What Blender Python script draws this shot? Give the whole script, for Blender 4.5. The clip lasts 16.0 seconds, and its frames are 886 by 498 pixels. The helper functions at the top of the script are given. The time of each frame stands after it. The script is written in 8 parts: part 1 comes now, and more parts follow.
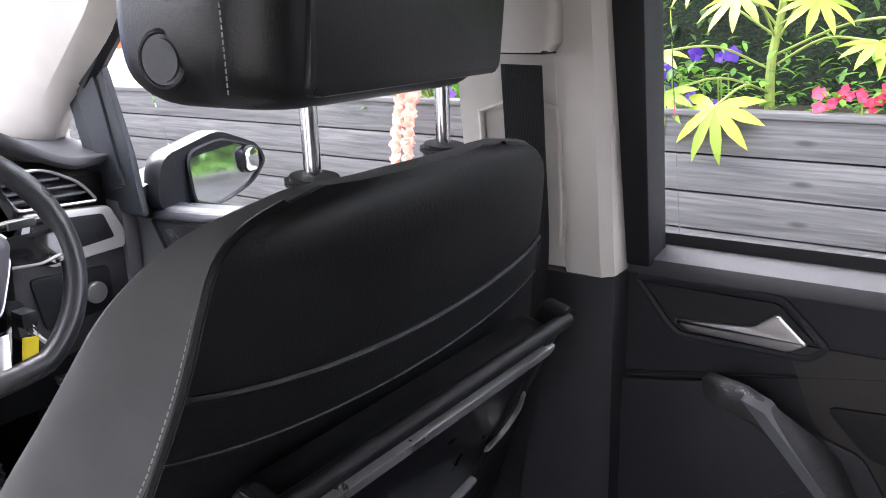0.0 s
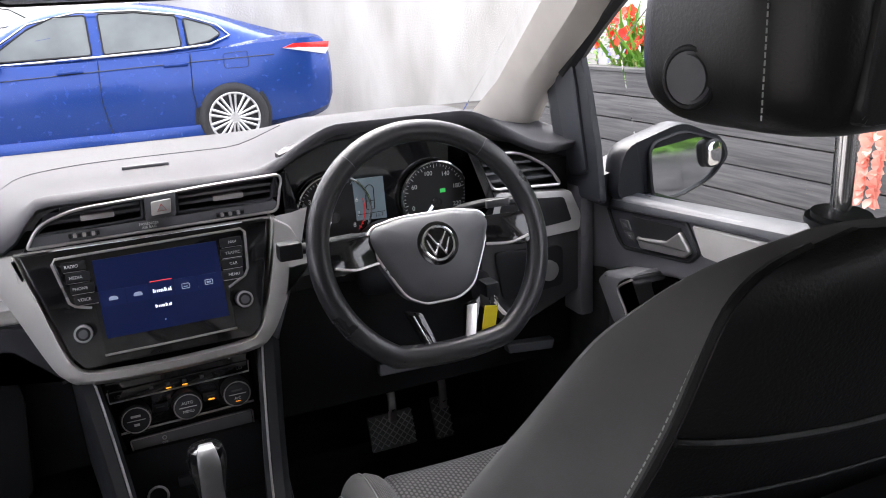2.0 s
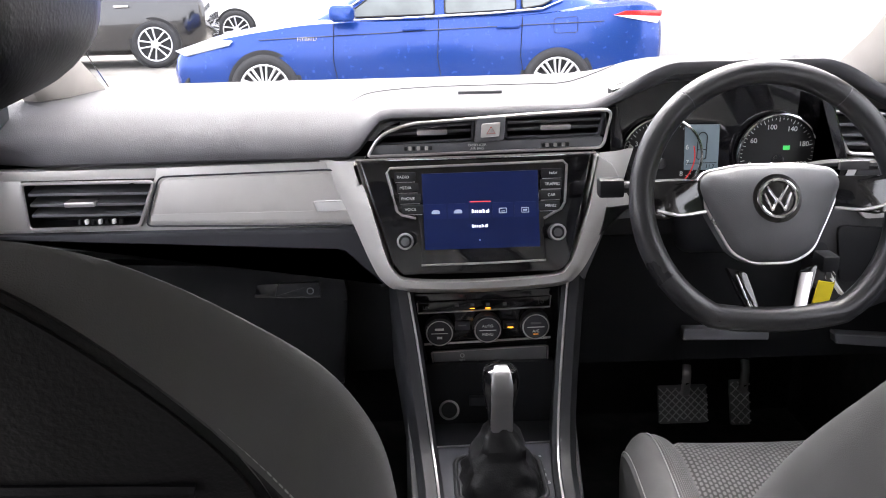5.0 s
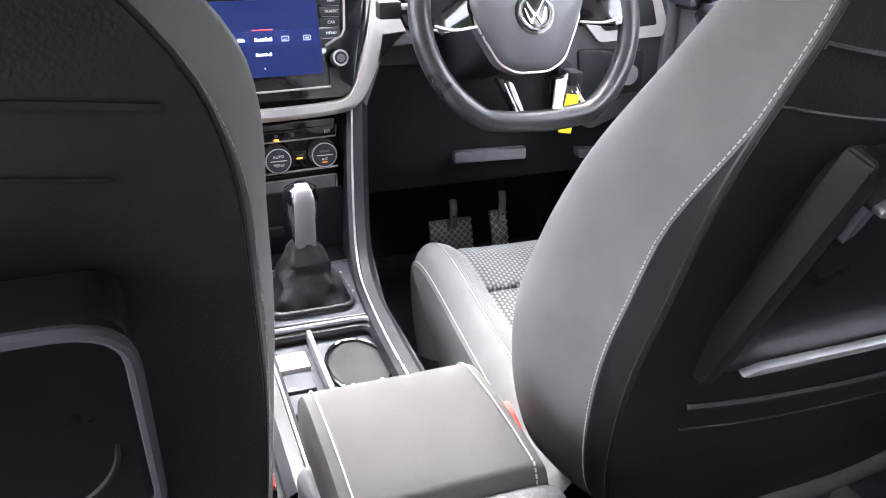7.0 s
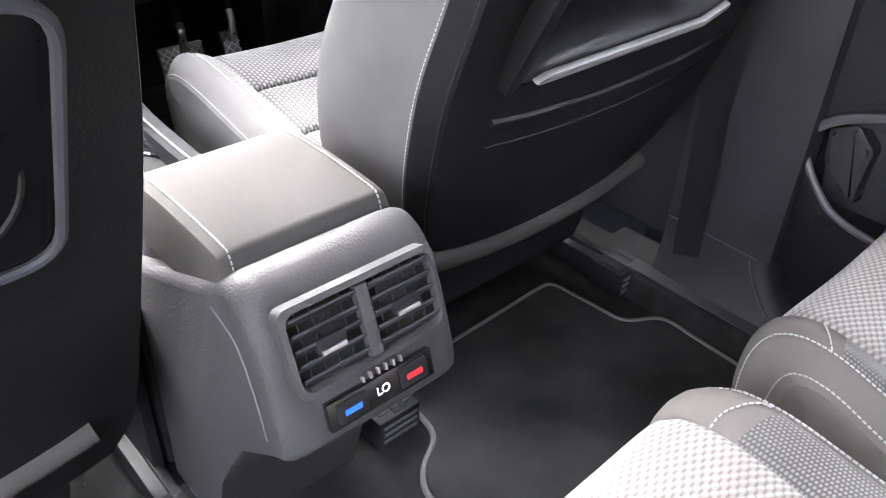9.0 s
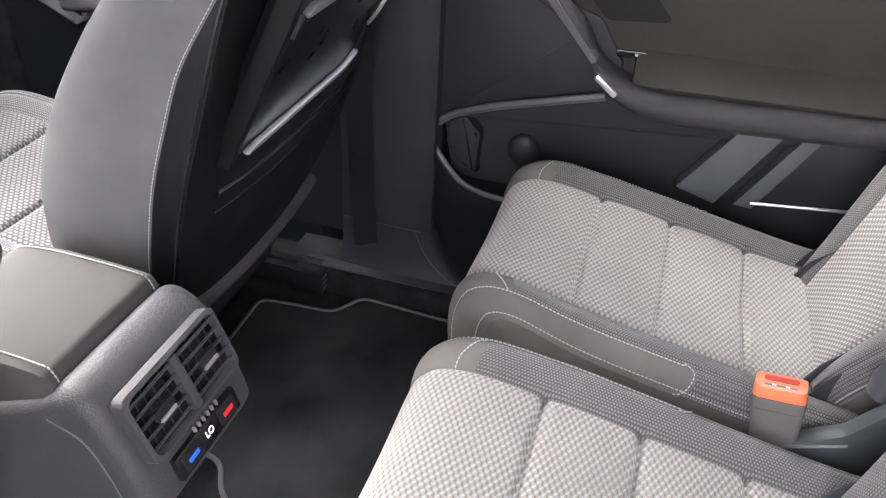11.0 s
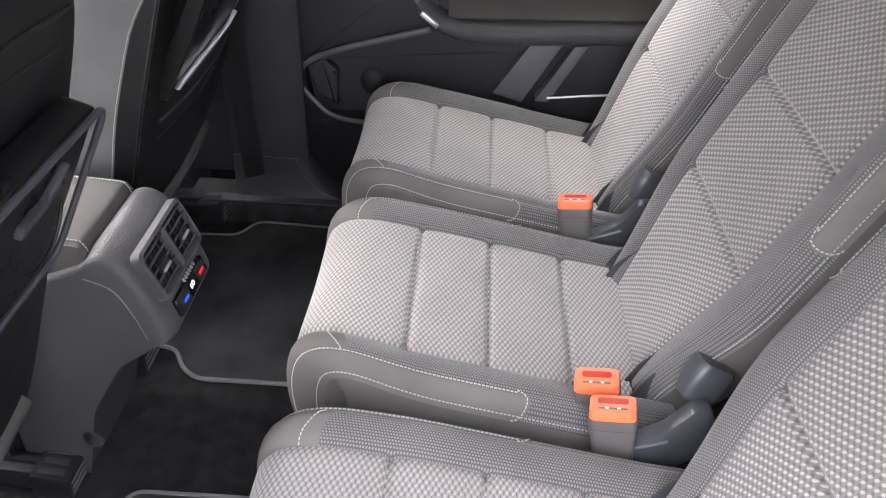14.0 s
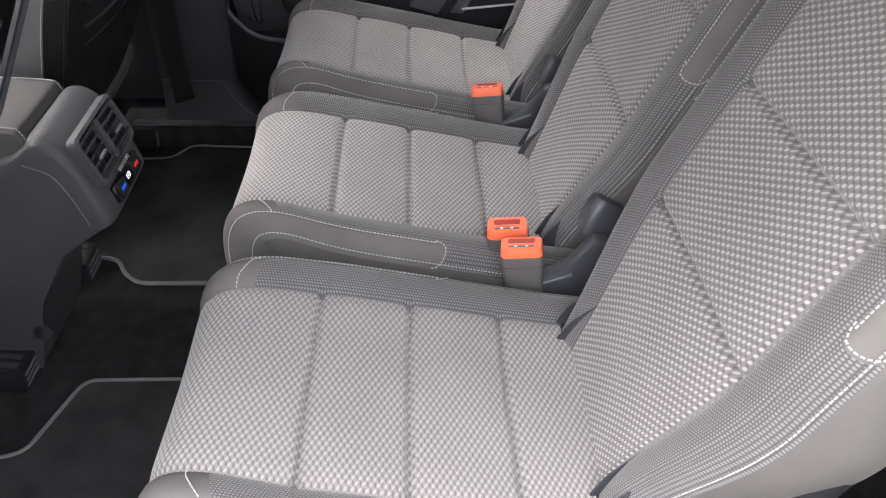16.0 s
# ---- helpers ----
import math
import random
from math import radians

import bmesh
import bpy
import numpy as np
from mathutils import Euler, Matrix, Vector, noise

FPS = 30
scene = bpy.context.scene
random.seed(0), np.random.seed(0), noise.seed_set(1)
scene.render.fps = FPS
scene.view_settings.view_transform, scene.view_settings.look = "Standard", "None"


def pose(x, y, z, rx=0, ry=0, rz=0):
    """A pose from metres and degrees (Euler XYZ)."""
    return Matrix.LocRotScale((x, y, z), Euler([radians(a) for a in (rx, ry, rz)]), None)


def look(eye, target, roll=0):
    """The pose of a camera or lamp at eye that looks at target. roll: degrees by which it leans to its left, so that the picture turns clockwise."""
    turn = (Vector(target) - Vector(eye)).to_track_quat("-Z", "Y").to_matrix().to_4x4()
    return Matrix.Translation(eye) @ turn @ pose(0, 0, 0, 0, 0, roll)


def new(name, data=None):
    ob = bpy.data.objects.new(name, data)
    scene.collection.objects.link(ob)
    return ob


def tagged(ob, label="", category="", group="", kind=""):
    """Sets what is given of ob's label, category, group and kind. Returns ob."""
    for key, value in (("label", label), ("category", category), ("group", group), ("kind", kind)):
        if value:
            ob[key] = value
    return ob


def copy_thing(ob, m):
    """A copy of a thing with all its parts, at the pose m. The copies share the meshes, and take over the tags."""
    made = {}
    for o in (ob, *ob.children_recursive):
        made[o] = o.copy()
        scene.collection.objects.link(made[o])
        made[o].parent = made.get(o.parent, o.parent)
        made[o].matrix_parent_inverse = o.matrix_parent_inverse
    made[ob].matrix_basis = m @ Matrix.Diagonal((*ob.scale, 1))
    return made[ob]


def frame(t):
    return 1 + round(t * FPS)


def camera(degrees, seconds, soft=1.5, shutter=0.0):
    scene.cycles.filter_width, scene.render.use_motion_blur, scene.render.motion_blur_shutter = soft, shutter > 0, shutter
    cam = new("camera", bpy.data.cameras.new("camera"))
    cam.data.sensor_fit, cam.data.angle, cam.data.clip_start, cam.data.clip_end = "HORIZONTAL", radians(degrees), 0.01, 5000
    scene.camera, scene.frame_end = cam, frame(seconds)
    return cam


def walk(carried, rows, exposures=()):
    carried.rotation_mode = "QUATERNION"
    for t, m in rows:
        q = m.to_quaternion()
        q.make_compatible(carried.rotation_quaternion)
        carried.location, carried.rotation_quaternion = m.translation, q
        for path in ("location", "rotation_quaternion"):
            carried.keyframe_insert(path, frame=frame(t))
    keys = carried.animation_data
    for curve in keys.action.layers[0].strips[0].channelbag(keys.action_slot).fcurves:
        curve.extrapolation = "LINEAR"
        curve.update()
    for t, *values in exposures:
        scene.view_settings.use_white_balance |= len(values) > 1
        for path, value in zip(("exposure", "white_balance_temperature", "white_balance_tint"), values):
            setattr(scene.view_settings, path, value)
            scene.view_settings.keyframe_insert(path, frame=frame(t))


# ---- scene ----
cam = camera(57.5, 16.0, soft=1.0)
PATH = [
    (0, (-0.039, 0.163, 1.352), (1.504, 1.303, 0.787), -1.7),
    (0.5, (-0.035, 0.156, 1.358), (1.268, 1.563, 0.789), -2.5),
    (1, (-0.04, 0.164, 1.368), (1.084, 1.718, 0.8), -2.6),
    (1.5, (-0.04, 0.196, 1.379), (0.891, 1.869, 0.8), -2.9),
    (2, (-0.052, 0.22, 1.376), (0.694, 1.984, 0.799), -3.1),
    (2.5, (-0.057, 0.226, 1.381), (0.485, 2.061, 0.798), -3.3),
    (3, (-0.064, 0.251, 1.377), (0.286, 2.134, 0.799), -3.5),
    (3.5, (-0.075, 0.283, 1.38), (0.099, 2.187, 0.794), -3.7),
    (3.7, (-0.081, 0.288, 1.384), (0.021, 2.196, 0.793), -3.6),
    (5.8, (-0.073, 0.204, 1.271), (-0.026, 2.097, 0.629), -0.8),
    (6, (-0.078, 0.193, 1.267), (0.088, 2.068, 0.591), -0.5),
    (6.5, (-0.096, 0.167, 1.247), (0.336, 1.97, 0.497), 0.6),
    (7, (-0.168, 0.156, 1.232), (0.467, 1.857, 0.393), 0.8),
    (7.5, (-0.207, 0.135, 1.198), (0.568, 1.73, 0.274), 1.5),
    (8, (-0.231, 0.129, 1.167), (0.679, 1.591, 0.15), 2.6),
    (8.2, (-0.242, 0.122, 1.16), (0.712, 1.525, 0.101), 2.7),
    (10.3, (-0.409, 0.141, 1.238), (1.07, 0.877, 0.112), 3.0),
    (10.5, (-0.425, 0.141, 1.259), (1.096, 0.78, 0.129), 3.3),
    (11, (-0.484, 0.143, 1.313), (1.113, 0.58, 0.192), 3.3),
    (11.5, (-0.522, 0.131, 1.359), (1.104, 0.433, 0.235), 3.9),
    (12, (-0.583, 0.124, 1.384), (1.054, 0.343, 0.257), 3.7),
    (12.5, (-0.689, 0.129, 1.395), (0.953, 0.283, 0.262), 3.5),
    (13, (-0.772, 0.117, 1.419), (0.865, 0.234, 0.276), 2.8),
    (13.5, (-0.829, 0.117, 1.426), (0.805, 0.21, 0.277), 2.3),
    (14, (-0.89, 0.125, 1.401), (0.744, 0.183, 0.25), 2.1),
    (14.5, (-0.987, 0.143, 1.371), (0.643, 0.157, 0.211), 2.1),
    (15, (-1.06, 0.157, 1.357), (0.559, 0.132, 0.183), 1.9),
    (15.5, (-1.105, 0.157, 1.342), (0.503, 0.098, 0.154), 1.7),
    (16, (-1.052, 0.086, 1.341), (0.541, 0.008, 0.134), 1.5),
]
walk(cam, [(t, look(eye, target, roll)) for t, eye, target, roll in PATH],
     exposures=[(t, e, k, w) for t, e, k, w in ((0, 2.4, 6300, 15), (0.5, 2.0, 6300, 15), (1.5, 1.5, 6450, 14), (2.5, 1.65, 6600, 13), (3.7, 1.65, 6650, 13), (5.8, 2.75, 6650, 13), (7.0, 3.6, 6350, 13), (8.2, 4.0, 6400, 12), (10.3, 3.4, 6650, 14), (13, 3.15, 6600, 14), (14.5, 2.85, 6600, 14), (15.3, 2.6, 6600, 14), (16, 2.35, 6600, 13))])

# ---- light: bright overcast day ----
world = bpy.data.worlds.new("overcast_sky")
scene.world = world
world.use_nodes = True
_n, _l = world.node_tree.nodes, world.node_tree.links
sky = _n.new("ShaderNodeTexSky")
sky.sky_type = "NISHITA"
sky.sun_disc = False
sky.sun_elevation, sky.sun_rotation = radians(55), radians(4)
sky.air_density, sky.dust_density, sky.ozone_density = 1.0, 6.0, 1.0
soft_sky = _n.new("ShaderNodeMixRGB")
soft_sky.inputs[0].default_value = 0.75
soft_sky.inputs[2].default_value = (10.7, 11.0, 11.8, 1)
_l.new(sky.outputs[0], soft_sky.inputs[1])
_l.new(soft_sky.outputs[0], _n["Background"].inputs[0])
_n["Background"].inputs[1].default_value = 0.13
sun_lamp = bpy.data.lights.new("sun", "SUN")
sun_lamp.energy, sun_lamp.angle, sun_lamp.color = 2.5, radians(60), (1.0, 0.99, 0.97)
sun = new("sun", sun_lamp)
sun.matrix_world = look((0.4, 6.2, 9), (0, 0, 0))


# ---- materials ----
def nodes_of(name):
    m = bpy.data.materials.new(name)
    m.use_nodes = True
    return m, m.node_tree.nodes, m.node_tree.links, m.node_tree.nodes["Principled BSDF"]


def mk(name, col, rough=0.6, metal=0.0, var=0.12, scale=18.0, bump=0.15, grain=900.0, coat=0.0, depth=0.0006, spec=0.5):
    """A plain surface with two scales of variation and a fine grain."""
    m, n, l, b = nodes_of(name)
    tc = n.new("ShaderNodeTexCoord")
    big, fine = n.new("ShaderNodeTexNoise"), n.new("ShaderNodeTexNoise")
    big.inputs["Scale"].default_value, big.inputs["Detail"].default_value = scale, 5
    fine.inputs["Scale"].default_value, fine.inputs["Detail"].default_value = grain, 3
    for t in (big, fine):
        l.new(tc.outputs["Object"], t.inputs["Vector"])
    ramp = n.new("ShaderNodeMapRange")
    ramp.inputs[1].default_value, ramp.inputs[2].default_value = 0.3, 0.7
    ramp.inputs[3].default_value, ramp.inputs[4].default_value = 1 - var, 1 + var
    l.new(big.outputs["Fac"], ramp.inputs[0])
    mul = n.new("ShaderNodeVectorMath")
    mul.operation = "SCALE"
    mul.inputs[0].default_value = col
    l.new(ramp.outputs[0], mul.inputs["Scale"])
    l.new(mul.outputs[0], b.inputs["Base Color"])
    rr = n.new("ShaderNodeMapRange")
    rr.inputs[3].default_value, rr.inputs[4].default_value = max(0.02, rough - 0.08), min(1, rough + 0.08)
    l.new(big.outputs["Fac"], rr.inputs[0])
    l.new(rr.outputs[0], b.inputs["Roughness"])
    b.inputs["Metallic"].default_value = metal
    b.inputs["Coat Weight"].default_value = coat
    b.inputs["Specular IOR Level"].default_value = spec
    if bump:
        bp = n.new("ShaderNodeBump")
        bp.inputs["Strength"].default_value, bp.inputs["Distance"].default_value = bump, depth
        l.new(fine.outputs["Fac"], bp.inputs["Height"])
        l.new(bp.outputs[0], b.inputs["Normal"])
    return m


def woven(name, ground, dot, px, py, fill, rough=0.85, relief=0.6, lean=0.0, tick=0.0):
    """Cloth with staggered oblong light threads and darker gaps between them, laid out in metres by the mesh's own UV."""
    m, n, l, b = nodes_of(name)
    uv = n.new("ShaderNodeUVMap")
    sep = n.new("ShaderNodeSeparateXYZ")
    l.new(uv.outputs[0], sep.inputs[0])

    def math_node(op, a, c=None):
        q = n.new("ShaderNodeMath")
        q.operation = op
        for i, v in enumerate((a, c)):
            if v is None:
                continue
            if isinstance(v, (int, float)):
                q.inputs[i].default_value = v
            else:
                l.new(v, q.inputs[i])
        return q.outputs[0]
    u, v = math_node("DIVIDE", sep.outputs[0], px), math_node("DIVIDE", sep.outputs[1], py)
    row = math_node("FLOOR", v)
    u = math_node("ADD", u, math_node("MULTIPLY", row, 0.5))
    du = math_node("SUBTRACT", math_node("FRACT", u), 0.5)
    dv = math_node("SUBTRACT", math_node("FRACT", v), 0.5)
    du = math_node("ADD", du, math_node("MULTIPLY", dv, lean))
    r = math_node("SQRT", math_node("ADD", math_node("POWER", math_node("ABSOLUTE", math_node("DIVIDE", du, fill[0])), 2.5),
                                    math_node("POWER", math_node("ABSOLUTE", math_node("DIVIDE", dv, fill[1])), 2.5)))
    mask = n.new("ShaderNodeMapRange")
    mask.interpolation_type = "SMOOTHSTEP"
    mask.inputs[1].default_value, mask.inputs[2].default_value = 1.15, 0.6
    l.new(r, mask.inputs[0])
    tc = n.new("ShaderNodeTexCoord")
    ns, nb = n.new("ShaderNodeTexNoise"), n.new("ShaderNodeTexNoise")
    ns.inputs["Scale"].default_value, nb.inputs["Scale"].default_value = 1400, 9
    l.new(tc.outputs["Object"], ns.inputs["Vector"])
    l.new(tc.outputs["Object"], nb.inputs["Vector"])
    mix = n.new("ShaderNodeMixRGB")
    mix.inputs[1].default_value, mix.inputs[2].default_value = (*ground, 1), (*dot, 1)
    l.new(mask.outputs[0], mix.inputs[0])
    cloth = mix.outputs[0]
    if tick:
        da = math_node("ABSOLUTE", math_node("SUBTRACT", math_node("FRACT", math_node("ADD", u, 0.5)), 0.5))
        gap = n.new("ShaderNodeMapRange")
        gap.interpolation_type = "SMOOTHSTEP"
        gap.inputs[1].default_value, gap.inputs[2].default_value = fill[0] * 0.9, fill[0] * 0.35
        l.new(da, gap.inputs[0])
        dim = n.new("ShaderNodeMixRGB")
        dim.blend_type = "MULTIPLY"
        dim.inputs[2].default_value = (1 - tick, 1 - tick, 1 - tick, 1)
        edge = n.new("ShaderNodeMapRange")
        edge.inputs[1].default_value, edge.inputs[2].default_value = fill[1] * 1.1, fill[1] * 0.8
        l.new(math_node("ABSOLUTE", dv), edge.inputs[0])
        l.new(math_node("MULTIPLY", gap.outputs[0], edge.outputs[0]), dim.inputs[0])
        l.new(mix.outputs[0], dim.inputs[1])
        cloth = dim.outputs[0]
    vary = math_node("ADD", math_node("MULTIPLY", ns.outputs["Fac"], 0.5), math_node("MULTIPLY", nb.outputs["Fac"], 0.35))
    vary = math_node("ADD", vary, 0.58)
    sc = n.new("ShaderNodeVectorMath")
    sc.operation = "SCALE"
    l.new(cloth, sc.inputs[0])
    l.new(vary, sc.inputs["Scale"])
    l.new(sc.outputs[0], b.inputs["Base Color"])
    b.inputs["Roughness"].default_value = rough
    b.inputs["Sheen Weight"].default_value = 0.25
    b.inputs["Specular IOR Level"].default_value = 0.25
    bp = n.new("ShaderNodeBump")
    bp.inputs["Strength"].default_value, bp.inputs["Distance"].default_value = relief, 0.0012
    l.new(math_node("ADD", mask.outputs[0], math_node("MULTIPLY", ns.outputs["Fac"], 0.4)), bp.inputs["Height"])
    l.new(bp.outputs[0], b.inputs["Normal"])
    return m


def glow(name, col, power):
    m, n, l, b = nodes_of(name)
    b.inputs["Base Color"].default_value = (*col, 1)
    b.inputs["Emission Color"].default_value = (*col, 1)
    b.inputs["Emission Strength"].default_value = power
    b.inputs["Roughness"].default_value = 0.3
    return m


def clear_glass(name, tint=(1, 1, 1)):
    m, n, l, b = nodes_of(name)
    b.inputs["Base Color"].default_value = (*tint, 1)
    b.inputs["Transmission Weight"].default_value = 1.0
    b.inputs["Roughness"].default_value = 0.0
    b.inputs["IOR"].default_value = 1.05
    return m


DASH = mk("soft_dash_plastic", (0.132, 0.131, 0.143), 0.62, var=0.1, bump=0.5, grain=650, depth=0.001, spec=0.35)
DARK = mk("black_plastic", (0.0115, 0.012, 0.0142), 0.5, bump=0.35, grain=800, spec=0.3)
# the black plastic again, darkened to paint in the shade low on the dash
SHADED_TRIM = mk("shaded_black_trim", (0.0065, 0.0068, 0.008), 0.65, bump=0.35, grain=700, spec=0.2)
DARKGREY = mk("charcoal_plastic", (0.033, 0.034, 0.041), 0.6, bump=0.4, grain=700, spec=0.3)
MIDGREY = mk("grey_plastic", (0.10, 0.102, 0.112), 0.5, bump=0.4, grain=700)
SHELL = mk("grained_charcoal_shell", (0.044, 0.0435, 0.0465), 0.55, var=0.1, bump=0.8, grain=420, depth=0.001, spec=0.35)
GLOSS = mk("piano_black", (0.006, 0.006, 0.007), 0.07, var=0.05, bump=0, coat=0.6)
SILVER = mk("satin_silver_trim", (0.55, 0.54, 0.53), 0.40, metal=0.3, var=0.05, bump=0.05)
CHROME = mk("chrome", (0.75, 0.75, 0.76), 0.12, metal=1.0, var=0.03, bump=0)
SATIN = mk("satin_metal", (0.6, 0.58, 0.58), 0.3, metal=0.9, var=0.05, bump=0.03)
BEIGE = mk("pale_pillar_trim", (0.52, 0.49, 0.45), 0.75, var=0.05, bump=0.25, grain=500)
HEADLINE = mk("pale_headliner", (0.6, 0.58, 0.55), 0.9, var=0.05, bump=0.3, grain=900)
LEATHER = mk("black_leatherette", (0.0068, 0.0069, 0.0076), 0.47, var=0.12, bump=0.5, grain=420, depth=0.0008, spec=0.24)
COVER = mk("grey_seat_cloth", (0.110, 0.109, 0.109), 0.85, var=0.08, bump=0.35, grain=1500, spec=0.2)
COVER_L = mk("light_grey_seat_cloth", (0.118, 0.110, 0.105), 0.85, var=0.14, scale=9, bump=0.35, grain=1500, spec=0.2)
ARMPAD = mk("dark_grey_arm_cloth", (0.054, 0.052, 0.051), 0.85, var=0.08, bump=0.35, grain=1500, spec=0.15)
ARMTRIM = mk("taupe_door_leatherette", (0.044, 0.040, 0.0375), 0.6, var=0.1, bump=0.4, grain=420, depth=0.0008, spec=0.3)
DOORTRIM = mk("black_door_plastic", (0.021, 0.0215, 0.0255), 0.55, bump=0.4, grain=700, spec=0.4)
HEADSKIN = mk("black_headrest_leatherette", (0.0085, 0.0086, 0.0092), 0.33, var=0.12, bump=0.35, grain=420, depth=0.0006)
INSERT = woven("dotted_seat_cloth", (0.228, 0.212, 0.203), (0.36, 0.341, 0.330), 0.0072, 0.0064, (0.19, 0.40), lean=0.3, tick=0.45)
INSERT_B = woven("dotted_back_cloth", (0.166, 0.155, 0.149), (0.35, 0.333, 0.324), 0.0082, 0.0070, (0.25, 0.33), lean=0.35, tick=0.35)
INSERT_F = woven("dotted_dark_seat_cloth", (0.060, 0.058, 0.058), (0.17, 0.166, 0.163), 0.009, 0.0065, (0.38, 0.36))
WEAVE = woven("fine_weave_cloth", (0.068, 0.066, 0.066), (0.158, 0.153, 0.152), 0.0036, 0.0032, (0.36, 0.36), relief=0.4)
STITCH = mk("pale_thread", (0.34, 0.34, 0.33), 0.7, bump=0)
BELT = woven("belt_webbing", (0.012, 0.012, 0.013), (0.04, 0.04, 0.043), 0.006, 0.0018, (0.45, 0.3), rough=0.6, relief=0.3)
CARPET = mk("charcoal_carpet", (0.0264, 0.0264, 0.0276), 0.97, var=0.35, scale=26, bump=1.0, grain=1100, depth=0.003, spec=0.1)
MAT = mk("charcoal_floor_mat", (0.036, 0.036, 0.0372), 0.95, var=0.5, scale=9, bump=0.9, grain=1000, depth=0.002, spec=0.15)
EDGING = mk("mat_binding", (0.12, 0.12, 0.12), 0.8, bump=0.4)
RED_BTN = mk("red_buckle_plastic", (0.86, 0.165, 0.07), 0.4, var=0.05, bump=0)
DEEP_RED = mk("deep_red_plastic", (0.42, 0.03, 0.018), 0.45, var=0.05, bump=0, spec=0.3)
GLASS = clear_glass("window_glass")
LIGHTBLOCK = mk("dark_light_block_glass", (0.008, 0.009, 0.01), 0.03, var=0.02, bump=0, coat=0.5)
BLACKARM = mk("satin_black_plastic", (0.005, 0.005, 0.0056), 0.55, bump=0.2, grain=800, spec=0.25)
MIRROR = mk("mirror_silver", (0.9, 0.91, 0.92), 0.02, metal=1.0, var=0.0, bump=0)
RUBBER = mk("black_rubber", (0.013, 0.013, 0.014), 0.7, bump=0.3)
CARBODY = mk("dark_car_paint", (0.02, 0.022, 0.028), 0.15, coat=1.0, bump=0)
WHITE_INK = mk("white_print", (0.7, 0.7, 0.7), 0.6, bump=0)
DIM_INK = mk("dim_print", (0.10, 0.10, 0.105), 0.5, bump=0)


# ---- mesh helpers ----
def ease(a, b, x):
    t = max(0.0, min(1.0, (x - a) / (b - a)))
    return t * t * (3 - 2 * t)


def obj(name, bm, mat, parent=None, label="", smooth=True):
    me = bpy.data.meshes.new(name)
    bm.normal_update()
    bm.to_mesh(me)
    bm.free()
    if mat:
        me.materials.append(mat)
    if smooth:
        me.shade_smooth()
        me.set_sharp_from_angle(angle=radians(38))
    ob = new(name, me)
    if parent:
        ob.parent = parent
    if label:
        ob["label"] = label
    return ob


def part(name, bm, mat, parent, label="", smooth=True):
    return obj(name, bm, mat, parent, label, smooth)


def thing(name, label, category, group="", kind="", at=(0, 0, 0)):
    ob = new(name)
    ob.empty_display_size = 0.05
    ob.location = at
    return tagged(ob, label, category, group, kind)


def box(x0, x1, y0, y1, z0, z1, bev=0.0, seg=2, bm=None):
    own = bm is None
    b = bmesh.new()
    m = Matrix.Translation(((x0 + x1) / 2, (y0 + y1) / 2, (z0 + z1) / 2)) @ Matrix.Diagonal((abs(x1 - x0), abs(y1 - y0), abs(z1 - z0), 1))
    bmesh.ops.create_cube(b, size=1, matrix=m)
    if bev:
        bmesh.ops.bevel(b, geom=b.edges[:], offset=bev, segments=seg, affect="EDGES", profile=0.6)
    if own:
        return b
    join(bm, b)
    return bm


def join(bm, other):
    tmp = bpy.data.meshes.new("tmp")
    other.to_mesh(tmp)
    other.free()
    bm.from_mesh(tmp)
    bpy.data.meshes.remove(tmp)
    return bm


def moved(bm, m):
    bmesh.ops.transform(bm, matrix=m, verts=bm.verts[:])
    return bm


def loft(rings, caps=True, closed=True, bm=None):
    bm = bm or bmesh.new()
    vs = [[bm.verts.new(p) for p in r] for r in rings]
    k = len(vs[0])
    for a, b in zip(vs, vs[1:]):
        for i in range(k if closed else k - 1):
            j = (i + 1) % k
            bm.faces.new((a[i], a[j], b[j], b[i]))
    if caps and closed:
        bm.faces.new(vs[0][::-1])
        bm.faces.new(vs[-1])
    bmesh.ops.recalc_face_normals(bm, faces=bm.faces[:])
    return bm


def prism(pts, off, bev=0.0, seg=2):
    """A polygon of 3D points, drawn out by the vector off."""
    bm = bmesh.new()
    a = [bm.verts.new(p) for p in pts]
    b = [bm.verts.new(Vector(p) + Vector(off)) for p in pts]
    k = len(pts)
    fa = bm.faces.new(a)
    bm.faces.new(b[::-1])
    for i in range(k):
        bm.faces.new((a[i], b[i], b[(i + 1) % k], a[(i + 1) % k]))
    bmesh.ops.recalc_face_normals(bm, faces=bm.faces[:])
    if bev:
        bmesh.ops.bevel(bm, geom=bm.edges[:], offset=bev, segments=seg, affect="EDGES", profile=0.6)
    return bm


def smooth_path(pts, n=8, closed=False):
    """A Catmull-Rom line through the points."""
    P = [Vector(p) for p in pts]
    out = []
    k = len(P)
    rng = range(k if closed else k - 1)
    for i in rng:
        p1, p2 = P[i], P[(i + 1) % k]
        p0 = P[(i - 1) % k] if closed or i else p1 * 2 - p2
        p3 = P[(i + 2) % k] if closed or i + 2 < k else p2 * 2 - p1
        for j in range(n):
            t = j / n
            out.append(0.5 * ((2 * p1) + (p2 - p0) * t + (2 * p0 - 5 * p1 + 4 * p2 - p3) * t * t + (3 * p1 - p0 - 3 * p2 + p3) * t ** 3))
    if not closed:
        out.append(P[-1])
    return out


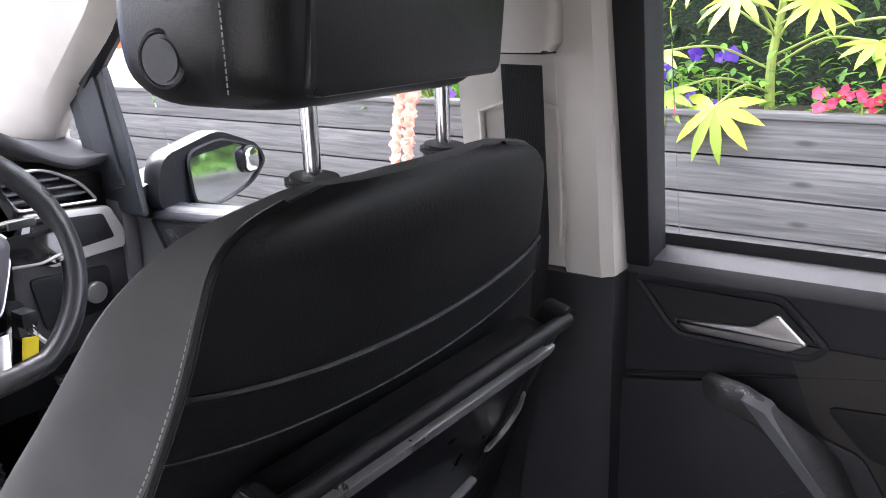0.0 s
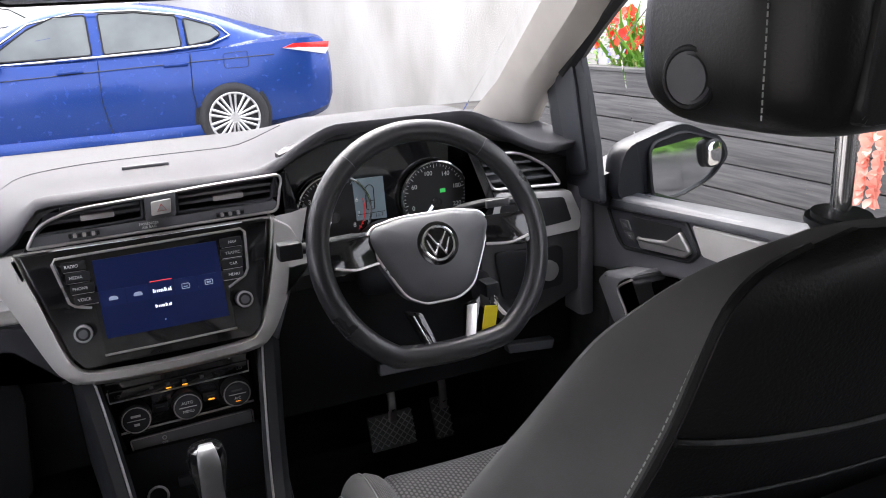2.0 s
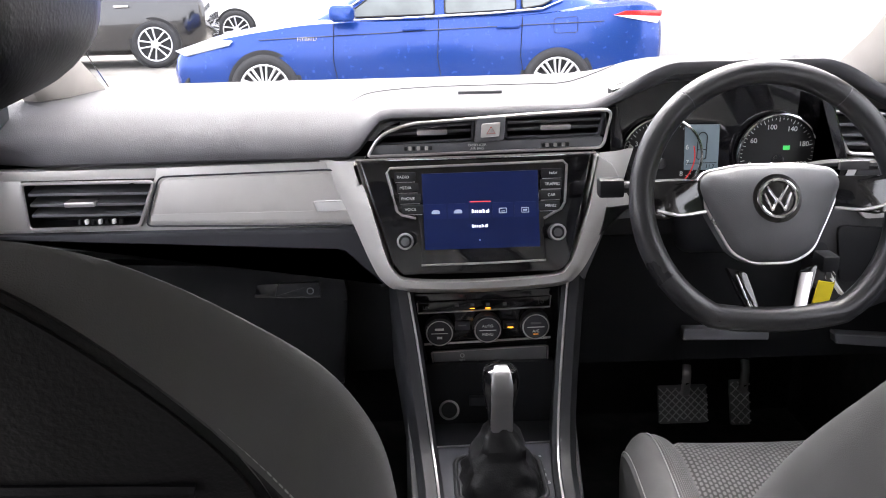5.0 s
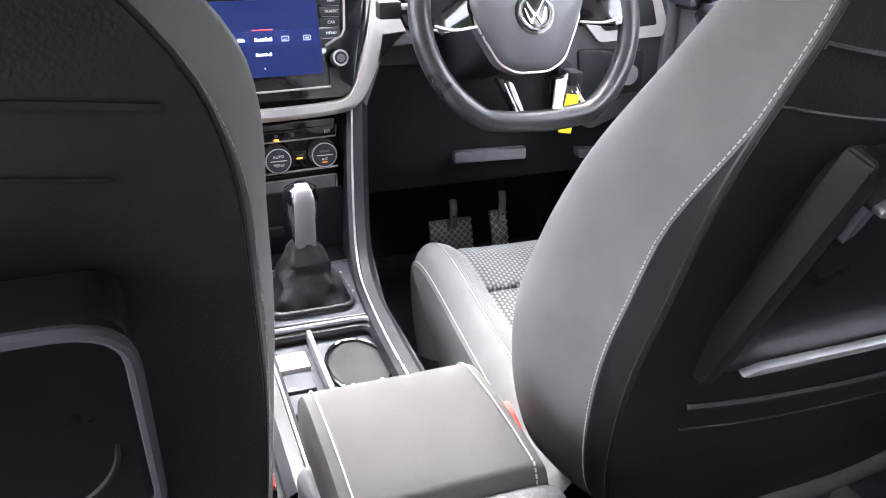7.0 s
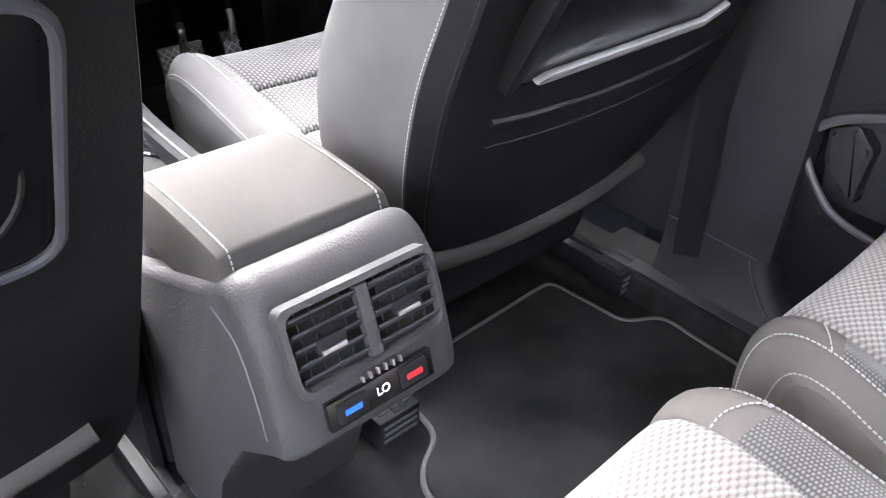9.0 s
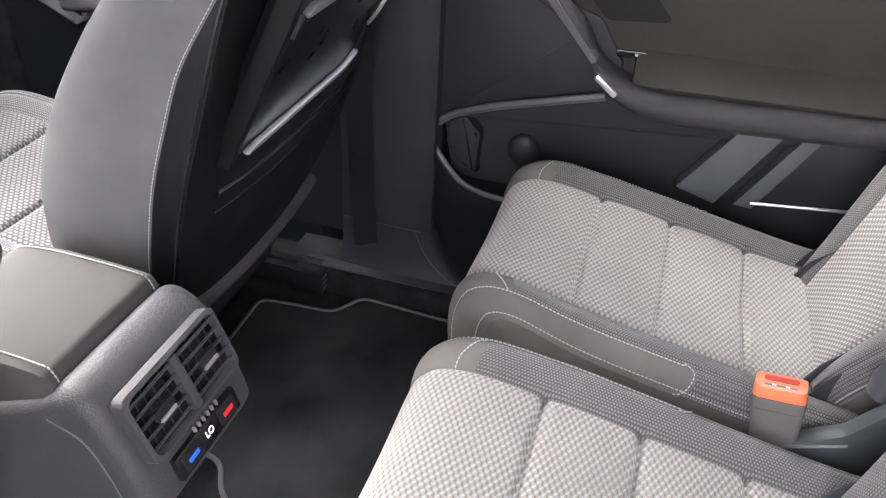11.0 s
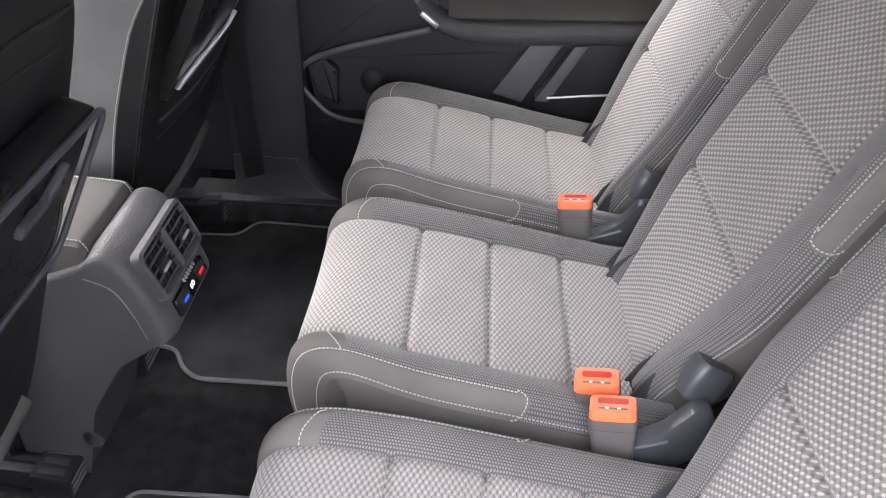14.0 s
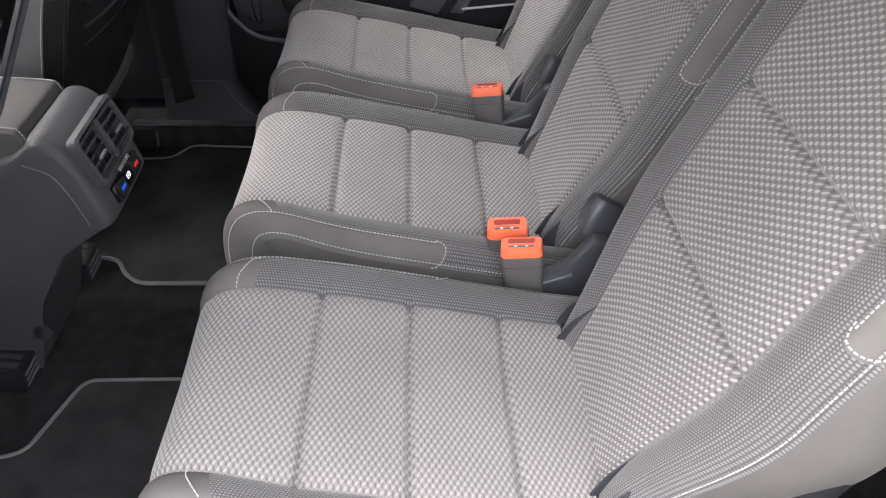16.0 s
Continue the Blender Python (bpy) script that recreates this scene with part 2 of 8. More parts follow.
def tube(path, r, n=10, closed=False, flat=1.0, up=None, bm=None):
    """A round (or flattened) bar along a line; r may be a list."""
    P = [Vector(p) for p in path]
    k = len(P)
    rings = []
    ref = Vector(up) if up else None
    for i, p in enumerate(P):
        d = (P[(i + 1) % k] - P[i - 1]) if closed else (P[min(i + 1, k - 1)] - P[max(i - 1, 0)])
        d.normalize()
        if ref is None:
            ref = Vector((0, 0, 1)) if abs(d.z) < 0.9 else Vector((0, 1, 0))
        a = d.cross(ref)
        a.normalize()
        b = a.cross(d)
        if not up:
            ref = b
        rr = r[i] if isinstance(r, (list, tuple)) else r
        rings.append([p + a * (rr * math.cos(2 * math.pi * q / n)) + b * (rr * flat * math.sin(2 * math.pi * q / n)) for q in range(n)])
    if closed:
        rings.append(rings[0])
        bm2 = loft(rings, caps=False)
        bmesh.ops.remove_doubles(bm2, verts=bm2.verts[:], dist=1e-6)
    else:
        bm2 = loft(rings)
    if bm is not None:
        return join(bm, bm2)
    return bm2


def cyl(c, axis, r, h, n=24, bev=0.0, r2=None):
    bm = bmesh.new()
    bmesh.ops.create_cone(bm, cap_ends=True, segments=n, radius1=r, radius2=r if r2 is None else r2, depth=h)
    if bev:
        bmesh.ops.bevel(bm, geom=[e for e in bm.edges if len(e.link_faces) == 2 and e.calc_face_angle(0) > 1], offset=bev, segments=2, affect="EDGES")
    q = Vector(axis).to_track_quat("Z", "Y").to_matrix().to_4x4()
    return moved(bm, Matrix.Translation(c) @ q)


def ring(c, axis, R, r, n=32, k=8):
    q = Vector(axis).to_track_quat("Z", "Y").to_matrix()
    return tube([Vector(c) + q @ Vector((R * math.cos(2 * math.pi * i / n), R * math.sin(2 * math.pi * i / n), 0)) for i in range(n)], r, k, closed=True)


def rrect(w, h, r, n=4):
    """A rounded rectangle about the origin, as 2D points."""
    out = []
    for cx, cy, a0 in ((w / 2 - r, h / 2 - r, 0), (-w / 2 + r, h / 2 - r, 90), (-w / 2 + r, -h / 2 + r, 180), (w / 2 - r, -h / 2 + r, 270)):
        for i in range(n + 1):
            a = radians(a0 + 90 * i / n)
            out.append((cx + r * math.cos(a), cy + r * math.sin(a)))
    return out


def rounded_poly(pts, r, n=4):
    """2D polygon with rounded corners."""
    out = []
    k = len(pts)
    for i in range(k):
        p, a, b = Vector(pts[i]), Vector(pts[i - 1]), Vector(pts[(i + 1) % k])
        ra = r[i] if isinstance(r, (list, tuple)) else r
        da, db = (a - p), (b - p)
        ra = min(ra, da.length * 0.45, db.length * 0.45)
        p0, p1 = p + da.normalized() * ra, p + db.normalized() * ra
        for j in range(n + 1):
            t = j / n
            out.append(tuple(p0 * (1 - t) ** 2 + p * 2 * t * (1 - t) + p1 * t * t))
    return out


def surf(f, us, vs, thick=0.0, uvf=None):
    """A sheet f(u, v) over a grid, with UV in metres, and a thickness behind it."""
    bm = bmesh.new()
    lay = bm.loops.layers.uv.new("UVMap")
    g = [[bm.verts.new(f(u, v)) for v in vs] for u in us]
    for i in range(len(us) - 1):
        for j in range(len(vs) - 1):
            fc = bm.faces.new((g[i][j], g[i + 1][j], g[i + 1][j + 1], g[i][j + 1]))
            for lp, (a, b) in zip(fc.loops, ((i, j), (i + 1, j), (i + 1, j + 1), (i, j + 1))):
                lp[lay].uv = uvf(us[a], vs[b]) if uvf else (us[a], vs[b])
    if thick:
        bmesh.ops.solidify(bm, geom=bm.faces[:], thickness=thick)
    return bm


def span(a, b, n):
    return [a + (b - a) * i / n for i in range(n + 1)]


def stitches(line, size=0.0009, pitch=0.0052, parent=None, lift=0.0):
    """A row of small thread stitches along a line."""
    bm = bmesh.new()
    P = [Vector(p) for p in line]
    carry = 0.0
    for a, b in zip(P, P[1:]):
        d = b - a
        ln = d.length
        if ln < 1e-6:
            continue
        d.normalize()
        s = d.orthogonal().normalized() * size
        t2 = d.cross(s)
        pos = carry
        while pos < ln:
            c = a + d * pos
            e = a + d * (pos + pitch * 0.68)
            q = [[bm.verts.new(x + s), bm.verts.new(x + t2), bm.verts.new(x - s), bm.verts.new(x - t2)] for x in (c, e)]
            for i in range(4):
                bm.faces.new((q[0][i], q[0][(i + 1) % 4], q[1][(i + 1) % 4], q[1][i]))
            bm.faces.new(q[0][::-1])
            bm.faces.new(q[1])
            pos += pitch
        carry = pos - ln
    return part("stitching", bm, STITCH, parent, "pale thread stitching")


def words(text, size, m, mat, parent, depth=0.0003, name="lettering", align="CENTER"):
    cu = bpy.data.curves.new("lettering", "FONT")
    cu.body, cu.size, cu.extrude, cu.align_x, cu.align_y = text, size, depth, align, "CENTER"
    tmp = bpy.data.objects.new("tmp", cu)
    scene.collection.objects.link(tmp)
    me = bpy.data.meshes.new_from_object(tmp.evaluated_get(bpy.context.evaluated_depsgraph_get()))
    bpy.data.objects.remove(tmp)
    bm = bmesh.new()
    bm.from_mesh(me)
    bpy.data.meshes.remove(me)
    return part(name, moved(bm, m), mat, parent, smooth=False)


# ---- the large structure: ground, car shell ----
CX = 0.012          # the car's middle line
FLOOR = 0.36


def ground_z(y):
    """The yard rises a little to the parked cars, and more behind the blue one."""
    if y < 8.0:
        return max(0.0, (y - 2.0) * 0.02)
    if y < 10.3:
        return 0.12 - (y - 8.0) * 0.008
    return 0.10 + 0.26 * min(1.0, (y - 10.3) / 1.4) + 0.015 * min(5.0, max(0.0, y - 12.5))


GRAVEL = mk("pale_worn_concrete", (0.17, 0.16, 0.145), 0.95, var=0.35, scale=2.2, bump=1.0, grain=60, depth=0.01)
xs = [-900, -60, -20, -10, -5, 0, 3.3, 8, 20, 60, 900]
ys = [-900, -60, -20, -5, 2.0, 3.5, 5, 6.5, 8.0, 10.3, 11.0, 11.7, 12.5, 14, 17.5, 25, 60, 900]
ground = obj("ground", surf(lambda x, y: Vector((x, y, ground_z(min(y, 60)))), xs, ys), GRAVEL)
tagged(ground, "pale worn concrete and gravel yard", "ground", kind="structure")


def xz(pts, y, depth, bev=0.0, seg=2):
    """A flat shape in x and z whose front stands at y (a number or a function of z)."""
    return prism([(x, y(z) if callable(y) else y, z) for x, z in pts], (0, depth, 0), bev, seg)


def yz(pts, x, depth, bev=0.0, seg=2):
    return prism([(x, y, z) for y, z in pts], (depth, 0, 0), bev, seg)


def struct(name, bm, mat, label, category, smooth=True):
    return tagged(obj(name, bm, mat, None, "", smooth), label, category, kind="structure")


struct("car_floor", box(-0.82, 0.84, -0.9, 1.95, FLOOR - 0.05, FLOOR - 0.012), CARPET, "charcoal carpet lining the car floor", "floor")
struct("headliner", box(-0.62, 0.64, -0.95, 1.16, 1.57, 1.60, 0.01), HEADLINE, "pale cloth headliner under the car roof", "ceiling")
struct("roof", box(-0.66, 0.68, -0.98, 1.2, 1.602, 1.64, 0.015), CARBODY, "dark painted car roof", "roof")
struct("wall_rear", box(-0.74, 0.76, -0.98, -0.93, FLOOR - 0.05, 1.02), DARKGREY, "plain charcoal tailgate trim", "wall")
struct("firewall", box(-0.82, 0.84, 1.95, 1.99, FLOOR - 0.05, 1.12), DARK, "black footwell bulkhead", "wall")
for sx, nm in ((1, "right"), (-1, "left")):
    x0, x1 = (0.77, 0.85) if sx > 0 else (-0.83, -0.75)
    # lower body side: full length on the right; open at the rear door on the left
    if sx > 0:
        struct("wall_right", box(0.806, x1, -0.98, 2.0, 0.2, 1.04, 0.01), CARBODY, "dark painted car body side", "wall")
    else:
        struct("wall_left", box(x0, x1, 0.62, 2.0, 0.2, 1.0, 0.01), CARBODY, "dark painted car body side", "wall")
        struct("wall_left_rear", box(x0, x1, -0.98, -0.42, 0.2, 1.0, 0.01), CARBODY, "dark painted rear quarter panel", "wall")
        struct("door_sill", box(x0, x1, -0.42, 0.62, 0.2, 0.41, 0.015), DARKGREY, "charcoal plastic door sill", "sill")
    # roof rail and rear pillars
    tagged(obj("roof_rail", prism([(sx * 0.60 + CX, -0.95, 1.55), (sx * 0.76 + CX, -0.95, 1.47), (sx * 0.76 + CX, -0.95, 1.53), (sx * 0.63 + CX, -0.95, 1.61)], (0, 2.1, 0)), HEADLINE), "pale trim along the roof edge", "trim", kind="structure")
    tagged(obj("pillar_rear", prism([(sx * 0.76 + CX, -0.98, 1.0), (sx * 0.66 + CX, -0.98, 1.57), (sx * 0.66 + CX, -0.70, 1.57), (sx * 0.76 + CX, -0.5, 1.0)], (sx * 0.05, 0, 0)), BEIGE), "pale rear pillar trim", "pillar", kind="structure")
# unseen dark panes, added to keep rear light off the seat backs
struct("window_rear", prism([(-0.70, -0.955, 1.0), (0.72, -0.955, 1.0), (0.64, -0.955, 1.58), (-0.62, -0.955, 1.58)], (0, -0.006, 0)), LIGHTBLOCK, "unseen dark pane blocking light at the tailgate", "window")
for sx in (1, -1):
    struct("window_quarter", prism([(CX + sx * 0.775, -0.95, 1.0), (CX + sx * 0.775, -0.45, 1.0), (CX + sx * 0.685, -0.52, 1.56), (CX + sx * 0.685, -0.95, 1.56)], (sx * 0.005, 0, 0)), LIGHTBLOCK, "unseen dark pane blocking light at the rear quarter", "window")
struct("hood", box(-0.7, 0.72, 2.0, 2.75, 0.6, 0.98, 0.08, 3), CARBODY, "dark painted car bonnet", "car body")

# A-pillars: pale, leaning back, inner and outer edge
for sx in (1, -1):
    xb, xt = CX + sx * 0.70, CX + sx * 0.615
    bm = loft([[(xb - sx * 0.03, 1.86, 1.10), (xb + sx * 0.03, 1.80, 1.10), (xb + sx * 0.055, 1.68, 1.09), (xb + sx * 0.02, 1.645, 1.10), (xb - sx * 0.012, 1.68, 1.12)],
               [(xb - sx * 0.04, 1.62, 1.234), (xb + sx * 0.01, 1.60, 1.236), (xb + sx * 0.03, 1.54, 1.205), (xb + sx * 0.0, 1.510, 1.226), (xb - sx * 0.03, 1.54, 1.224)],
               [(xb - sx * 0.065, 1.39, 1.39), (xb - sx * 0.01, 1.38, 1.39), (xb + sx * 0.015, 1.34, 1.332), (xb - sx * 0.015, 1.302, 1.352), (xb - sx * 0.05, 1.335, 1.363)],
               [(xt - sx * 0.02, 1.16, 1.53), (xt + sx * 0.05, 1.16, 1.53), (xt + sx * 0.06, 1.11, 1.49), (xt + sx * 0.03, 1.075, 1.495), (xt - sx * 0.02, 1.105, 1.508)],
               [(xt - sx * 0.03, 1.06, 1.60), (xt + sx * 0.03, 1.06, 1.60), (xt + sx * 0.04, 0.98, 1.57), (xt + sx * 0.02, 0.95, 1.57), (xt - sx * 0.03, 0.98, 1.58)]])
    tagged(obj("pillar_front", bm, BEIGE), "pale grey plastic windscreen pillar", "pillar", kind="structure")
struct("footwell_side", box(0.768, 0.80, 1.40, 1.95, FLOOR - 0.05, 1.0, 0.004), CARPET, "charcoal carpet on the footwell side", "wall")
struct("windscreen_header", box(-0.60, 0.62, 1.08, 1.2, 1.55, 1.60, 0.01), HEADLINE, "pale trim above the windscreen", "trim")
ws = obj("window_1", prism([(-0.69, 1.90, 1.12), (0.71, 1.90, 1.12), (0.63, 1.14, 1.595), (-0.61, 1.14, 1.595)], (0, 0.003, 0.003)), GLASS)
ws.visible_shadow = False
tagged(ws, "clear curved windscreen glass", "window", kind="structure")


# ---- rear seats ----
def along(path):
    """Arc-length lookup on a 2D line: point and normal."""
    P = [Vector((0, a, b)) for a, b in path]
    P = [p for p in smooth_path(P, 6)]
    L = [0.0]
    for a, b in zip(P, P[1:]):
        L.append(L[-1] + (b - a).length)

    def at(s):
        s = max(0.0, min(L[-1], s))
        for i in range(len(L) - 1):
            if s <= L[i + 1] or i == len(L) - 2:
                t = (s - L[i]) / max(1e-9, L[i + 1] - L[i])
                p = P[i].lerp(P[i + 1], t)
                j0, j1 = max(0, i - 1), min(len(P) - 1, i + 2)
                d = (P[j1] - P[j0]).normalized()
                return p, Vector((0, -d.z, d.y)), d
        return P[-1], Vector((0, 0, 1)), Vector((0, 1, 0))
    return at, L[-1]


def bell(x, w):
    return math.exp(-(x / w) ** 2)


def padded(parent, path, cx, hw_in, hw_mid, hw_out, creases, flip, mats, skirt, widen=None, bolster=0.016, corner=0.0, weave_end=9.0, side_m=None, patch=None):
    """Upholstery along a side profile: insert, two weave bands, two outer bolsters with skirts, and stitching."""
    at, ln = along(path)
    insert_m, weave_m, cover_m = mats
    W = widen or (lambda s: 1.0)

    def f(u, s):
        p, nrm, d = at(s)
        k = W(s)
        a = abs(u)
        h = 0.0
        if a <= hw_in:
            h -= 0.004 * (1 - (a / hw_in) ** 2)
            for c in creases:
                h -= 0.0085 * bell(s - c, 0.0042) + 0.002 * bell(s - c, 0.02)
            h -= 0.004 * bell(a - hw_in, 0.005)
        else:
            t = (a - hw_in) / (hw_out - hw_in)
            h += bolster * math.sin(min(1, t * 1.05) * math.pi * 0.8) - 0.004 * bell(a - hw_in, 0.005) - 0.007 * t
            h -= 0.003 * bell(a - hw_mid, 0.004)
            h -= max(0, t - 0.55) ** 2 * 0.11
        return Vector((cx + u * k, p.y + nrm.y * flip * h - corner * (a / hw_out) ** 6 * ease(0.25, 0.5, s), p.z + nrm.z * flip * h))
    ss = sorted(set([round(x, 4) for x in span(0, ln, 60)] + [round(c + d, 4) for c in creases for d in (-0.014, -0.007, -0.0035, -0.0015, 0.0015, 0.0035, 0.007, 0.014)]))
    uvf = (lambda u, s: (s, u))
    part("insert", surf(f, span(-hw_in, hw_in, 28), ss, uvf=uvf), insert_m, parent, "light grey dotted woven cloth")
    for sd in (-1, 1):
        band = [sd * x for x in span(hw_in, hw_mid, 8)][::sd]
        part("side_band", surf(f, band, [x for x in ss if x <= weave_end], uvf=uvf), weave_m, parent, "dark finely woven cloth band")
        if weave_end < ln:
            part("front_corner", surf(f, band, [max([x for x in ss if x <= weave_end])] + [x for x in ss if x > weave_end], uvf=uvf), cover_m, parent, "smooth grey seat covering")
            stitches([f(sd * x, weave_end + 0.012 * math.sin((x - hw_in) / (hw_mid - hw_in) * math.pi * 0.5 + 1.57)) + at(weave_end)[1] * flip * 0.0012 for x in span(hw_in, hw_mid, 8)], parent=parent)
        us = [sd * (hw_mid + (hw_out - hw_mid) * (0.5 - 0.5 * math.cos(q * math.pi))) for q in span(0, 1, 12)][::sd]
        if patch is None:
            part("bolster", surf(f, us, ss, uvf=uvf), cover_m, parent, "smooth grey seat covering")
        else:      # woven behind the sewn-on smooth patch, whose end is rounded
            end = lambda u: patch + 0.016 * (1 - math.sqrt(max(0.0, 1 - ((abs(u) - hw_mid) / (hw_out - hw_mid) * 2 - 1) ** 2)))
            fr = span(0.0, 1.0, 44)
            part("bolster", surf(lambda u, q: f(u, end(u) * q), us, fr, uvf=lambda u, q: (end(u) * q, u)), weave_m, parent, "dark finely woven cloth band")
            part("patch", surf(lambda u, q: f(u, end(u) + (ln - end(u)) * q), us, fr, uvf=lambda u, q: (end(u) + (ln - end(u)) * q, u)), cover_m, parent, "smooth grey sewn-on patch")
            stitches([f(u, end(u) + 0.004) + at(patch)[1] * flip * 0.0012 for u in us], parent=parent)

        def g(w, s):
            top = f(sd * hw_out, s)
            p, nrm, d = at(s)
            drop = skirt * w
            q = top - nrm * flip * drop
            q.x = top.x + sd * (0.006 * math.sin(w * math.pi) - 0.01 * w)
            return q
        part("side_panel", surf(g, span(0, 1, 5)[::sd], ss, uvf=uvf), side_m or cover_m, parent, "smooth grey seat side")
        lift = 0.0012
        lo, hi = ln * 0.04, ln * 0.93
        line = []
        for x in span(lo if patch is None else patch + 0.018, hi, 70):
            q = f(sd * (hw_mid + 0.003), x)
            line.append(q + at(x)[1] * flip * lift)
        stitches(line, parent=parent)
        line = [f(sd * (hw_out - 0.004), x) + at(x)[1] * flip * lift + Vector((sd * 0.001, 0, 0)) for x in span(lo, hi, 70)]
        stitches(line, parent=parent)
    return f, at, ln


def rear_seat(cx, label):
    s = thing("rear_armchair", label, "car seat", "rear seats", at=(cx, 0.074, 0.45))
    base = Vector((cx, 0.1, 0.45))
    # cushion: from the back, forward over the top, round the front edge and down
    cush = [(-0.125, 0.640), (-0.05, 0.651), (0.11, 0.682), (0.23, 0.705), (0.305, 0.719), (0.348, 0.713), (0.369, 0.685), (0.374, 0.63), (0.362, 0.55), (0.342, 0.46)]
    c = new("cushion")
    c.parent = s
    padded(c, cush, 0, 0.142, 0.186, 0.212, [0.127, 0.242, 0.352], 1, (INSERT, WEAVE, COVER_L), 0.13, corner=0.035, weave_end=0.445, widen=lambda q: 1.0 - 0.10 * ease(0.30, 0.56, q) - 0.05 * ease(0.56, 0.75, q), bolster=0.016, patch=0.19)
    part("underside", box(-0.19, 0.19, -0.12, 0.33, 0.47, 0.60, 0.03), DARK, c)
    b = new("backrest")
    b.parent = s
    back = [(-0.078, 0.625), (-0.095, 0.675), (-0.165, 0.840), (-0.230, 0.984), (-0.300, 1.137), (-0.345, 1.235), (-0.372, 1.27), (-0.41, 1.27), (-0.44, 1.22)]
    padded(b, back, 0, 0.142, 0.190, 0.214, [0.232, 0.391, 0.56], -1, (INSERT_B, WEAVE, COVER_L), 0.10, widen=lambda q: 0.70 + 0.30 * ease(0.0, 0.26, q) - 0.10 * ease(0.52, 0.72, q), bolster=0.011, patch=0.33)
    part("back_shell", moved(box(-0.2, 0.2, -0.04, 0.0, 0.0, 0.62, 0.015), Matrix.Translation((0, -0.17, 0.64)) @ Matrix.Rotation(radians(24.3), 4, "X")), DARK, b)
    for o in s.children:
        o.location = (0, 0, 0)
    for o in (c, b):
        for ch in o.children:
            ch.location = (0, -0.1, -0.45)
    return s


seat = rear_seat(-0.436, "grey dotted cloth rear car seat with dark bolsters")
copy_thing(seat, Matrix.Translation((0.018, 0.074, 0.45)))
copy_thing(seat, Matrix.Translation((0.470, 0.074, 0.45)))


# ---- front seats ----
TRAYBLACK = mk("satin_tray_black", (0.006, 0.006, 0.007), 0.30, var=0.1, bump=0.1, grain=600, spec=0.15)
TRAYMETAL = mk("dull_tray_metal", (0.40, 0.40, 0.41), 0.42, metal=0.7, var=0.05, bump=0.03)
def front_seat(cx, label, drop=0.0, tray=0.0, head=0.0185, name="driver_armchair", low=0.0, tray_x=0.0, rail=0.25):
    s = thing(name, label, "car seat", "front seats", at=(cx, 0.7, 0.4))
    off = Vector((0, -0.7, -0.4))
    REAR = (lambda z: 0.553 - 0.25 * (z - 1.092)) if low else (lambda z: 0.608 - 0.30 * (z - 0.826))
    # stations up the backrest: height, half width of the rear panel, thickness, how far the rear face bulges
    if low:      # this seat stands lower at the shoulder, with a squarer top and a longer back
        st = [(0.45, 0.235, 0.12, 0.01), (0.52, 0.258, 0.14, 0.0), (0.70, 0.263, 0.15, 0.0), (0.86, 0.268, 0.155, 0.0), (0.96, 0.262, 0.15, 0.0), (1.03, 0.258, 0.105, 0.0),
              (1.09, 0.244, 0.075, 0.0), (1.14, 0.206, 0.050, 0.003), (1.165, 0.178, 0.036, 0.007), (1.177, 0.146, 0.026, 0.012), (1.183, 0.08, 0.018, 0.018)]
    else:
        st = [(0.60, 0.175, 0.11, 0.02), (0.66, 0.225, 0.145, 0.008), (0.755, 0.255, 0.168, 0.0), (0.86, 0.268, 0.178, 0.0), (0.95, 0.260, 0.168, 0.0), (1.03, 0.240, 0.140, 0.0),
              (1.10, 0.216, 0.108, 0.0), (1.15, 0.201, 0.090, 0.0), (1.19, 0.192, 0.070, 0.003), (1.222, 0.184, 0.040, 0.006), (1.240, 0.160, 0.026, 0.012), (1.250, 0.09, 0.018, 0.020)]
    dense = []
    for i in range(len(st) - 1):
        for j in range(4):
            t = j / 4
            dense.append([a + (b - a) * t for a, b in zip(st[i], st[i + 1])])
    dense.append(list(st[-1]))
    # smooth the stations a little
    for _ in range(3):
        dense = [dense[0]] + [[(a + 2 * b + c) / 4 for a, b, c in zip(dense[i - 1], dense[i], dense[i + 1])] for i in range(1, len(dense) - 1)] + [dense[-1]]

    def ringpts(z, hw, th, bulge):
        y0 = REAR(z) + bulge
        rear, cov = [], []
        n = 14
        for i in range(n + 1):
            u = -1 + 2 * i / n
            a = abs(u)
            rear.append(Vector((u * hw * 0.985, y0 + 0.008 * a ** 5 + 0.006 * a * a, z)))
        # cover: round the side and over the front with bolsters
        wrap = 0.10 * (1 - ease(0.98, 1.12, z))
        side = [0.0, max(0.01, wrap), 0.2, 0.35, 0.5, 0.7, 0.85]
        us = [-1 + 0.14 * t for t in side] + span(-0.86, 0.86, 20) + [1 - 0.14 * t for t in side[::-1]]
        for u in us:
            a = abs(u)
            if a > 0.8601:
                t = (1 - a) / 0.14
                x = math.copysign(hw * 0.99 + 0.026 * math.sin(t * math.pi * 0.75), u)
                y = y0 + 0.018 + (th - 0.008) * (1 - (1 - t) ** 2)
            else:
                x = u / 0.86 * (hw * 0.99 + 0.026 * math.sin(math.pi * 0.75))
                bol = max(0, (a - 0.5) / 0.36)
                y = y0 + 0.018 + (th - 0.008) + min(0.02, th * 0.15) * math.sin(bol * math.pi) - min(0.03, th * 0.3) * (1 - min(1, bol))
            cov.append(Vector((x, y, z)))
        return rear, cov
    rings = [ringpts(*q) for q in dense]
    lean_in = lambda z: 0.0 if low else -0.023 * ease(0.92, 1.10, z)
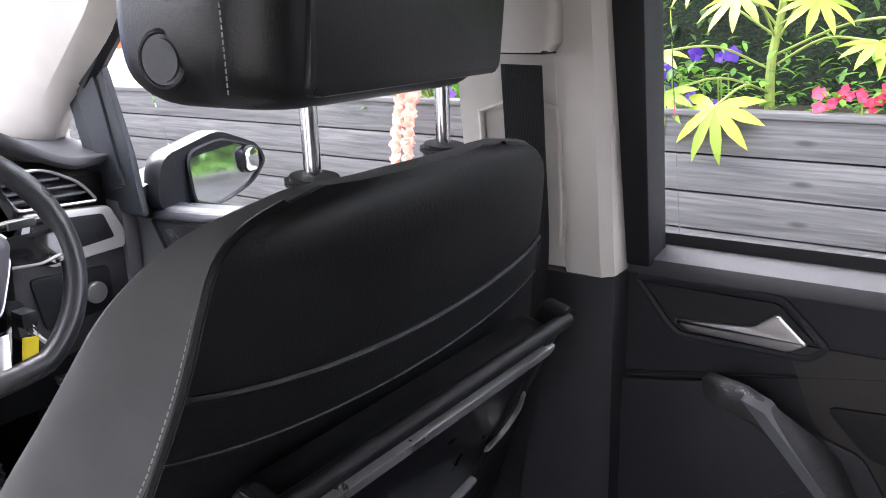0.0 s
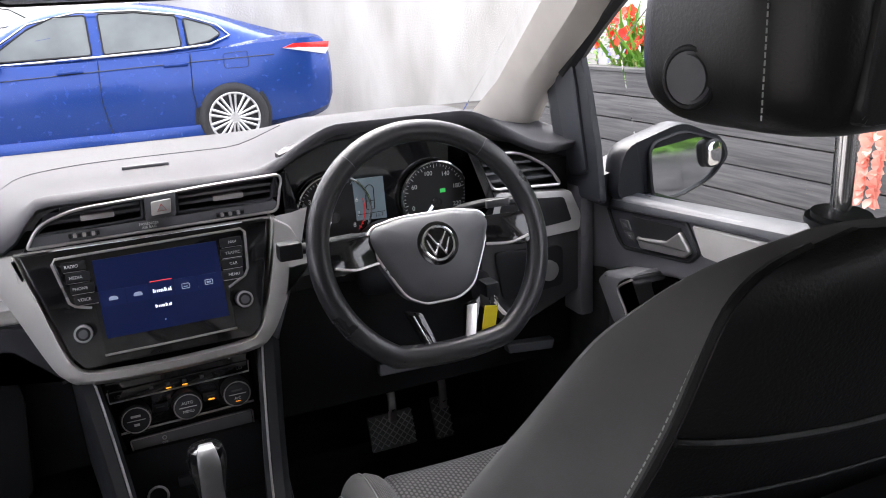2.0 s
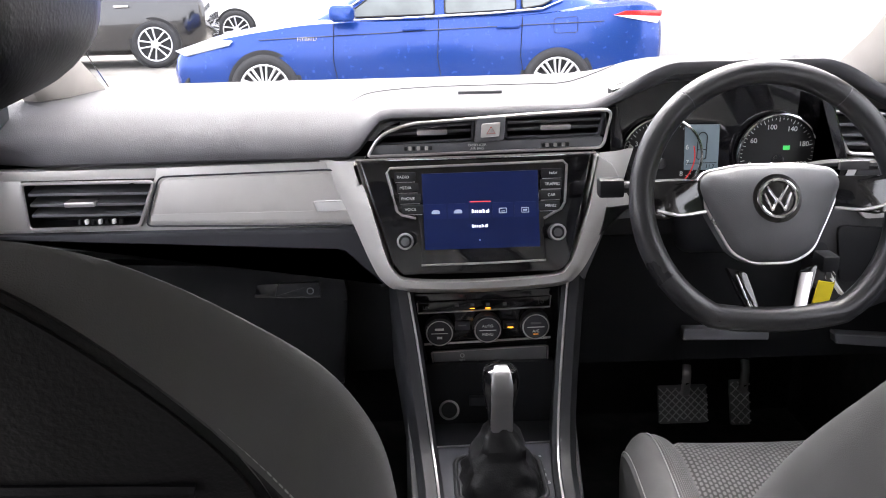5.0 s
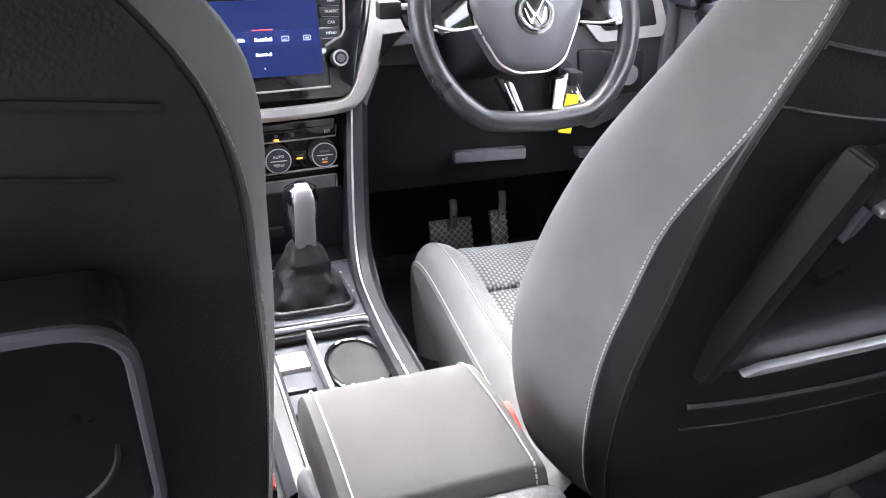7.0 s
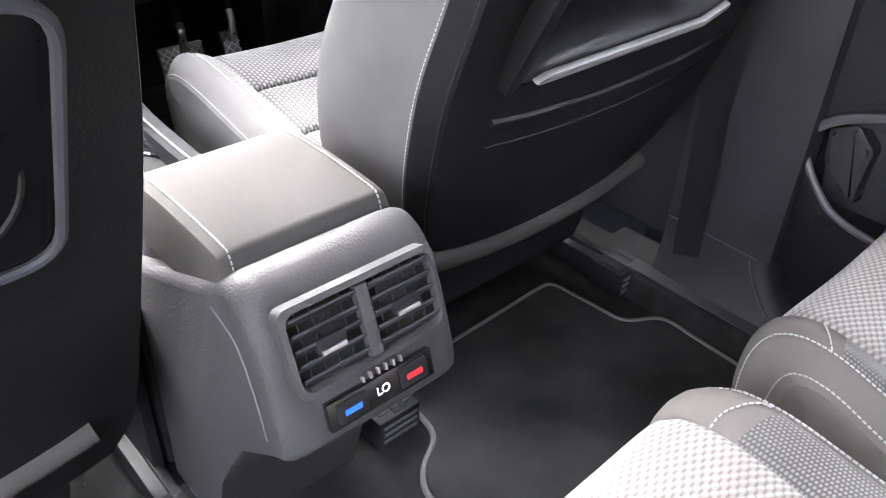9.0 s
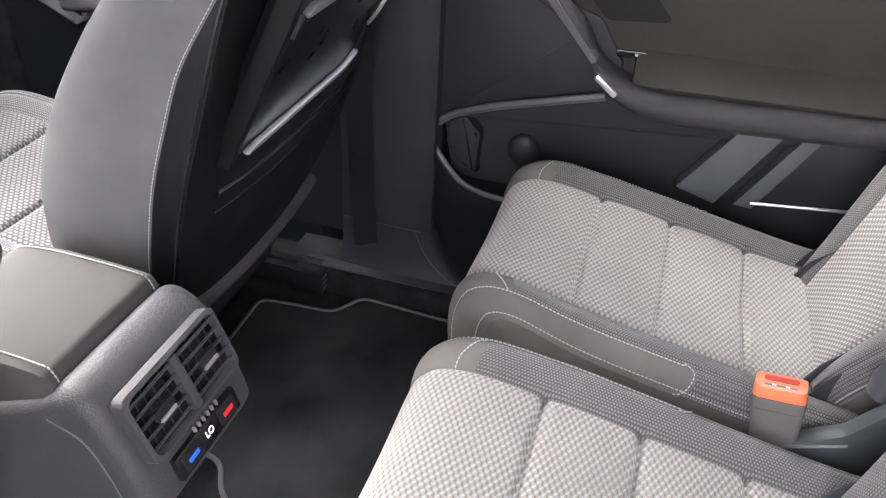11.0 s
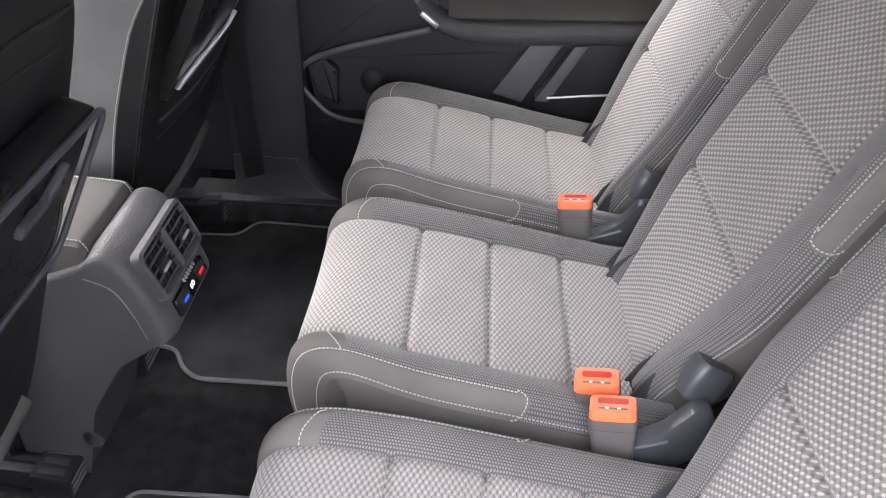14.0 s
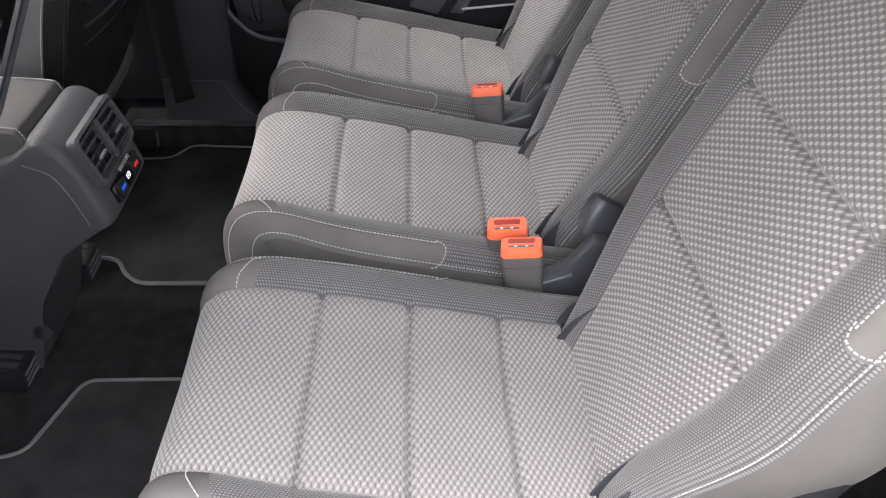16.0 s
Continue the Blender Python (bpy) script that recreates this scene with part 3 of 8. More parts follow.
    for r in rings:      # the shoulder leans towards the middle of the car
        for line in r:
            for p in line:
                p.x += lean_in(p.z)
    bm = bmesh.new()
    g = [[bm.verts.new(p + off) for p in r[0]] for r in rings]
    for a, b in zip(g, g[1:]):
        for i in range(len(a) - 1):
            bm.faces.new((a[i], a[i + 1], b[i + 1], b[i]))
    back = part("back_panel", bm, LEATHER, s, "black leatherette back panel")
    bm = bmesh.new()
    g = [[bm.verts.new(p + off) for p in r[1]] for r in rings]
    for a, b in zip(g, g[1:]):
        for i in range(1, len(a) - 2):
            bm.faces.new((a[i + 1], a[i], b[i], b[i + 1]))
    bm.faces.new([bm.verts.new(p + off) for p in rings[-1][0] + rings[-1][1][::-1]])
    bmesh.ops.remove_doubles(bm, verts=bm.verts[:], dist=1e-5)
    bmesh.ops.recalc_face_normals(bm, faces=bm.faces[:])
    part("backrest", bm, COVER, s, "charcoal cloth backrest")
    # the leatherette turns round the edge of the back, to the seam with the cloth
    for k, k1 in ((0, 1), (-1, -2)):
        strips = [[r[0][k], r[1][k], r[1][k].lerp(r[1][k1], 0.5), r[1][k1]] for r in rings]
        bm = bmesh.new()
        g = [[bm.verts.new(p + off) for p in (row if k == 0 else row[::-1])] for row in strips]
        for a, b in zip(g, g[1:]):
            for i in range(3):
                bm.faces.new((a[i + 1], a[i], b[i], b[i + 1]))
        part("edge_wrap", bm, LEATHER, s, "black leatherette edge")
        part("piping", tube([r[0][k] + off + Vector((0, 0.004, 0)) for r in rings[2:-2]], 0.003, 6), LEATHER, s)
        stitches([r[1][k1] + off + Vector((0.001 if k else -0.001, 0.003, 0)) for r in rings[3:-3]], parent=s, size=0.0006)
    # seams across the back: main seam, a stitched line under it, pocket

    def rear(x, z, d=0.0):
        near = min(dense, key=lambda q: abs(q[0] - z))
        a = min(1.0, abs(x - lean_in(z)) / (near[1] * 0.985))
        return Vector((x, REAR(z) + near[3] - d + 0.006 * a * a + 0.008 * a ** 5, z)) + off
    if low:
        curves = ((1.088, 0.224, 0.02, 0.0, 0.0028), (1.056, 0.2, 0.02, 0.0, 0.0012), (0.823, 0.18, 0.0, 0.0, 0.0028), (0.80, 0.18, 0.0, 0.0, 0.0014))
    else:
        curves = ((1.137, 0.199, -0.022, -0.023, 0.0030), (1.098, 0.212, -0.022, -0.023, 0.0014), (0.822, 0.205, -0.012, 0.0, 0.0042), (0.790, 0.200, -0.012, 0.0, 0.0014))
    for z0, w, sag, mid, r in curves:
        part("seam", tube([rear(mid + x, z0 + sag * (1 - (x / w) ** 2) - sag * 0.4, 0.0004) for x in span(-w, w, 24)], r, 6), LEATHER, s)
    part("bottom_roll", tube([(x, 0.70 - 0.7, 0.592 - low - 0.4 + 0.02 * abs(x / 0.2) ** 2) for x in span(-0.21, 0.21, 16)], 0.015, 12), ARMPAD, s, "grey rolled cloth edge")
    # folding table
    t = new("folding_table")
    t.parent = s
    t["label"] = "black folding tray table with a grey edge strip"

    def tb(x, z, d=0.0):
        return rear(0, z + tray, (0.016 if low else 0.008) + (0.030 if low else 0.042) * (z - 0.868) / 0.21 + d) + Vector((x + tray_x, 0, 0))
    xr, zt = (0.158, 1.060) if low else (0.150, 1.075)
    pts = rounded_poly([(-0.20, 0.868), (xr - 0.005, 0.868), (xr, zt), (-0.205, zt)], 0.02)
    part("tray", prism([tb(x, z, -0.006) for x, z in pts], (0, 0.03, 0.008), 0.004), TRAYBLACK, t, "satin black tray")
    if not low:
        for sx in (-1, 1):
            arm_ = [(-0.213, zt + 0.010), (-0.196, zt + 0.010), (-0.196, 0.885), (-0.198, 0.862), (-0.213, 0.862)] if sx < 0 else [(xr + 0.006, zt + 0.017), (xr - 0.012, zt + 0.017), (xr - 0.014, 0.885), (xr - 0.010, 0.862), (xr + 0.008, 0.862)]
            part("arm", prism([tb(x, z, -0.001) for x, z in rounded_poly(arm_, 0.006)], (0, 0.024, 0.006), 0.004), BLACKARM, t, "black plastic side arm")
        part("arm_notch", prism([tb(x, z, 0.001) for x, z in rounded_poly([(-0.192, 1.05), (-0.184, 1.046), (-0.184, 1.028), (-0.190, 1.020)], 0.002)], (0, 0.012, 0.003), 0.001), DARKGREY, t)
    part("lower_edge", prism([tb(x, z, -0.010) for x, z in rounded_poly([(-0.20, 0.858), (xr, 0.858), (xr, 0.868), (-0.20, 0.868)], 0.003)], (0, 0.034, 0.004), 0.002), BLACKARM, t)
    if not low:
        part("upper_edge", tube([tb(x, zt + 0.005, 0.0) for x in span(-0.20, xr, 12)], 0.0075, 10), BLACKARM, t, "rounded dark upper edge")
    if not low:
        part("edge_strip", prism([tb(x, z, 0.004) for x, z in rounded_poly([(-0.172, 0.866), (xr - 0.045, 0.866), (xr - 0.012, 0.884), (xr - 0.016, 0.891), (xr - 0.050, 0.876), (-0.162, 0.876), (-0.178, 0.870)], 0.0025)], (0, 0.008, 0.003), 0.002), TRAYMETAL, t, "satin grey edge strip")
    if low:
        part("rim", tube([tb(x, z, 0.002) for x, z in rounded_poly([(-0.200, 0.866), (xr - 0.002, 0.870), (xr, zt), (-0.205, zt)], 0.030, 6)], 0.0038, 8, closed=True), DARKGREY, t, "dull grey tray rim")
        part("latch", prism([tb(x, z, 0.004) for x, z in rounded_poly([(0.015, 0.988), (0.066, 0.992), (0.098, 1.022), (0.090, 1.027), (0.062, 1.005), (0.015, 1.001)], 0.003)], (0, 0.008, 0.002), 0.002), DARKGREY, t, "grey table latch")
        part("cup_ring", ring(tb(0.090, 0.950, -0.0075), (0, -1, -0.12), 0.050, 0.002, 40, 6), BLACKARM, t, "black cup ring")
    else:
        part("top_strip", prism([tb(x, z, 0.003) for x, z in rounded_poly([(-0.176, 1.040), (0.150, 1.040), (0.155, 1.046), (0.150, 1.053), (-0.170, 1.053), (-0.180, 1.046)], 0.003)], (0, 0.012, 0.003), 0.002), SATIN, t, "satin grey upper strip")
        part("cup_ring", tube(smooth_path([tb(0.142, 1.000, 0.0), tb(0.150, 0.975, 0.001), tb(0.140, 0.950, 0.001), tb(0.120, 0.936, 0.0)], 6), [0.001] + [0.003] * 17 + [0.001], 6), SATIN, t, "bright cup ring edge")
    # headrest
    h = new("headrest")
    h.parent = s
    if low:
        h.location = (head, 0.035, -drop)
    else:
        h.location, h.scale = (-0.0215, -0.0608, 0.217), (0.79, 0.79, 0.79)
    hr = [(1.257, 0.100, 0.045), (1.260, 0.135, 0.066), (1.274, 0.157, 0.080), (1.30, 0.168, 0.086), (1.36, 0.170, 0.087), (1.42, 0.162, 0.08), (1.455, 0.13, 0.06), (1.462, 0.09, 0.04)]
    hr = [tuple(p) for p in smooth_path([Vector(q) for q in hr], 4)]
    rings = []
    for z, hw, hd in hr:
        sh = -0.1 * (z - 1.36)
        rings.append([Vector((x, 0.622 + y + sh + 0.09 * (x / 0.165) ** 4 * 0.3, z)) + off for x, y in rrect(2 * hw, 2 * hd, min(hw, hd) * 0.5, 5)])
    part("pad", loft(rings), HEADSKIN, h, "black leatherette headrest pad")
    part("rear_cover", prism([Vector((x, 0.539 - 0.1 * (z - 1.36), z)) + off for x, z in rounded_poly([(-0.118, 1.268), (0.155, 1.268), (0.155, 1.45), (-0.118, 1.45)], 0.014)], (0, 0.02, 0), 0.005), HEADSKIN, h, "black rear shell of the headrest")
    stitches([Vector((-0.1665, 0.585, z)) + off for z in span(1.275, 1.44, 14)], parent=h, size=0.0006)
    for sx in ((-1, 1) if not drop else (-1,)):
        part("button", cyl(Vector((sx * 0.168, 0.655, 1.300)) + off, (sx, -0.25, 0), 0.020, 0.012, 28, 0.003), MIDGREY, h, "round grey button")
        part("button_ring", ring(Vector((sx * 0.169, 0.655, 1.300)) + off, (sx, -0.25, 0), 0.0215, 0.003, 28), DARK, h)
    for sx in (-1, 1):
        part("post", cyl(Vector((sx * 0.0925, 0.578, 1.235)) + off, (0, 0, 1), 0.0075, 0.10, 20), CHROME, h, "chrome headrest post")
        part("post_base", cyl(Vector((sx * 0.0925, 0.577, 1.196)) + off, (0, -0.1, 1), 0.025, 0.012, 28, 0.004), DARK, h)
    # cushion
    c = new("cushion")
    c.parent = s
    if low:
        c.location, c.rotation_euler = (0, 0, -0.10), (radians(-5.5), 0, 0)
    cush = [(0.78, 0.60), (0.90, 0.612), (1.08, 0.645), (1.20, 0.668), (1.27, 0.672), (1.315, 0.655), (1.33, 0.615), (1.32, 0.55), (1.29, 0.48)]
    padded(c, [(a - 0.7, b - 0.4) for a, b in cush], 0, 0.147, 0.18, 0.222, [0.13, 0.26, 0.385], 1, (INSERT_F, WEAVE, COVER), 0.13, bolster=0.020)
    part("underside", box(-0.20, 0.20, 0.06, 0.56, 0.06, 0.15, 0.03), DARK, c)
    # runners
    drop_r = 0.078 if low else 0.0
    for sx in (-1, 1):
        part("runner_cap", box(sx * rail - 0.034, sx * rail + 0.034, -0.012, 0.05, -0.045 - drop_r, 0.002 - drop_r, 0.004), DARK, s, "black slotted rail end")
        for q in range(3):
            part("runner_slot", box(sx * rail - 0.028, sx * rail + 0.028, -0.0135, -0.011, -0.036 + q * 0.012 - drop_r, -0.031 + q * 0.012 - drop_r, 0.001), MIDGREY, s)
            part("runner_slot", box(sx * rail - 0.026 + q * 0.020, sx * rail - 0.014 + q * 0.020, 0.0, 0.04, 0.0015 - drop_r, 0.004 - drop_r, 0.001), DARKGREY, s)
        part("runner_groove", box(sx * rail - 0.006, sx * rail + 0.006, -0.008, 0.5, -0.006 - drop_r, 0.003 - drop_r, 0.001), DARK, s)
        part("runner", box(sx * rail - 0.022, sx * rail + 0.022, 0.0, 0.55, -0.045 - drop_r, -0.005 - drop_r, 0.006), DARK, s)
    part("frame", box(-0.19, 0.19, 0.07, 0.40, 0.05, 0.1, 0.01), DARK, s)
    return s


driver = front_seat(0.428, "charcoal cloth driver seat with black leatherette back and tray table")
passenger = front_seat(-0.388, "charcoal cloth passenger seat with black leatherette back and tray table", 0.064, -0.060, -0.012, "passenger_armchair", 0.07, 0.040, 0.29)
passenger.location = (-0.388, 0.705, 0.478)
passenger.rotation_euler = (radians(5.5), 0, 0)


# ---- dashboard ----
dash = thing("dashboard", "grey soft-touch dashboard with silver trim and black centre panel", "dashboard", at=(CX, 1.5, 0.9))
dash_shift = Matrix.Translation((-CX, -1.5, -0.9))


def dpart(name, bm, mat, label="", parent=None, smooth=True):
    o = part(name, bm, mat, parent or dash, label, smooth)
    if parent is None or parent is dash:
        o.matrix_basis = dash_shift
    return o


def dgroup(name, label=""):
    o = new(name)
    o.parent = dash
    o.matrix_basis = dash_shift
    if label:
        o["label"] = label
    return o


def dash_profile(x):
    """The pad's section, from the windscreen to its lower front edge."""
    hump = ease(0.15, 0.30, x) * (1 - ease(0.50, 0.68, x))
    mid = ease(-0.19, -0.13, x)
    right = ease(0.5, 0.7, x)
    edge = ease(0.62, 0.74, abs(x - CX))
    zl = 1.088 + 0.055 * mid + 0.045 * hump - 0.02 * right
    yl = 1.415 + 0.02 * hump + 0.03 * edge
    top = 1.157 + 0.012 * hump - 0.012 * right
    return [(1.93, 1.135 - 0.01 * edge), (1.90, 1.152 - 0.012 * edge), (1.80, 1.158 + 0.012 * hump), (1.66, 1.160 + 0.036 * hump - 0.008 * right), (1.56, 1.158 + 0.05 * hump - 0.012 * right),
            (1.50, 1.150 + 0.06 * hump - 0.012 * right), (1.46, 1.135 + 0.012 * mid + 0.058 * hump - 0.012 * right), (1.43, zl + (0.026 - 0.014 * mid) + 0.01 * hump), (yl, zl), (yl + 0.02, zl - 0.008)]


xs = span(-0.735, 0.755, 90)
rows_ = [[Vector((x, a, b)) for a, b in [tuple(p[1:]) for p in smooth_path([(0, *q) for q in dash_profile(x)], 4)]] for x in xs]
bm = bmesh.new()
g = [[bm.verts.new(p) for p in r] for r in rows_]
for a, b in zip(g, g[1:]):
    for i in range(len(a) - 1):
        bm.faces.new((a[i], b[i], b[i + 1], a[i + 1]))
bmesh.ops.solidify(bm, geom=bm.faces[:], thickness=0.006)
bmesh.ops.recalc_face_normals(bm, faces=bm.faces[:])
dpart("pad", bm, DASH, "grey soft-touch dashboard top")
dpart("body", box(-0.735, 0.755, 1.475, 1.93, 0.93, 1.10), DARK)
dpart("lower_body", prism([(-0.735, 1.47, 0.94), (-0.735, 1.50, 0.70), (-0.735, 1.75, 0.68), (-0.735, 1.93, 0.94)], (1.49, 0, 0), 0.01), SHADED_TRIM, "black lower dashboard")
# seam marks on the pad
for pts in ([(-0.19, 1.52), (-0.15, 1.60), (-0.06, 1.64), (0.10, 1.645), (0.25, 1.64)],):
    line = [Vector((p.x, p.y, 0)) for p in smooth_path([(a, b, 0) for a, b in pts], 6)]
    out = []
    for p in line:
        prof = dash_profile(p.x)
        zz = prof[0][1]
        for (y1, z1), (y0, z0) in zip(prof, prof[1:]):
            if y0 <= p.y <= y1:
                zz = z0 + (z1 - z0) * (p.y - y0) / (y1 - y0)
        out.append((p.x, p.y, zz + 0.0012))
    dpart("pad_seam", tube(out, 0.0006, 5), DARKGREY)
dpart("pad_clip", box(-0.02, 0.05, 1.553, 1.560, 1.157, 1.1622, 0.001), MIDGREY)

# silver fascia on the passenger side, with glove panel and badge plate
F = 1.418
for pts in ([(-0.468, 1.0785), (-0.165, 1.082), (-0.150, 1.02), (-0.175, 0.978), (-0.503, 0.9835)], [(-0.72, 1.078), (-0.468, 1.0785), (-0.4715, 1.0635), (-0.72, 1.0645)],
            [(-0.72, 0.985), (-0.503, 0.9835), (-0.4995, 0.9915), (-0.72, 0.9905)], [(-0.72, 1.0645), (-0.667, 1.0643), (-0.667, 0.9907), (-0.72, 0.9905)]):
    dpart("fascia", xz(pts, F, 0.03, 0.0006), SILVER, "satin silver fascia strip")
dpart("glove_panel", xz(rounded_poly([(-0.462, 1.062), (-0.215, 1.066), (-0.186, 1.05), (-0.168, 1.006), (-0.184, 0.988), (-0.488, 0.996)], 0.010), F - 0.004, 0.01, 0.002), SILVER)
dpart("panel_groove", tube([(x, F - 0.0035, z) for x, z in rounded_poly([(-0.466, 1.066), (-0.213, 1.070), (-0.181, 1.052), (-0.162, 1.006), (-0.181, 0.984), (-0.494, 0.992)], 0.010)], 0.0014, 5, closed=True), DARKGREY)
dpart("panel_crease", prism([(-0.486, F - 0.0045, 1.0), (-0.175, F - 0.0045, 0.996), (-0.17, F - 0.0045, 1.006), (-0.176, F - 0.0045, 1.008), (-0.484, F - 0.0045, 1.010)], (0, 0.004, 0)), SILVER)
dpart("badge_plate", xz(rounded_poly([(-0.243, 1.0235), (-0.190, 1.024), (-0.183, 1.009), (-0.238, 1.0075)], 0.003), F - 0.0075, 0.006, 0.001), WHITE_INK, "blank pale badge plate")
dpart("badge_rim", tube([(x, F - 0.008, z) for x, z in rounded_poly([(-0.243, 1.0235), (-0.190, 1.024), (-0.183, 1.009), (-0.238, 1.0075)], 0.003)], 0.0009, 5, closed=True), SATIN)


def air_vent(outline, y, rim_mat, slats, name="air_vent", knob=None, depth=0.05):
    """A framed opening with blades: outline in x and z, blades as (x0, x1, z0, z1)."""
    v = dgroup(name, "black air vent with slats in a silver rim")
    part("back", xz(outline, y + depth, 0.004), DARK, v)
    k = len(outline)
    bm = bmesh.new()
    a = [bm.verts.new((x, y, z)) for x, z in outline]
    b = [bm.verts.new((x, y + depth, z)) for x, z in outline]
    for i in range(k):
        bm.faces.new((a[i], a[(i + 1) % k], b[(i + 1) % k], b[i]))
    part("housing", bm, DARK, v)
    part("rim", tube([(x, y, z) for x, z in outline], 0.0028, 6, closed=True), rim_mat, v, "satin silver rim")
    for x0, x1, z0, z1 in slats:
        part("slat", prism([(x0, y + 0.004, z0), (x1, y + 0.004, z1), (x1, y + 0.004, z1 - 0.0045), (x0, y + 0.004, z0 - 0.0045)], (0, 0.032, 0.006), 0.0012), MIDGREY, v)
    if knob:
        kx, kz = knob
        part("slider", box(kx - 0.022, kx + 0.022, y - 0.004, y + 0.02, kz - 0.004, kz + 0.004, 0.002), SATIN, v)
    return v


# centre vents over the screen
V = 1.412
outline = rounded_poly([(-0.160, 1.088), (0.184, 1.092), (0.196, 1.147), (0.10, 1.144), (-0.10, 1.134), (-0.142, 1.118)], [0.006, 0.01, 0.012, 0.02, 0.02, 0.02])
dpart("vent_backing", xz(outline, V + 0.055, 0.01), DARK)
air_vent(rounded_poly([(-0.150, 1.104), (-0.006, 1.108), (-0.004, 1.136), (-0.095, 1.131), (-0.132, 1.118)], 0.006), V + 0.006, DARKGREY, [(-0.135, -0.008, 1.1195, 1.1235), (-0.112, -0.008, 1.1285, 1.1325)], knob=(-0.065, 1.1205))
air_vent(rounded_poly([(0.042, 1.109), (0.178, 1.110), (0.186, 1.144), (0.042, 1.139)], 0.005), V + 0.006, DARKGREY, [(0.044, 0.180, 1.1225, 1.1245), (0.044, 0.183, 1.1325, 1.1345)], knob=(0.115, 1.123))
dpart("vent_frame", tube([(x, V, z) for x, z in outline], 0.0023, 8, closed=True), SATIN, "satin silver vent frame")
dpart("vent_lower_strip", xz(rounded_poly([(-0.158, 1.0885), (0.183, 1.0925), (0.184, 1.108), (-0.150, 1.103)], 0.003), V + 0.002, 0.02, 0.001), MIDGREY)
for kx in (-0.085, 0.115):
    wv = dgroup("vent_wheel")
    for i in range(7):
        part("ridge", box(kx - 0.021 + i * 0.006, kx - 0.0165 + i * 0.006, V - 0.003, V + 0.006, 1.0955, 1.101, 0.001), SATIN if i % 2 else DARK, wv)
hz = dgroup("hazard_switch", "grey hazard switch block with a red triangle")
part("block", xz([(-0.004, 1.1045), (0.039, 1.107), (0.042, 1.142), (-0.001, 1.139)], V - 0.004, 0.03, 0.003), MIDGREY, hz)
part("button", xz([(0.005, 1.112), (0.032, 1.1135), (0.034, 1.134), (0.0065, 1.132)], V - 0.007, 0.01, 0.002), SILVER, hz)
part("triangle", tube([(0.014, V - 0.0075, 1.118), (0.026, V - 0.0075, 1.1185), (0.020, V - 0.0075, 1.128)], 0.0008, 5, closed=True), mk("hazard_red", (0.5, 0.03, 0.02), 0.4, bump=0), hz)
face = lambda x, y, z, rx=90, rz=0: Matrix.Translation((x, y, z)) @ Matrix.Rotation(radians(rz), 4, "Z") @ Matrix.Rotation(radians(rx), 4, "X")
ab = dgroup("airbag_notice")
words("PASSENGER", 0.0052, face(0.0, V - 0.0008, 1.1008), WHITE_INK, ab)
words("AIR BAG", 0.0052, face(0.0, V - 0.0008, 1.0958), WHITE_INK, ab)
dpart("bright_strip", tube([(-0.176, 1.404, 1.0845), (0.0, 1.402, 1.0855), (0.172, 1.404, 1.0865)], 0.0022, 6), CHROME)

# centre panel with the screen
S = lambda z: 1.385 + 0.27 * (z - 1.0)
dpart("centre_panel", xz(rounded_poly([(-0.173, 1.082), (0.168, 1.084), (0.133, 0.933), (0.116, 0.920), (-0.114, 0.920), (-0.128, 0.938)], 0.006), S, 0.035, 0.003), GLOSS, "glossy black centre panel")
# silver surround sweeping down both sides
lip = smooth_path([(-0.178, 1.408, 1.082), (-0.158, 1.39, 1.02), (-0.140, 1.375, 0.955), (-0.126, 1.366, 0.925), (-0.10, 1.362, 0.912), (0.0, 1.360, 0.909), (0.105, 1.362, 0.914), (0.130, 1.366, 0.928), (0.148, 1.378, 0.965), (0.165, 1.39, 1.02), (0.178, 1.408, 1.086)], 5)
bm = bmesh.new()
prev = None
for i, p in enumerate(lip):
    t = i / (len(lip) - 1)
    side = (p.x - 0.0) / 0.17
    w = 0.020 + 0.026 * abs(side) ** 3
    down = Vector((math.copysign(abs(side) ** 2 * w, side), 0.012, -w * (1 - abs(side) ** 3) * 0.95 - 0.004))
    cur = [bm.verts.new(p + Vector((0, 0.012, 0))), bm.verts.new(p + Vector((0, -0.003, 0))), bm.verts.new(p + down * 0.5 + Vector((0, -0.006, 0))), bm.verts.new(p + down + Vector((0, 0.004, 0))), bm.verts.new(p + down * 1.05 + Vector((0, 0.05, 0)))]
    if prev:
        for a in range(4):
            bm.faces.new((prev[a], cur[a], cur[a + 1], prev[a + 1]))
    prev = cur
bmesh.ops.recalc_face_normals(bm, faces=bm.faces[:])
dpart("surround", bm, SILVER, "satin silver centre surround")
dpart("surround_wing", xz(rounded_poly([(0.172, 1.086), (0.196, 1.070), (0.222, 1.02), (0.228, 1.007), (0.182, 1.003), (0.140, 0.92), (0.135, 0.925), (0.156, 0.99)], 0.004), 1.392, 0.04, 0.003), SILVER)
dpart("surround_wing", xz(rounded_poly([(-0.178, 1.082), (-0.152, 1.0), (-0.128, 0.92), (-0.135, 0.912), (-0.178, 0.99)], 0.004), 1.396, 0.03, 0.003), SILVER)
dpart("knee_wing", xz(rounded_poly([(-0.178, 0.982), (-0.135, 0.912), (-0.145, 0.885), (-0.205, 0.945), (-0.72, 0.962), (-0.72, 0.986)], 0.006), 1.405, 0.05, 0.006), DARKGREY, "charcoal ledge under the fascia")
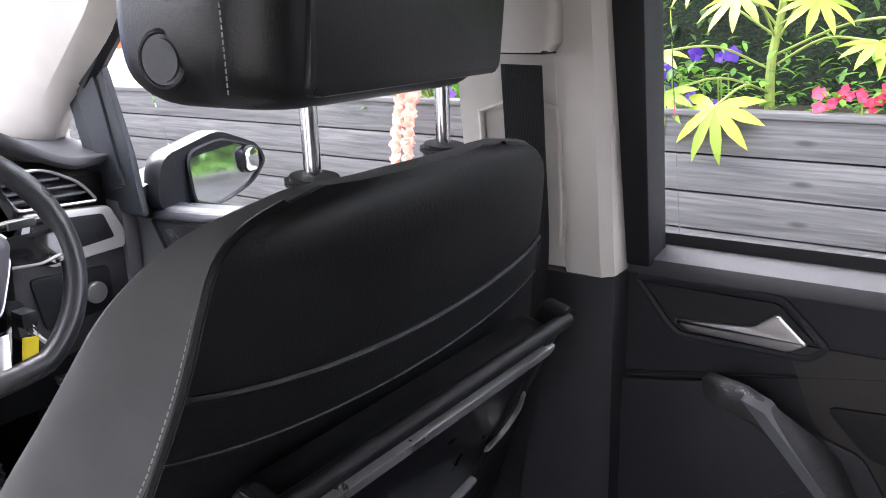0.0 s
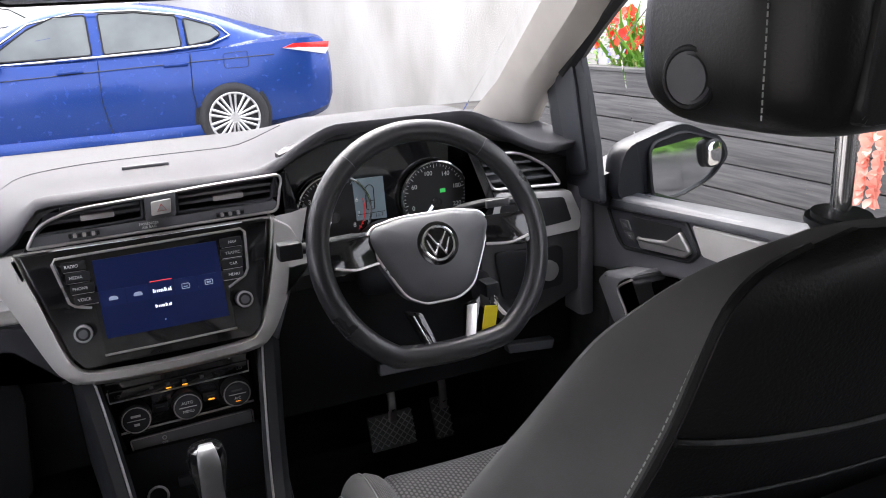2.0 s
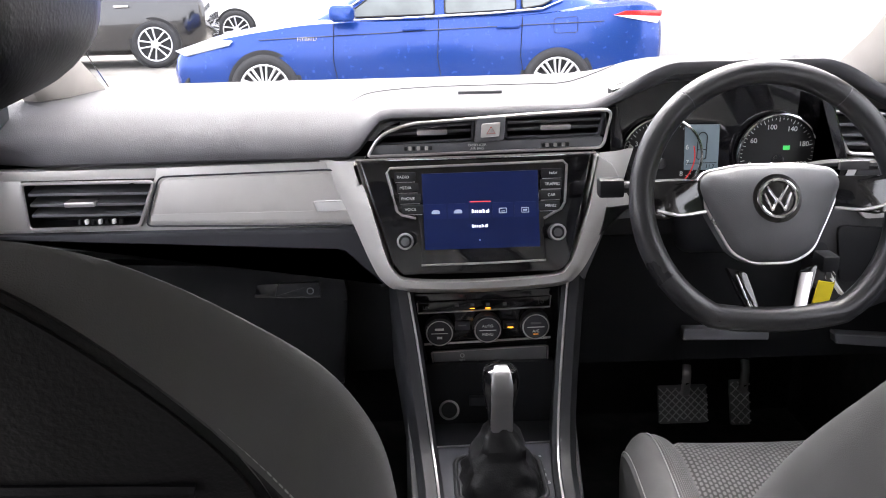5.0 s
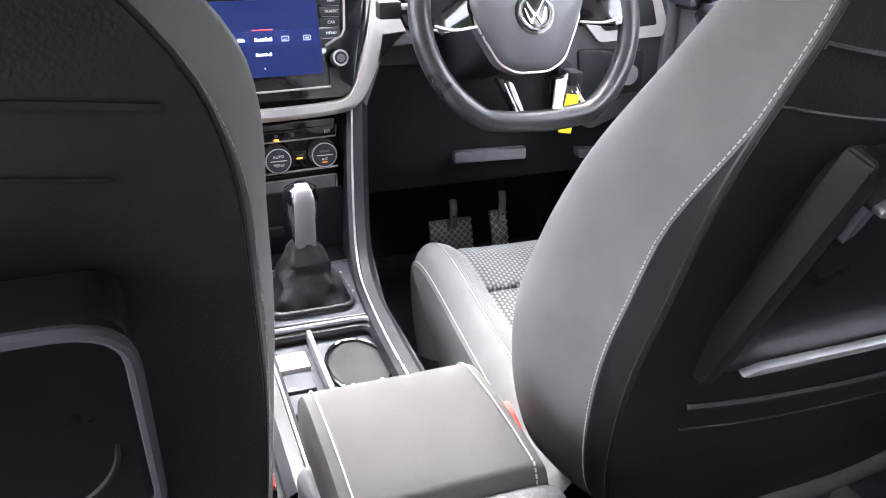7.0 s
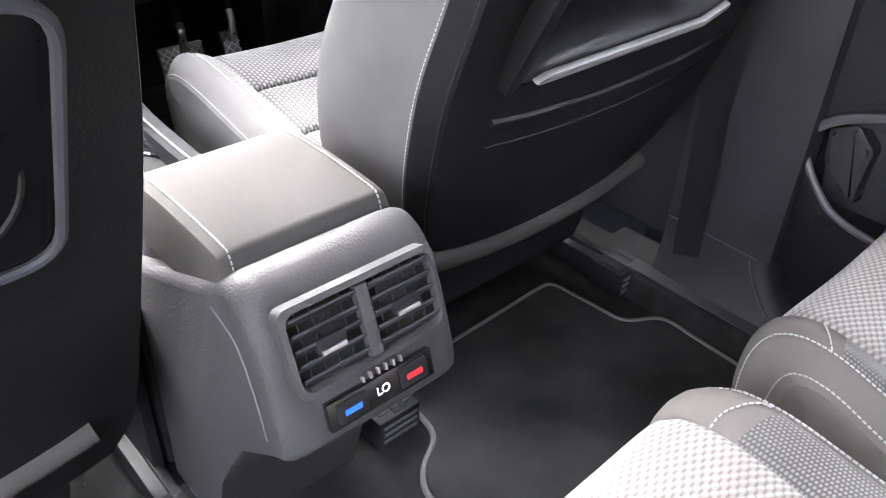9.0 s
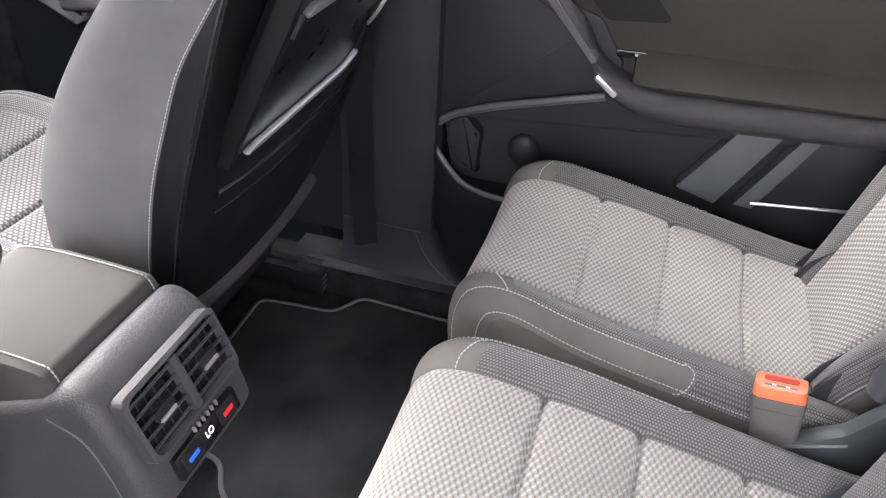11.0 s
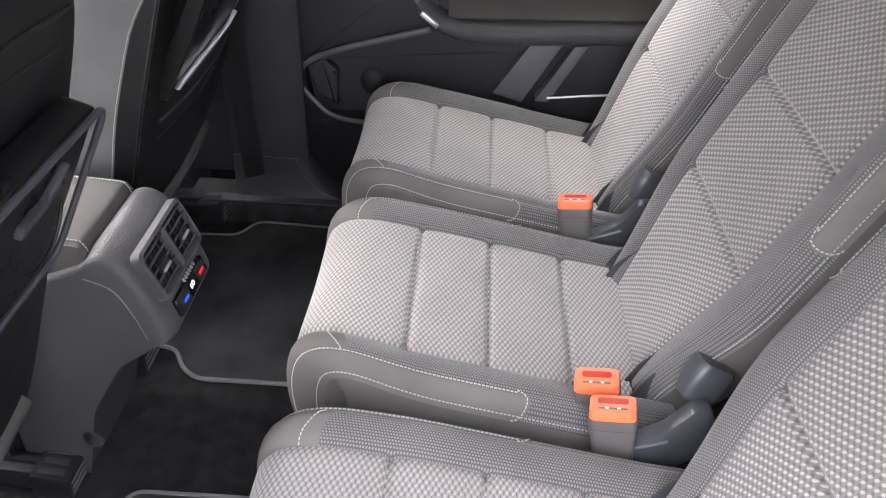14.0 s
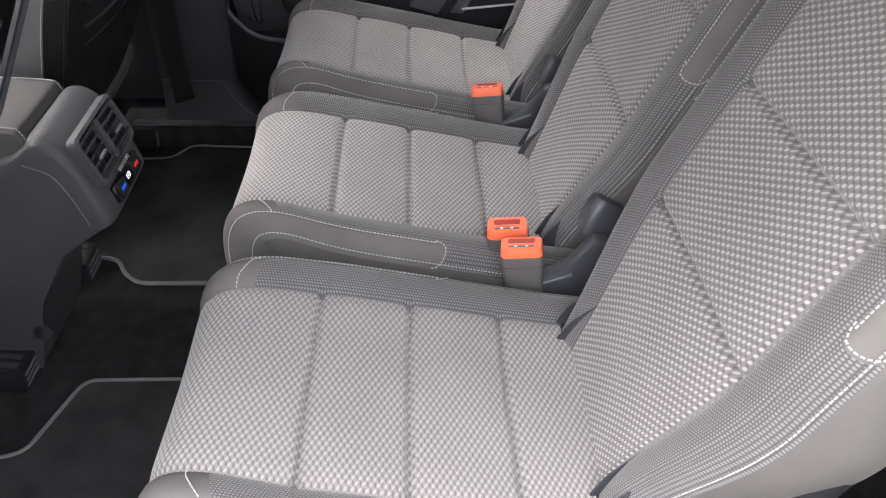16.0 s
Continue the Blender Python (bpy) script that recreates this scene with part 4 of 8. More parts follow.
dpart("knee_wing", xz(rounded_poly([(0.178, 1.002), (0.138, 0.918), (0.148, 0.89), (0.160, 0.89), (0.195, 0.985), (0.27, 0.99), (0.27, 1.006)], 0.006), 1.395, 0.06, 0.006), MIDGREY)
inf = dgroup("infotainment_unit", "black touchscreen radio with side buttons and two knobs")
part("bezel", xz(rounded_poly([(-0.132, 1.072), (0.129, 1.076), (0.123, 1.012), (0.096, 0.996), (0.096, 0.934), (-0.084, 0.932), (-0.088, 1.004), (-0.120, 1.014)], 0.005), lambda z: S(z) - 0.005, 0.008, 0.002), GLOSS, inf)
part("bezel_rim", tube([(x, S(z) - 0.0055, z) for x, z in ((-0.092, 1.0015), (-0.112, 1.0065), (-0.119, 1.012), (-0.1325, 1.066), (-0.128, 1.0725), (0.124, 1.0765), (0.1295, 1.071), (0.1255, 1.019), (0.120, 1.010), (0.094, 0.9965))], 0.0019, 6), SATIN, inf, "satin bezel edge")
part("bottom_rim", tube([(-0.086, S(0.9355) - 0.006, 0.9355), (0.0, S(0.936) - 0.006, 0.936), (0.096, S(0.938) - 0.006, 0.938)], 0.0016, 6), SATIN, inf)
SCREEN = glow("lit_navy_screen", (0.003, 0.008, 0.045), 0.12)
SC_BAND = glow("screen_band", (0.006, 0.012, 0.06), 0.12)
SC_WHITE = glow("screen_white", (0.75, 0.8, 0.95), 0.4)
SC_RED = glow("screen_red", (0.7, 0.05, 0.05), 0.35)
SC_ICON = glow("screen_icon", (0.22, 0.26, 0.36), 0.22)
part("display", xz([(-0.080, 0.957), (0.0875, 0.9575), (0.0865, 1.0645), (-0.082, 1.0635)], lambda z: S(z) - 0.0065, 0.002), SCREEN, inf, "lit navy blue display", smooth=False)
sp = lambda x, z, d=0.0072: Vector((x, S(z) - d, z))


def plate(x0, x1, z0, z1, mat, parent, name="icon", y=None, d=0.0072, thick=0.0006):
    yy = y if y else (lambda z: S(z) - d)
    return part(name, xz([(x0, z0), (x1, z0), (x1, z1), (x0, z1)], yy, thick), mat, parent, smooth=False)


for i in range(5):
    x0 = -0.078 + i * 0.0325
    plate(x0, x0 + 0.0305, 1.000, 1.021, SC_BAND, inf, "menu_tile", d=0.0069, thick=0.0003)
    if i == 2:
        continue
    c = x0 + 0.015
    if i < 2:
        part("icon", xz(rounded_poly([(c - 0.0062, 1.0075), (c + 0.0062, 1.0075), (c + 0.0058, 1.0105), (c + 0.0035, 1.0125), (c - 0.0035, 1.0125), (c - 0.0058, 1.0105)], 0.001), lambda z: S(z) - 0.0075, 0.0006), SC_ICON, inf)
    else:
        part("icon", tube([sp(x, z, 0.0076) for x, z in rounded_poly([(c - 0.0052, 1.0065), (c + 0.0052, 1.0065), (c + 0.0052, 1.0130), (c - 0.0052, 1.0130)], 0.001)], 0.0005, 4, closed=True), SC_ICON, inf)
        plate(c - 0.003, c + 0.003, 1.0085, 1.0095 + 0.0012 * (i - 3), SC_ICON, inf, d=0.0076)
plate(-0.013, 0.0175, 1.0225, 1.0235, SC_RED, inf, "marker")
for i, w in enumerate((0.002, 0.001, 0.0013, 0.0013, 0.002, 0.0013, 0.0018, 0.001, 0.002, 0.0017)):
    plate(-0.0105 + i * 0.0026, -0.0105 + i * 0.0026 + w, 1.0075, 1.0125 if i in (0, 6, 9) else 1.0110, SC_WHITE, inf, "text_bar", d=0.0076)
    plate(-0.0105 + i * 0.0023, -0.0105 + i * 0.0023 + w * 0.9, 0.987, 0.9912 if i in (0, 6, 9) else 0.990, SC_WHITE, inf, "text_bar", d=0.0076)
plate(-0.0005, 0.0008, 0.9685, 0.9697, SC_WHITE, inf, "marker")
for i, (l_, r_) in enumerate((("RADIO", "NAV"), ("MEDIA", "TRAFFIC"), ("PHONE", "CAR"), ("VOICE", "MENU"))):
    z = 1.060 - i * 0.0152
    xl, xr = -0.106 + i * 0.0032, 0.107 - i * 0.0015
    for x, tx in ((xl, l_), (xr, r_)):
        part("key", xz(rounded_poly([(x - 0.0155, z - 0.0062), (x + 0.0155, z - 0.0062), (x + 0.0155, z + 0.0062), (x - 0.0155, z + 0.0062)], 0.0015), lambda q: S(q) - 0.007, 0.003, 0.0006), DARK, inf)
        words(tx, 0.0058, Matrix.Translation((x - 0.003 if x < 0 else x + 0.002, S(z) - 0.0073, z)) @ Matrix.Rotation(radians(75), 4, "X"), WHITE_INK, inf)
        plate(x - 0.014, x + 0.014, z - 0.0076, z - 0.0070, SATIN, inf, "key_rule", d=0.0066)
for kx, kz in ((-0.108, 0.972), (0.1115, 0.979)):
    part("knob", cyl((kx, S(kz) - 0.014, kz), (0, -1, 0.27), 0.0125, 0.022, 28, 0.002), DARK, inf, "black rotary knob")
    part("knob_ring", ring((kx, S(kz) - 0.024, kz + 0.003), (0, -1, 0.27), 0.0105, 0.0016, 28, 6), SATIN, inf)
    part("knob_cap", cyl((kx, S(kz) - 0.025, kz + 0.003), (0, -1, 0.27), 0.006, 0.003, 20), MIDGREY, inf)

# climate panel
C = 1.412
dpart("climate_panel", xz(rounded_poly([(-0.104, 0.872), (0.114, 0.875), (0.126, 0.752), (-0.080, 0.750)], 0.006), C, 0.03, 0.003), GLOSS, "glossy black climate panel")
cl = dgroup("climate_controls", "three black rotary climate dials with satin rings")
part("display_bar", xz(rounded_poly([(-0.094, 0.8585), (0.110, 0.8635), (0.110, 0.847), (-0.093, 0.842)], 0.002), C - 0.004, 0.006, 0.001), GLOSS, cl)
part("display_rim", tube([(-0.095, C - 0.0045, 0.8585), (-0.094, C - 0.0045, 0.8415), (0.0, C - 0.0045, 0.8435), (0.110, C - 0.0045, 0.8465), (0.111, C - 0.0045, 0.8645)], 0.0013, 6), SATIN, cl)
words("LO", 0.0075, face(-0.082, C - 0.0045, 0.8495), DIM_INK, cl)
words("LO", 0.0075, face(0.096, C - 0.0045, 0.8545), DIM_INK, cl)
AMBER = glow("amber_light", (1.0, 0.35, 0.03), 0.6)
for i, x in enumerate((-0.034, -0.010, 0.014, 0.040)):
    plate(x - 0.003, x + 0.003, 0.8505, 0.8555, DIM_INK, cl, "vent_symbol", y=C - 0.0046)
    if i in (1, 2):
        plate(x - 0.004, x + 0.004, 0.8462, 0.8478, AMBER, cl, "indicator", y=C - 0.0046)
for i, (x, z) in enumerate(((-0.062, 0.8155), (0.012, 0.8185), (0.086, 0.8215))):
    part("dial", cyl((x, C - 0.012, z), (0, -1, 0.05), 0.0225, 0.024, 36, 0.002), DARK, cl, "black rotary dial")
    part("dial_ring", ring((x, C - 0.023, z), (0, -1, 0.05), 0.0195, 0.0014, 36, 6), SATIN, cl)
    part("dial_face", cyl((x, C - 0.0235, z), (0, -1, 0.05), 0.018, 0.003, 32), DARKGREY, cl)
    plate(x - 0.013, x + 0.013, z - 0.0005, z + 0.0006, WHITE_INK, cl, "dial_rule", y=C - 0.0255)
    if i == 1:
        words("AUTO", 0.0062, face(x, C - 0.0255, z + 0.007), WHITE_INK, cl)
        words("MENU", 0.0062, face(x, C - 0.0255, z - 0.007), WHITE_INK, cl)
    elif i == 2:
        words("A/C", 0.0062, face(x, C - 0.0255, z - 0.0065), WHITE_INK, cl)
        plate(x - 0.004, x + 0.004, z - 0.0125, z - 0.0108, AMBER, cl, "indicator", y=C - 0.0256)
        plate(x - 0.008, x + 0.008, z + 0.005, z + 0.008, DIM_INK, cl, "print_bar", y=C - 0.0255)
    else:
        plate(x - 0.007, x + 0.007, z + 0.005, z + 0.0085, WHITE_INK, cl, "print_bar", y=C - 0.0255)
        plate(x - 0.004, x + 0.004, z - 0.009, z - 0.005, WHITE_INK, cl, "print_bar", y=C - 0.0255)
for x, lit in ((-0.026, False), (0.049, True)):
    part("side_key", box(x - 0.0115, x + 0.0115, C - 0.004, C + 0.004, 0.8105, 0.8245, 0.0015), DARKGREY, cl)
    plate(x - 0.006, x + 0.006, 0.818, 0.820, DIM_INK, cl, "print_bar", y=C - 0.0046)
    if lit:
        plate(x - 0.0045, x + 0.0045, 0.8125, 0.8145, AMBER, cl, "indicator", y=C - 0.0046)
part("lower_rim", tube([(-0.086, C - 0.004, 0.789), (0.0, C - 0.004, 0.791), (0.112, C - 0.004, 0.7945)], 0.0018, 6), SATIN, cl)
part("switch_bar", xz(rounded_poly([(-0.074, 0.7755), (0.106, 0.781), (0.106, 0.7585), (-0.071, 0.7535)], 0.0025), C - 0.008, 0.012, 0.002), mk("satin_graphite", (0.20, 0.20, 0.21), 0.35, metal=0.6, bump=0.03), cl, "satin graphite switch bar")
part("switch_rim", tube([(x, C - 0.0088, z) for x, z in rounded_poly([(-0.0755, 0.7770), (0.1075, 0.7825), (0.1075, 0.7572), (-0.0722, 0.7520)], 0.003)], 0.0012, 6, closed=True), SATIN, cl)
words("OFF", 0.005, face(-0.027, C - 0.0085, 0.762), WHITE_INK, cl)
part("mark", ring((-0.027, C - 0.0085, 0.770), (0, -1, 0), 0.003, 0.0006, 16, 5), WHITE_INK, cl)

# passenger side: end vent, glove box
air_vent(rounded_poly([(-0.665, 1.062), (-0.473, 1.060), (-0.502, 0.993), (-0.665, 0.992)], 0.008), F - 0.006, SATIN, [(-0.66, -0.482, 1.046, 1.044), (-0.66, -0.488, 1.030, 1.028), (-0.66, -0.495, 1.014, 1.012)], knob=(-0.585, 1.029))
ew = dgroup("vent_wheel")
for i in range(7):
    part("ridge", box(-0.590 + i * 0.010, -0.586 + i * 0.010, F - 0.012, F - 0.004, 0.999, 1.006, 0.001), WHITE_INK if i % 2 else DARK, ew)
gb = dgroup("glovebox", "black glovebox lid with a recessed handle")
part("lid", xz(rounded_poly([(-0.70, 0.930), (-0.212, 0.908), (-0.204, 0.86), (-0.22, 0.70), (-0.68, 0.70)], 0.01), 1.445, 0.04, 0.006), SHADED_TRIM, gb)
part("handle_recess", xz(rounded_poly([(-0.345, 0.884), (-0.248, 0.886), (-0.246, 0.858), (-0.352, 0.862)], 0.004), 1.4425, 0.01, 0.001), GLOSS, gb)
part("handle", xz(rounded_poly([(-0.312, 0.886), (-0.247, 0.887), (-0.246, 0.862), (-0.318, 0.864)], 0.003), 1.438, 0.008, 0.002), DARK, gb, "black lift handle")
part("lock", ring((-0.262, 1.437, 0.873), (0, -1, 0), 0.005, 0.001, 16, 5), MIDGREY, gb)

# instrument binnacle
G = 1.452
bn = dgroup("instrument_cluster", "black instrument cluster with two chrome-ringed dials")
part("backing", xz(rounded_poly([(0.200, 1.17), (0.27, 1.192), (0.35, 1.198), (0.45, 1.196), (0.53, 1.165), (0.56, 1.03), (0.52, 1.00), (0.25, 1.00), (0.225, 1.05)], 0.02), G + 0.012, 0.015), GLOSS, bn)
DIALFACE = mk("matt_black_dial", (0.012, 0.012, 0.013), 0.6, bump=0)
DIALRED = glow("dial_red", (0.6, 0.02, 0.02), 0.12)
DIALGREEN = glow("dial_green", (0.05, 0.6, 0.12), 0.15)
for cxg, nums in ((0.282, (("3", 150), ("6", 20), ("7", -12), ("8", -38))), (0.461, (("0", 200), ("60", 150), ("100", 105), ("140", 62), ("180", 20), ("220", -22)))):
    czg = 1.066
    part("dial_face", cyl((cxg, G + 0.006, czg), (0, -1, 0.0), 0.060, 0.006, 48), DIALFACE, bn)
    part("dial_ring", ring((cxg, G - 0.004, czg), (0, -1, 0.0), 0.0615, 0.0026, 48, 8), CHROME, bn, "chrome dial ring")
    for tx, a in nums:
        words(tx, 0.0105, face(cxg + 0.043 * math.cos(radians(a)), G + 0.002, czg + 0.043 * math.sin(radians(a))), WHITE_INK, bn)
    bm = bmesh.new()
    for i in range(41):
        a = radians(215 - i * 6.25)
        r0, r1 = (0.050, 0.056) if i % 4 == 0 else (0.053, 0.056)
        d, q = Vector((math.cos(a), 0, math.sin(a))), Vector((-math.sin(a), 0, math.cos(a))) * 0.0005
        c = Vector((cxg, G + 0.0022, czg))
        bm.faces.new([bm.verts.new(c + d * r + q * s_) for r, s_ in ((r0, -1), (r0, 1), (r1, 1), (r1, -1))])
    part("dial_ticks", bm, WHITE_INK, bn, smooth=False)
    part("hub", cyl((cxg, G - 0.002, czg - 0.008), (0, -1, 0), 0.009, 0.006, 24, 0.001), CHROME, bn)
    part("pointer", prism([(cxg - 0.004, G - 0.001, czg - 0.006), (cxg - 0.022, G - 0.001, czg - 0.030), (cxg - 0.019, G - 0.001, czg - 0.032), (cxg, G - 0.001, czg - 0.010)], (0, 0.001, 0)), SC_WHITE, bn, smooth=False)
plate(0.237, 0.243, 1.041, 1.049, DIALRED, bn, "warning_light", y=G + 0.0015)
part("red_zone", tube([(0.282 + 0.053 * math.cos(radians(a)), G + 0.0015, 1.066 + 0.053 * math.sin(radians(a))) for a in span(18, -40, 10)], 0.0009, 5), DIALRED, bn)
plate(0.470, 0.480, 1.0725, 1.079, DIALGREEN, bn, "warning_light", y=G + 0.0015)
part("trip_display", xz([(0.320, 1.046), (0.372, 1.044), (0.370, 1.114), (0.317, 1.115)], G + 0.002, 0.004), glow("lit_trip_display", (0.13, 0.17, 0.20), 0.12), bn, "lit pale trip display", smooth=False)
part("car_outline", tube([(x, G + 0.0012, z) for x, z in rounded_poly([(0.338, 1.062), (0.352, 1.062), (0.352, 1.098), (0.348, 1.103), (0.342, 1.103), (0.338, 1.098)], 0.003)], 0.0008, 5, closed=True), DARK, bn)
plate(0.338, 0.352, 1.076, 1.0772, DARK, bn, "print_bar", y=G + 0.0012)
plate(0.322, 0.369, 1.0555, 1.0565, DARK, bn, "print_bar", y=G + 0.0012)
words("11.7", 0.0085, face(0.359, G + 0.0012, 1.0505), DARK, bn)
part("hood_shadow_panel", prism([(0.20, G + 0.01, 1.172), (0.27, G + 0.01, 1.193), (0.35, G + 0.01, 1.199), (0.45, G + 0.01, 1.197), (0.53, G + 0.01, 1.168), (0.53, G + 0.01, 1.160), (0.45, G + 0.01, 1.187), (0.35, G + 0.01, 1.190), (0.27, G + 0.01, 1.184), (0.2, G + 0.01, 1.165)], (0, -0.03, 0)), DARK, bn)
part("cheek", xz(rounded_poly([(0.196, 1.085), (0.232, 1.010), (0.262, 0.995), (0.25, 1.03), (0.222, 1.07), (0.206, 1.15), (0.196, 1.15)], 0.004), 1.42, 0.05, 0.003), GLOSS, bn)
part("cheek", xz(rounded_poly([(0.505, 1.155), (0.548, 1.04), (0.50, 1.0), (0.545, 0.99), (0.565, 1.05), (0.527, 1.15)], 0.004), 1.43, 0.04, 0.003), GLOSS, bn)

# driver's side end: vent, silver pocket
air_vent(rounded_poly([(0.524, 1.132), (0.615, 1.127), (0.672, 1.095), (0.697, 1.060), (0.562, 1.068)], [0.006, 0.02, 0.03, 0.008, 0.008]), 1.436, SATIN, [(0.532, 0.640, 1.114, 1.110), (0.540, 0.668, 1.098, 1.094), (0.550, 0.682, 1.084, 1.079)])
sp_ = dgroup("switch_pocket", "silver framed light switch pocket")
part("frame", xz(rounded_poly([(0.552, 1.036), (0.568, 1.062), (0.716, 1.047), (0.738, 1.0), (0.735, 0.970), (0.60, 0.965), (0.553, 1.018)], 0.008), 1.432, 0.02, 0.003), SILVER, sp_, "satin silver frame")
part("recess", xz(rounded_poly([(0.578, 1.048), (0.700, 1.037), (0.716, 0.992), (0.61, 0.985), (0.570, 1.025)], 0.006), 1.4295, 0.004, 0.001), DARK, sp_)
dpart("end_panel", xz(rounded_poly([(0.54, 1.0), (0.755, 0.965), (0.755, 0.86), (0.60, 0.80), (0.53, 0.86)], 0.02), 1.44, 0.06, 0.006), SHELL)
dpart("end_cheek", prism([(0.735, 1.43, 0.80), (0.735, 1.43, 1.06), (0.735, 1.50, 1.13), (0.735, 1.8, 1.14), (0.735, 1.8, 0.8)], (0.03, 0, 0), 0.008), DASH)
sw = dgroup("light_switch")
part("panel", xz(rounded_poly([(0.56, 0.955), (0.70, 0.945), (0.70, 0.87), (0.575, 0.86)], 0.012), 1.434, 0.012, 0.003), DARK, sw)
part("dial", cyl((0.665, 1.428, 0.905), (0, -1, 0), 0.019, 0.012, 28, 0.002), SATIN, sw)
dpart("column_panel", prism([(0.25, 1.50, 0.71), (0.72, 1.50, 0.71), (0.74, 1.48, 0.90), (0.23, 1.48, 0.90)], (0, 0.05, 0), 0.01), DARK)
dpart("knee_handle", xz(rounded_poly([(0.345, 0.772), (0.490, 0.768), (0.490, 0.746), (0.345, 0.750)], 0.004), 1.475, 0.03, 0.003), MIDGREY)
dpart("knee_handle", xz(rounded_poly([(0.60, 0.755), (0.705, 0.745), (0.70, 0.725), (0.605, 0.735)], 0.004), 1.475, 0.03, 0.003), MIDGREY)

# ---- steering wheel ----
wheel = thing("steering_wheel", "black leather steering wheel with flat bottom and satin trim", "steering wheel", at=(0.3665, 1.262, 1.043))
wheel.rotation_euler = (radians(69), 0, radians(0.5))
rim_pts = []
for i in range(72):
    a = 2 * math.pi * i / 72
    x, y = 0.1675 * math.cos(a), 0.1675 * math.sin(a)
    if y < -0.145:
        y = -0.145 - (-0.145 - y) * 0.35
    rim_pts.append((x, y, 0.018 - 0.0 * y))
part("rim", tube(rim_pts, 0.0163, 12, closed=True), mk("worn_black_leather", (0.016, 0.016, 0.018), 0.30, var=0.1, bump=0.3, grain=500, depth=0.0005), wheel, "black leather rim")
for a in (128, 52):
    part("rim_joint", ring((0.1675 * math.cos(radians(a)), 0.1675 * math.sin(radians(a)), 0.018), (-math.sin(radians(a)), math.cos(radians(a)), 0), 0.0161, 0.0006, 20, 5), MIDGREY, wheel)
hub = rounded_poly([(-0.094, 0.022), (-0.084, 0.038), (-0.04, 0.046), (0.04, 0.046), (0.084, 0.038), (0.094, 0.022), (0.079, -0.014), (0.052, -0.066), (0.026, -0.080), (-0.026, -0.080), (-0.052, -0.066), (-0.079, -0.014)], 0.012)
bm = loft([[Vector((x * k, y * k - 0.004 * (1 - k), z)) for x, y in hub] for k, z in ((1.0, -0.012), (1.0, 0.012), (0.965, 0.022), (0.85, 0.030), (0.5, 0.036), (0.1, 0.037))])
part("airbag_cover", bm, mk("grained_charcoal_cover", (0.085, 0.086, 0.094), 0.45, bump=0.4, grain=900, depth=0.0008), wheel, "grained charcoal airbag cover")
part("cover_rim", tube([(x * 1.01, y * 1.01, 0.013) for x, y in hub], 0.0022, 6, closed=True), SATIN, wheel, "satin cover edge")
part("emblem_recess", cyl((0, 0.0, 0.0365), (0, 0, 1), 0.031, 0.004, 36), GLOSS, wheel)
part("emblem_ring", ring((0, 0.0, 0.040), (0, 0, 1), 0.0235, 0.0026, 36, 8), CHROME, wheel, "chrome emblem ring")
for x0, y0, x1, y1 in ((-0.013, 0.015, -0.001, -0.004), (0.013, 0.015, 0.001, -0.004), (-0.017, 0.006, -0.008, -0.016), (0.017, 0.006, 0.008, -0.016), (-0.008, -0.016, 0.0, -0.001), (0.008, -0.016, 0.0, -0.001)):
    part("emblem_bar", tube([(x0, y0, 0.0395), (x1, y1, 0.0395)], 0.0019, 6), CHROME, wheel)
words("AIRBAG", 0.0085, Matrix.Translation((0, -0.048, 0.0335)), DIM_INK, wheel)
for sx in (-1, 1):
    part("spoke", prism([(sx * 0.085, 0.030, 0.0), (sx * 0.150, 0.028, 0.008), (sx * 0.166, 0.022, 0.010), (sx * 0.166, -0.018, 0.010), (sx * 0.140, -0.022, 0.008), (sx * 0.085, -0.012, 0.0)], (0, 0, 0.016), 0.005), GLOSS, wheel, "glossy black spoke")
    part("spoke_trim", tube(smooth_path([(sx * 0.084, -0.012, 0.016), (sx * 0.120, -0.016, 0.022), (sx * 0.150, -0.010, 0.026)], 5), 0.0022, 6), SATIN, wheel)
    part("lower_spoke", prism([(sx * 0.060, -0.084, 0.0), (sx * 0.030, -0.166, 0.008), (sx * 0.014, -0.166, 0.008), (sx * 0.034, -0.092, 0.0)], (0, 0, 0.014), 0.004), GLOSS, wheel, "glossy black lower spoke")
    part("lower_spoke_trim", prism([(sx * 0.050, -0.094, 0.0145), (sx * 0.030, -0.160, 0.0225), (sx * (0.0275 if sx < 0 else 0.013), -0.160, 0.0225), (sx * (0.048 if sx < 0 else 0.034), -0.094, 0.0145)], (0, 0, 0.003), 0.001), SATIN, wheel, "satin metal spoke inlay")
part("lower_bridge", prism([(-0.030, -0.150, 0.006), (0.030, -0.150, 0.006), (0.026, -0.168, 0.008), (-0.026, -0.168, 0.008)], (0, 0, 0.014), 0.004), GLOSS, wheel, "glossy black bridge")
part("lower_trim", tube([(-0.030, -0.153, 0.0235), (0.030, -0.153, 0.0235)], 0.0018, 6), SATIN, wheel)
col = thing("steering_column", "black steering column shroud with two control stalks", "steering column", at=(0.370, 1.38, 1.0))
part("shroud", moved(loft([[(x, y, z) for x, y in rrect(w, h, 0.03)] for w, h, z in ((0.11, 0.11, -0.12), (0.12, 0.12, 0.0), (0.10, 0.10, 0.06))]), Matrix.Rotation(radians(69), 4, "X")), DARK, col)
part("stalk", tube(smooth_path([(0.04, -0.03, 0.06), (0.11, -0.05, 0.075), (0.17, -0.06, 0.075)], 5), [0.007] * 3 + [0.010] * 8, 10, flat=0.7), DARK, col, "black wiper stalk")
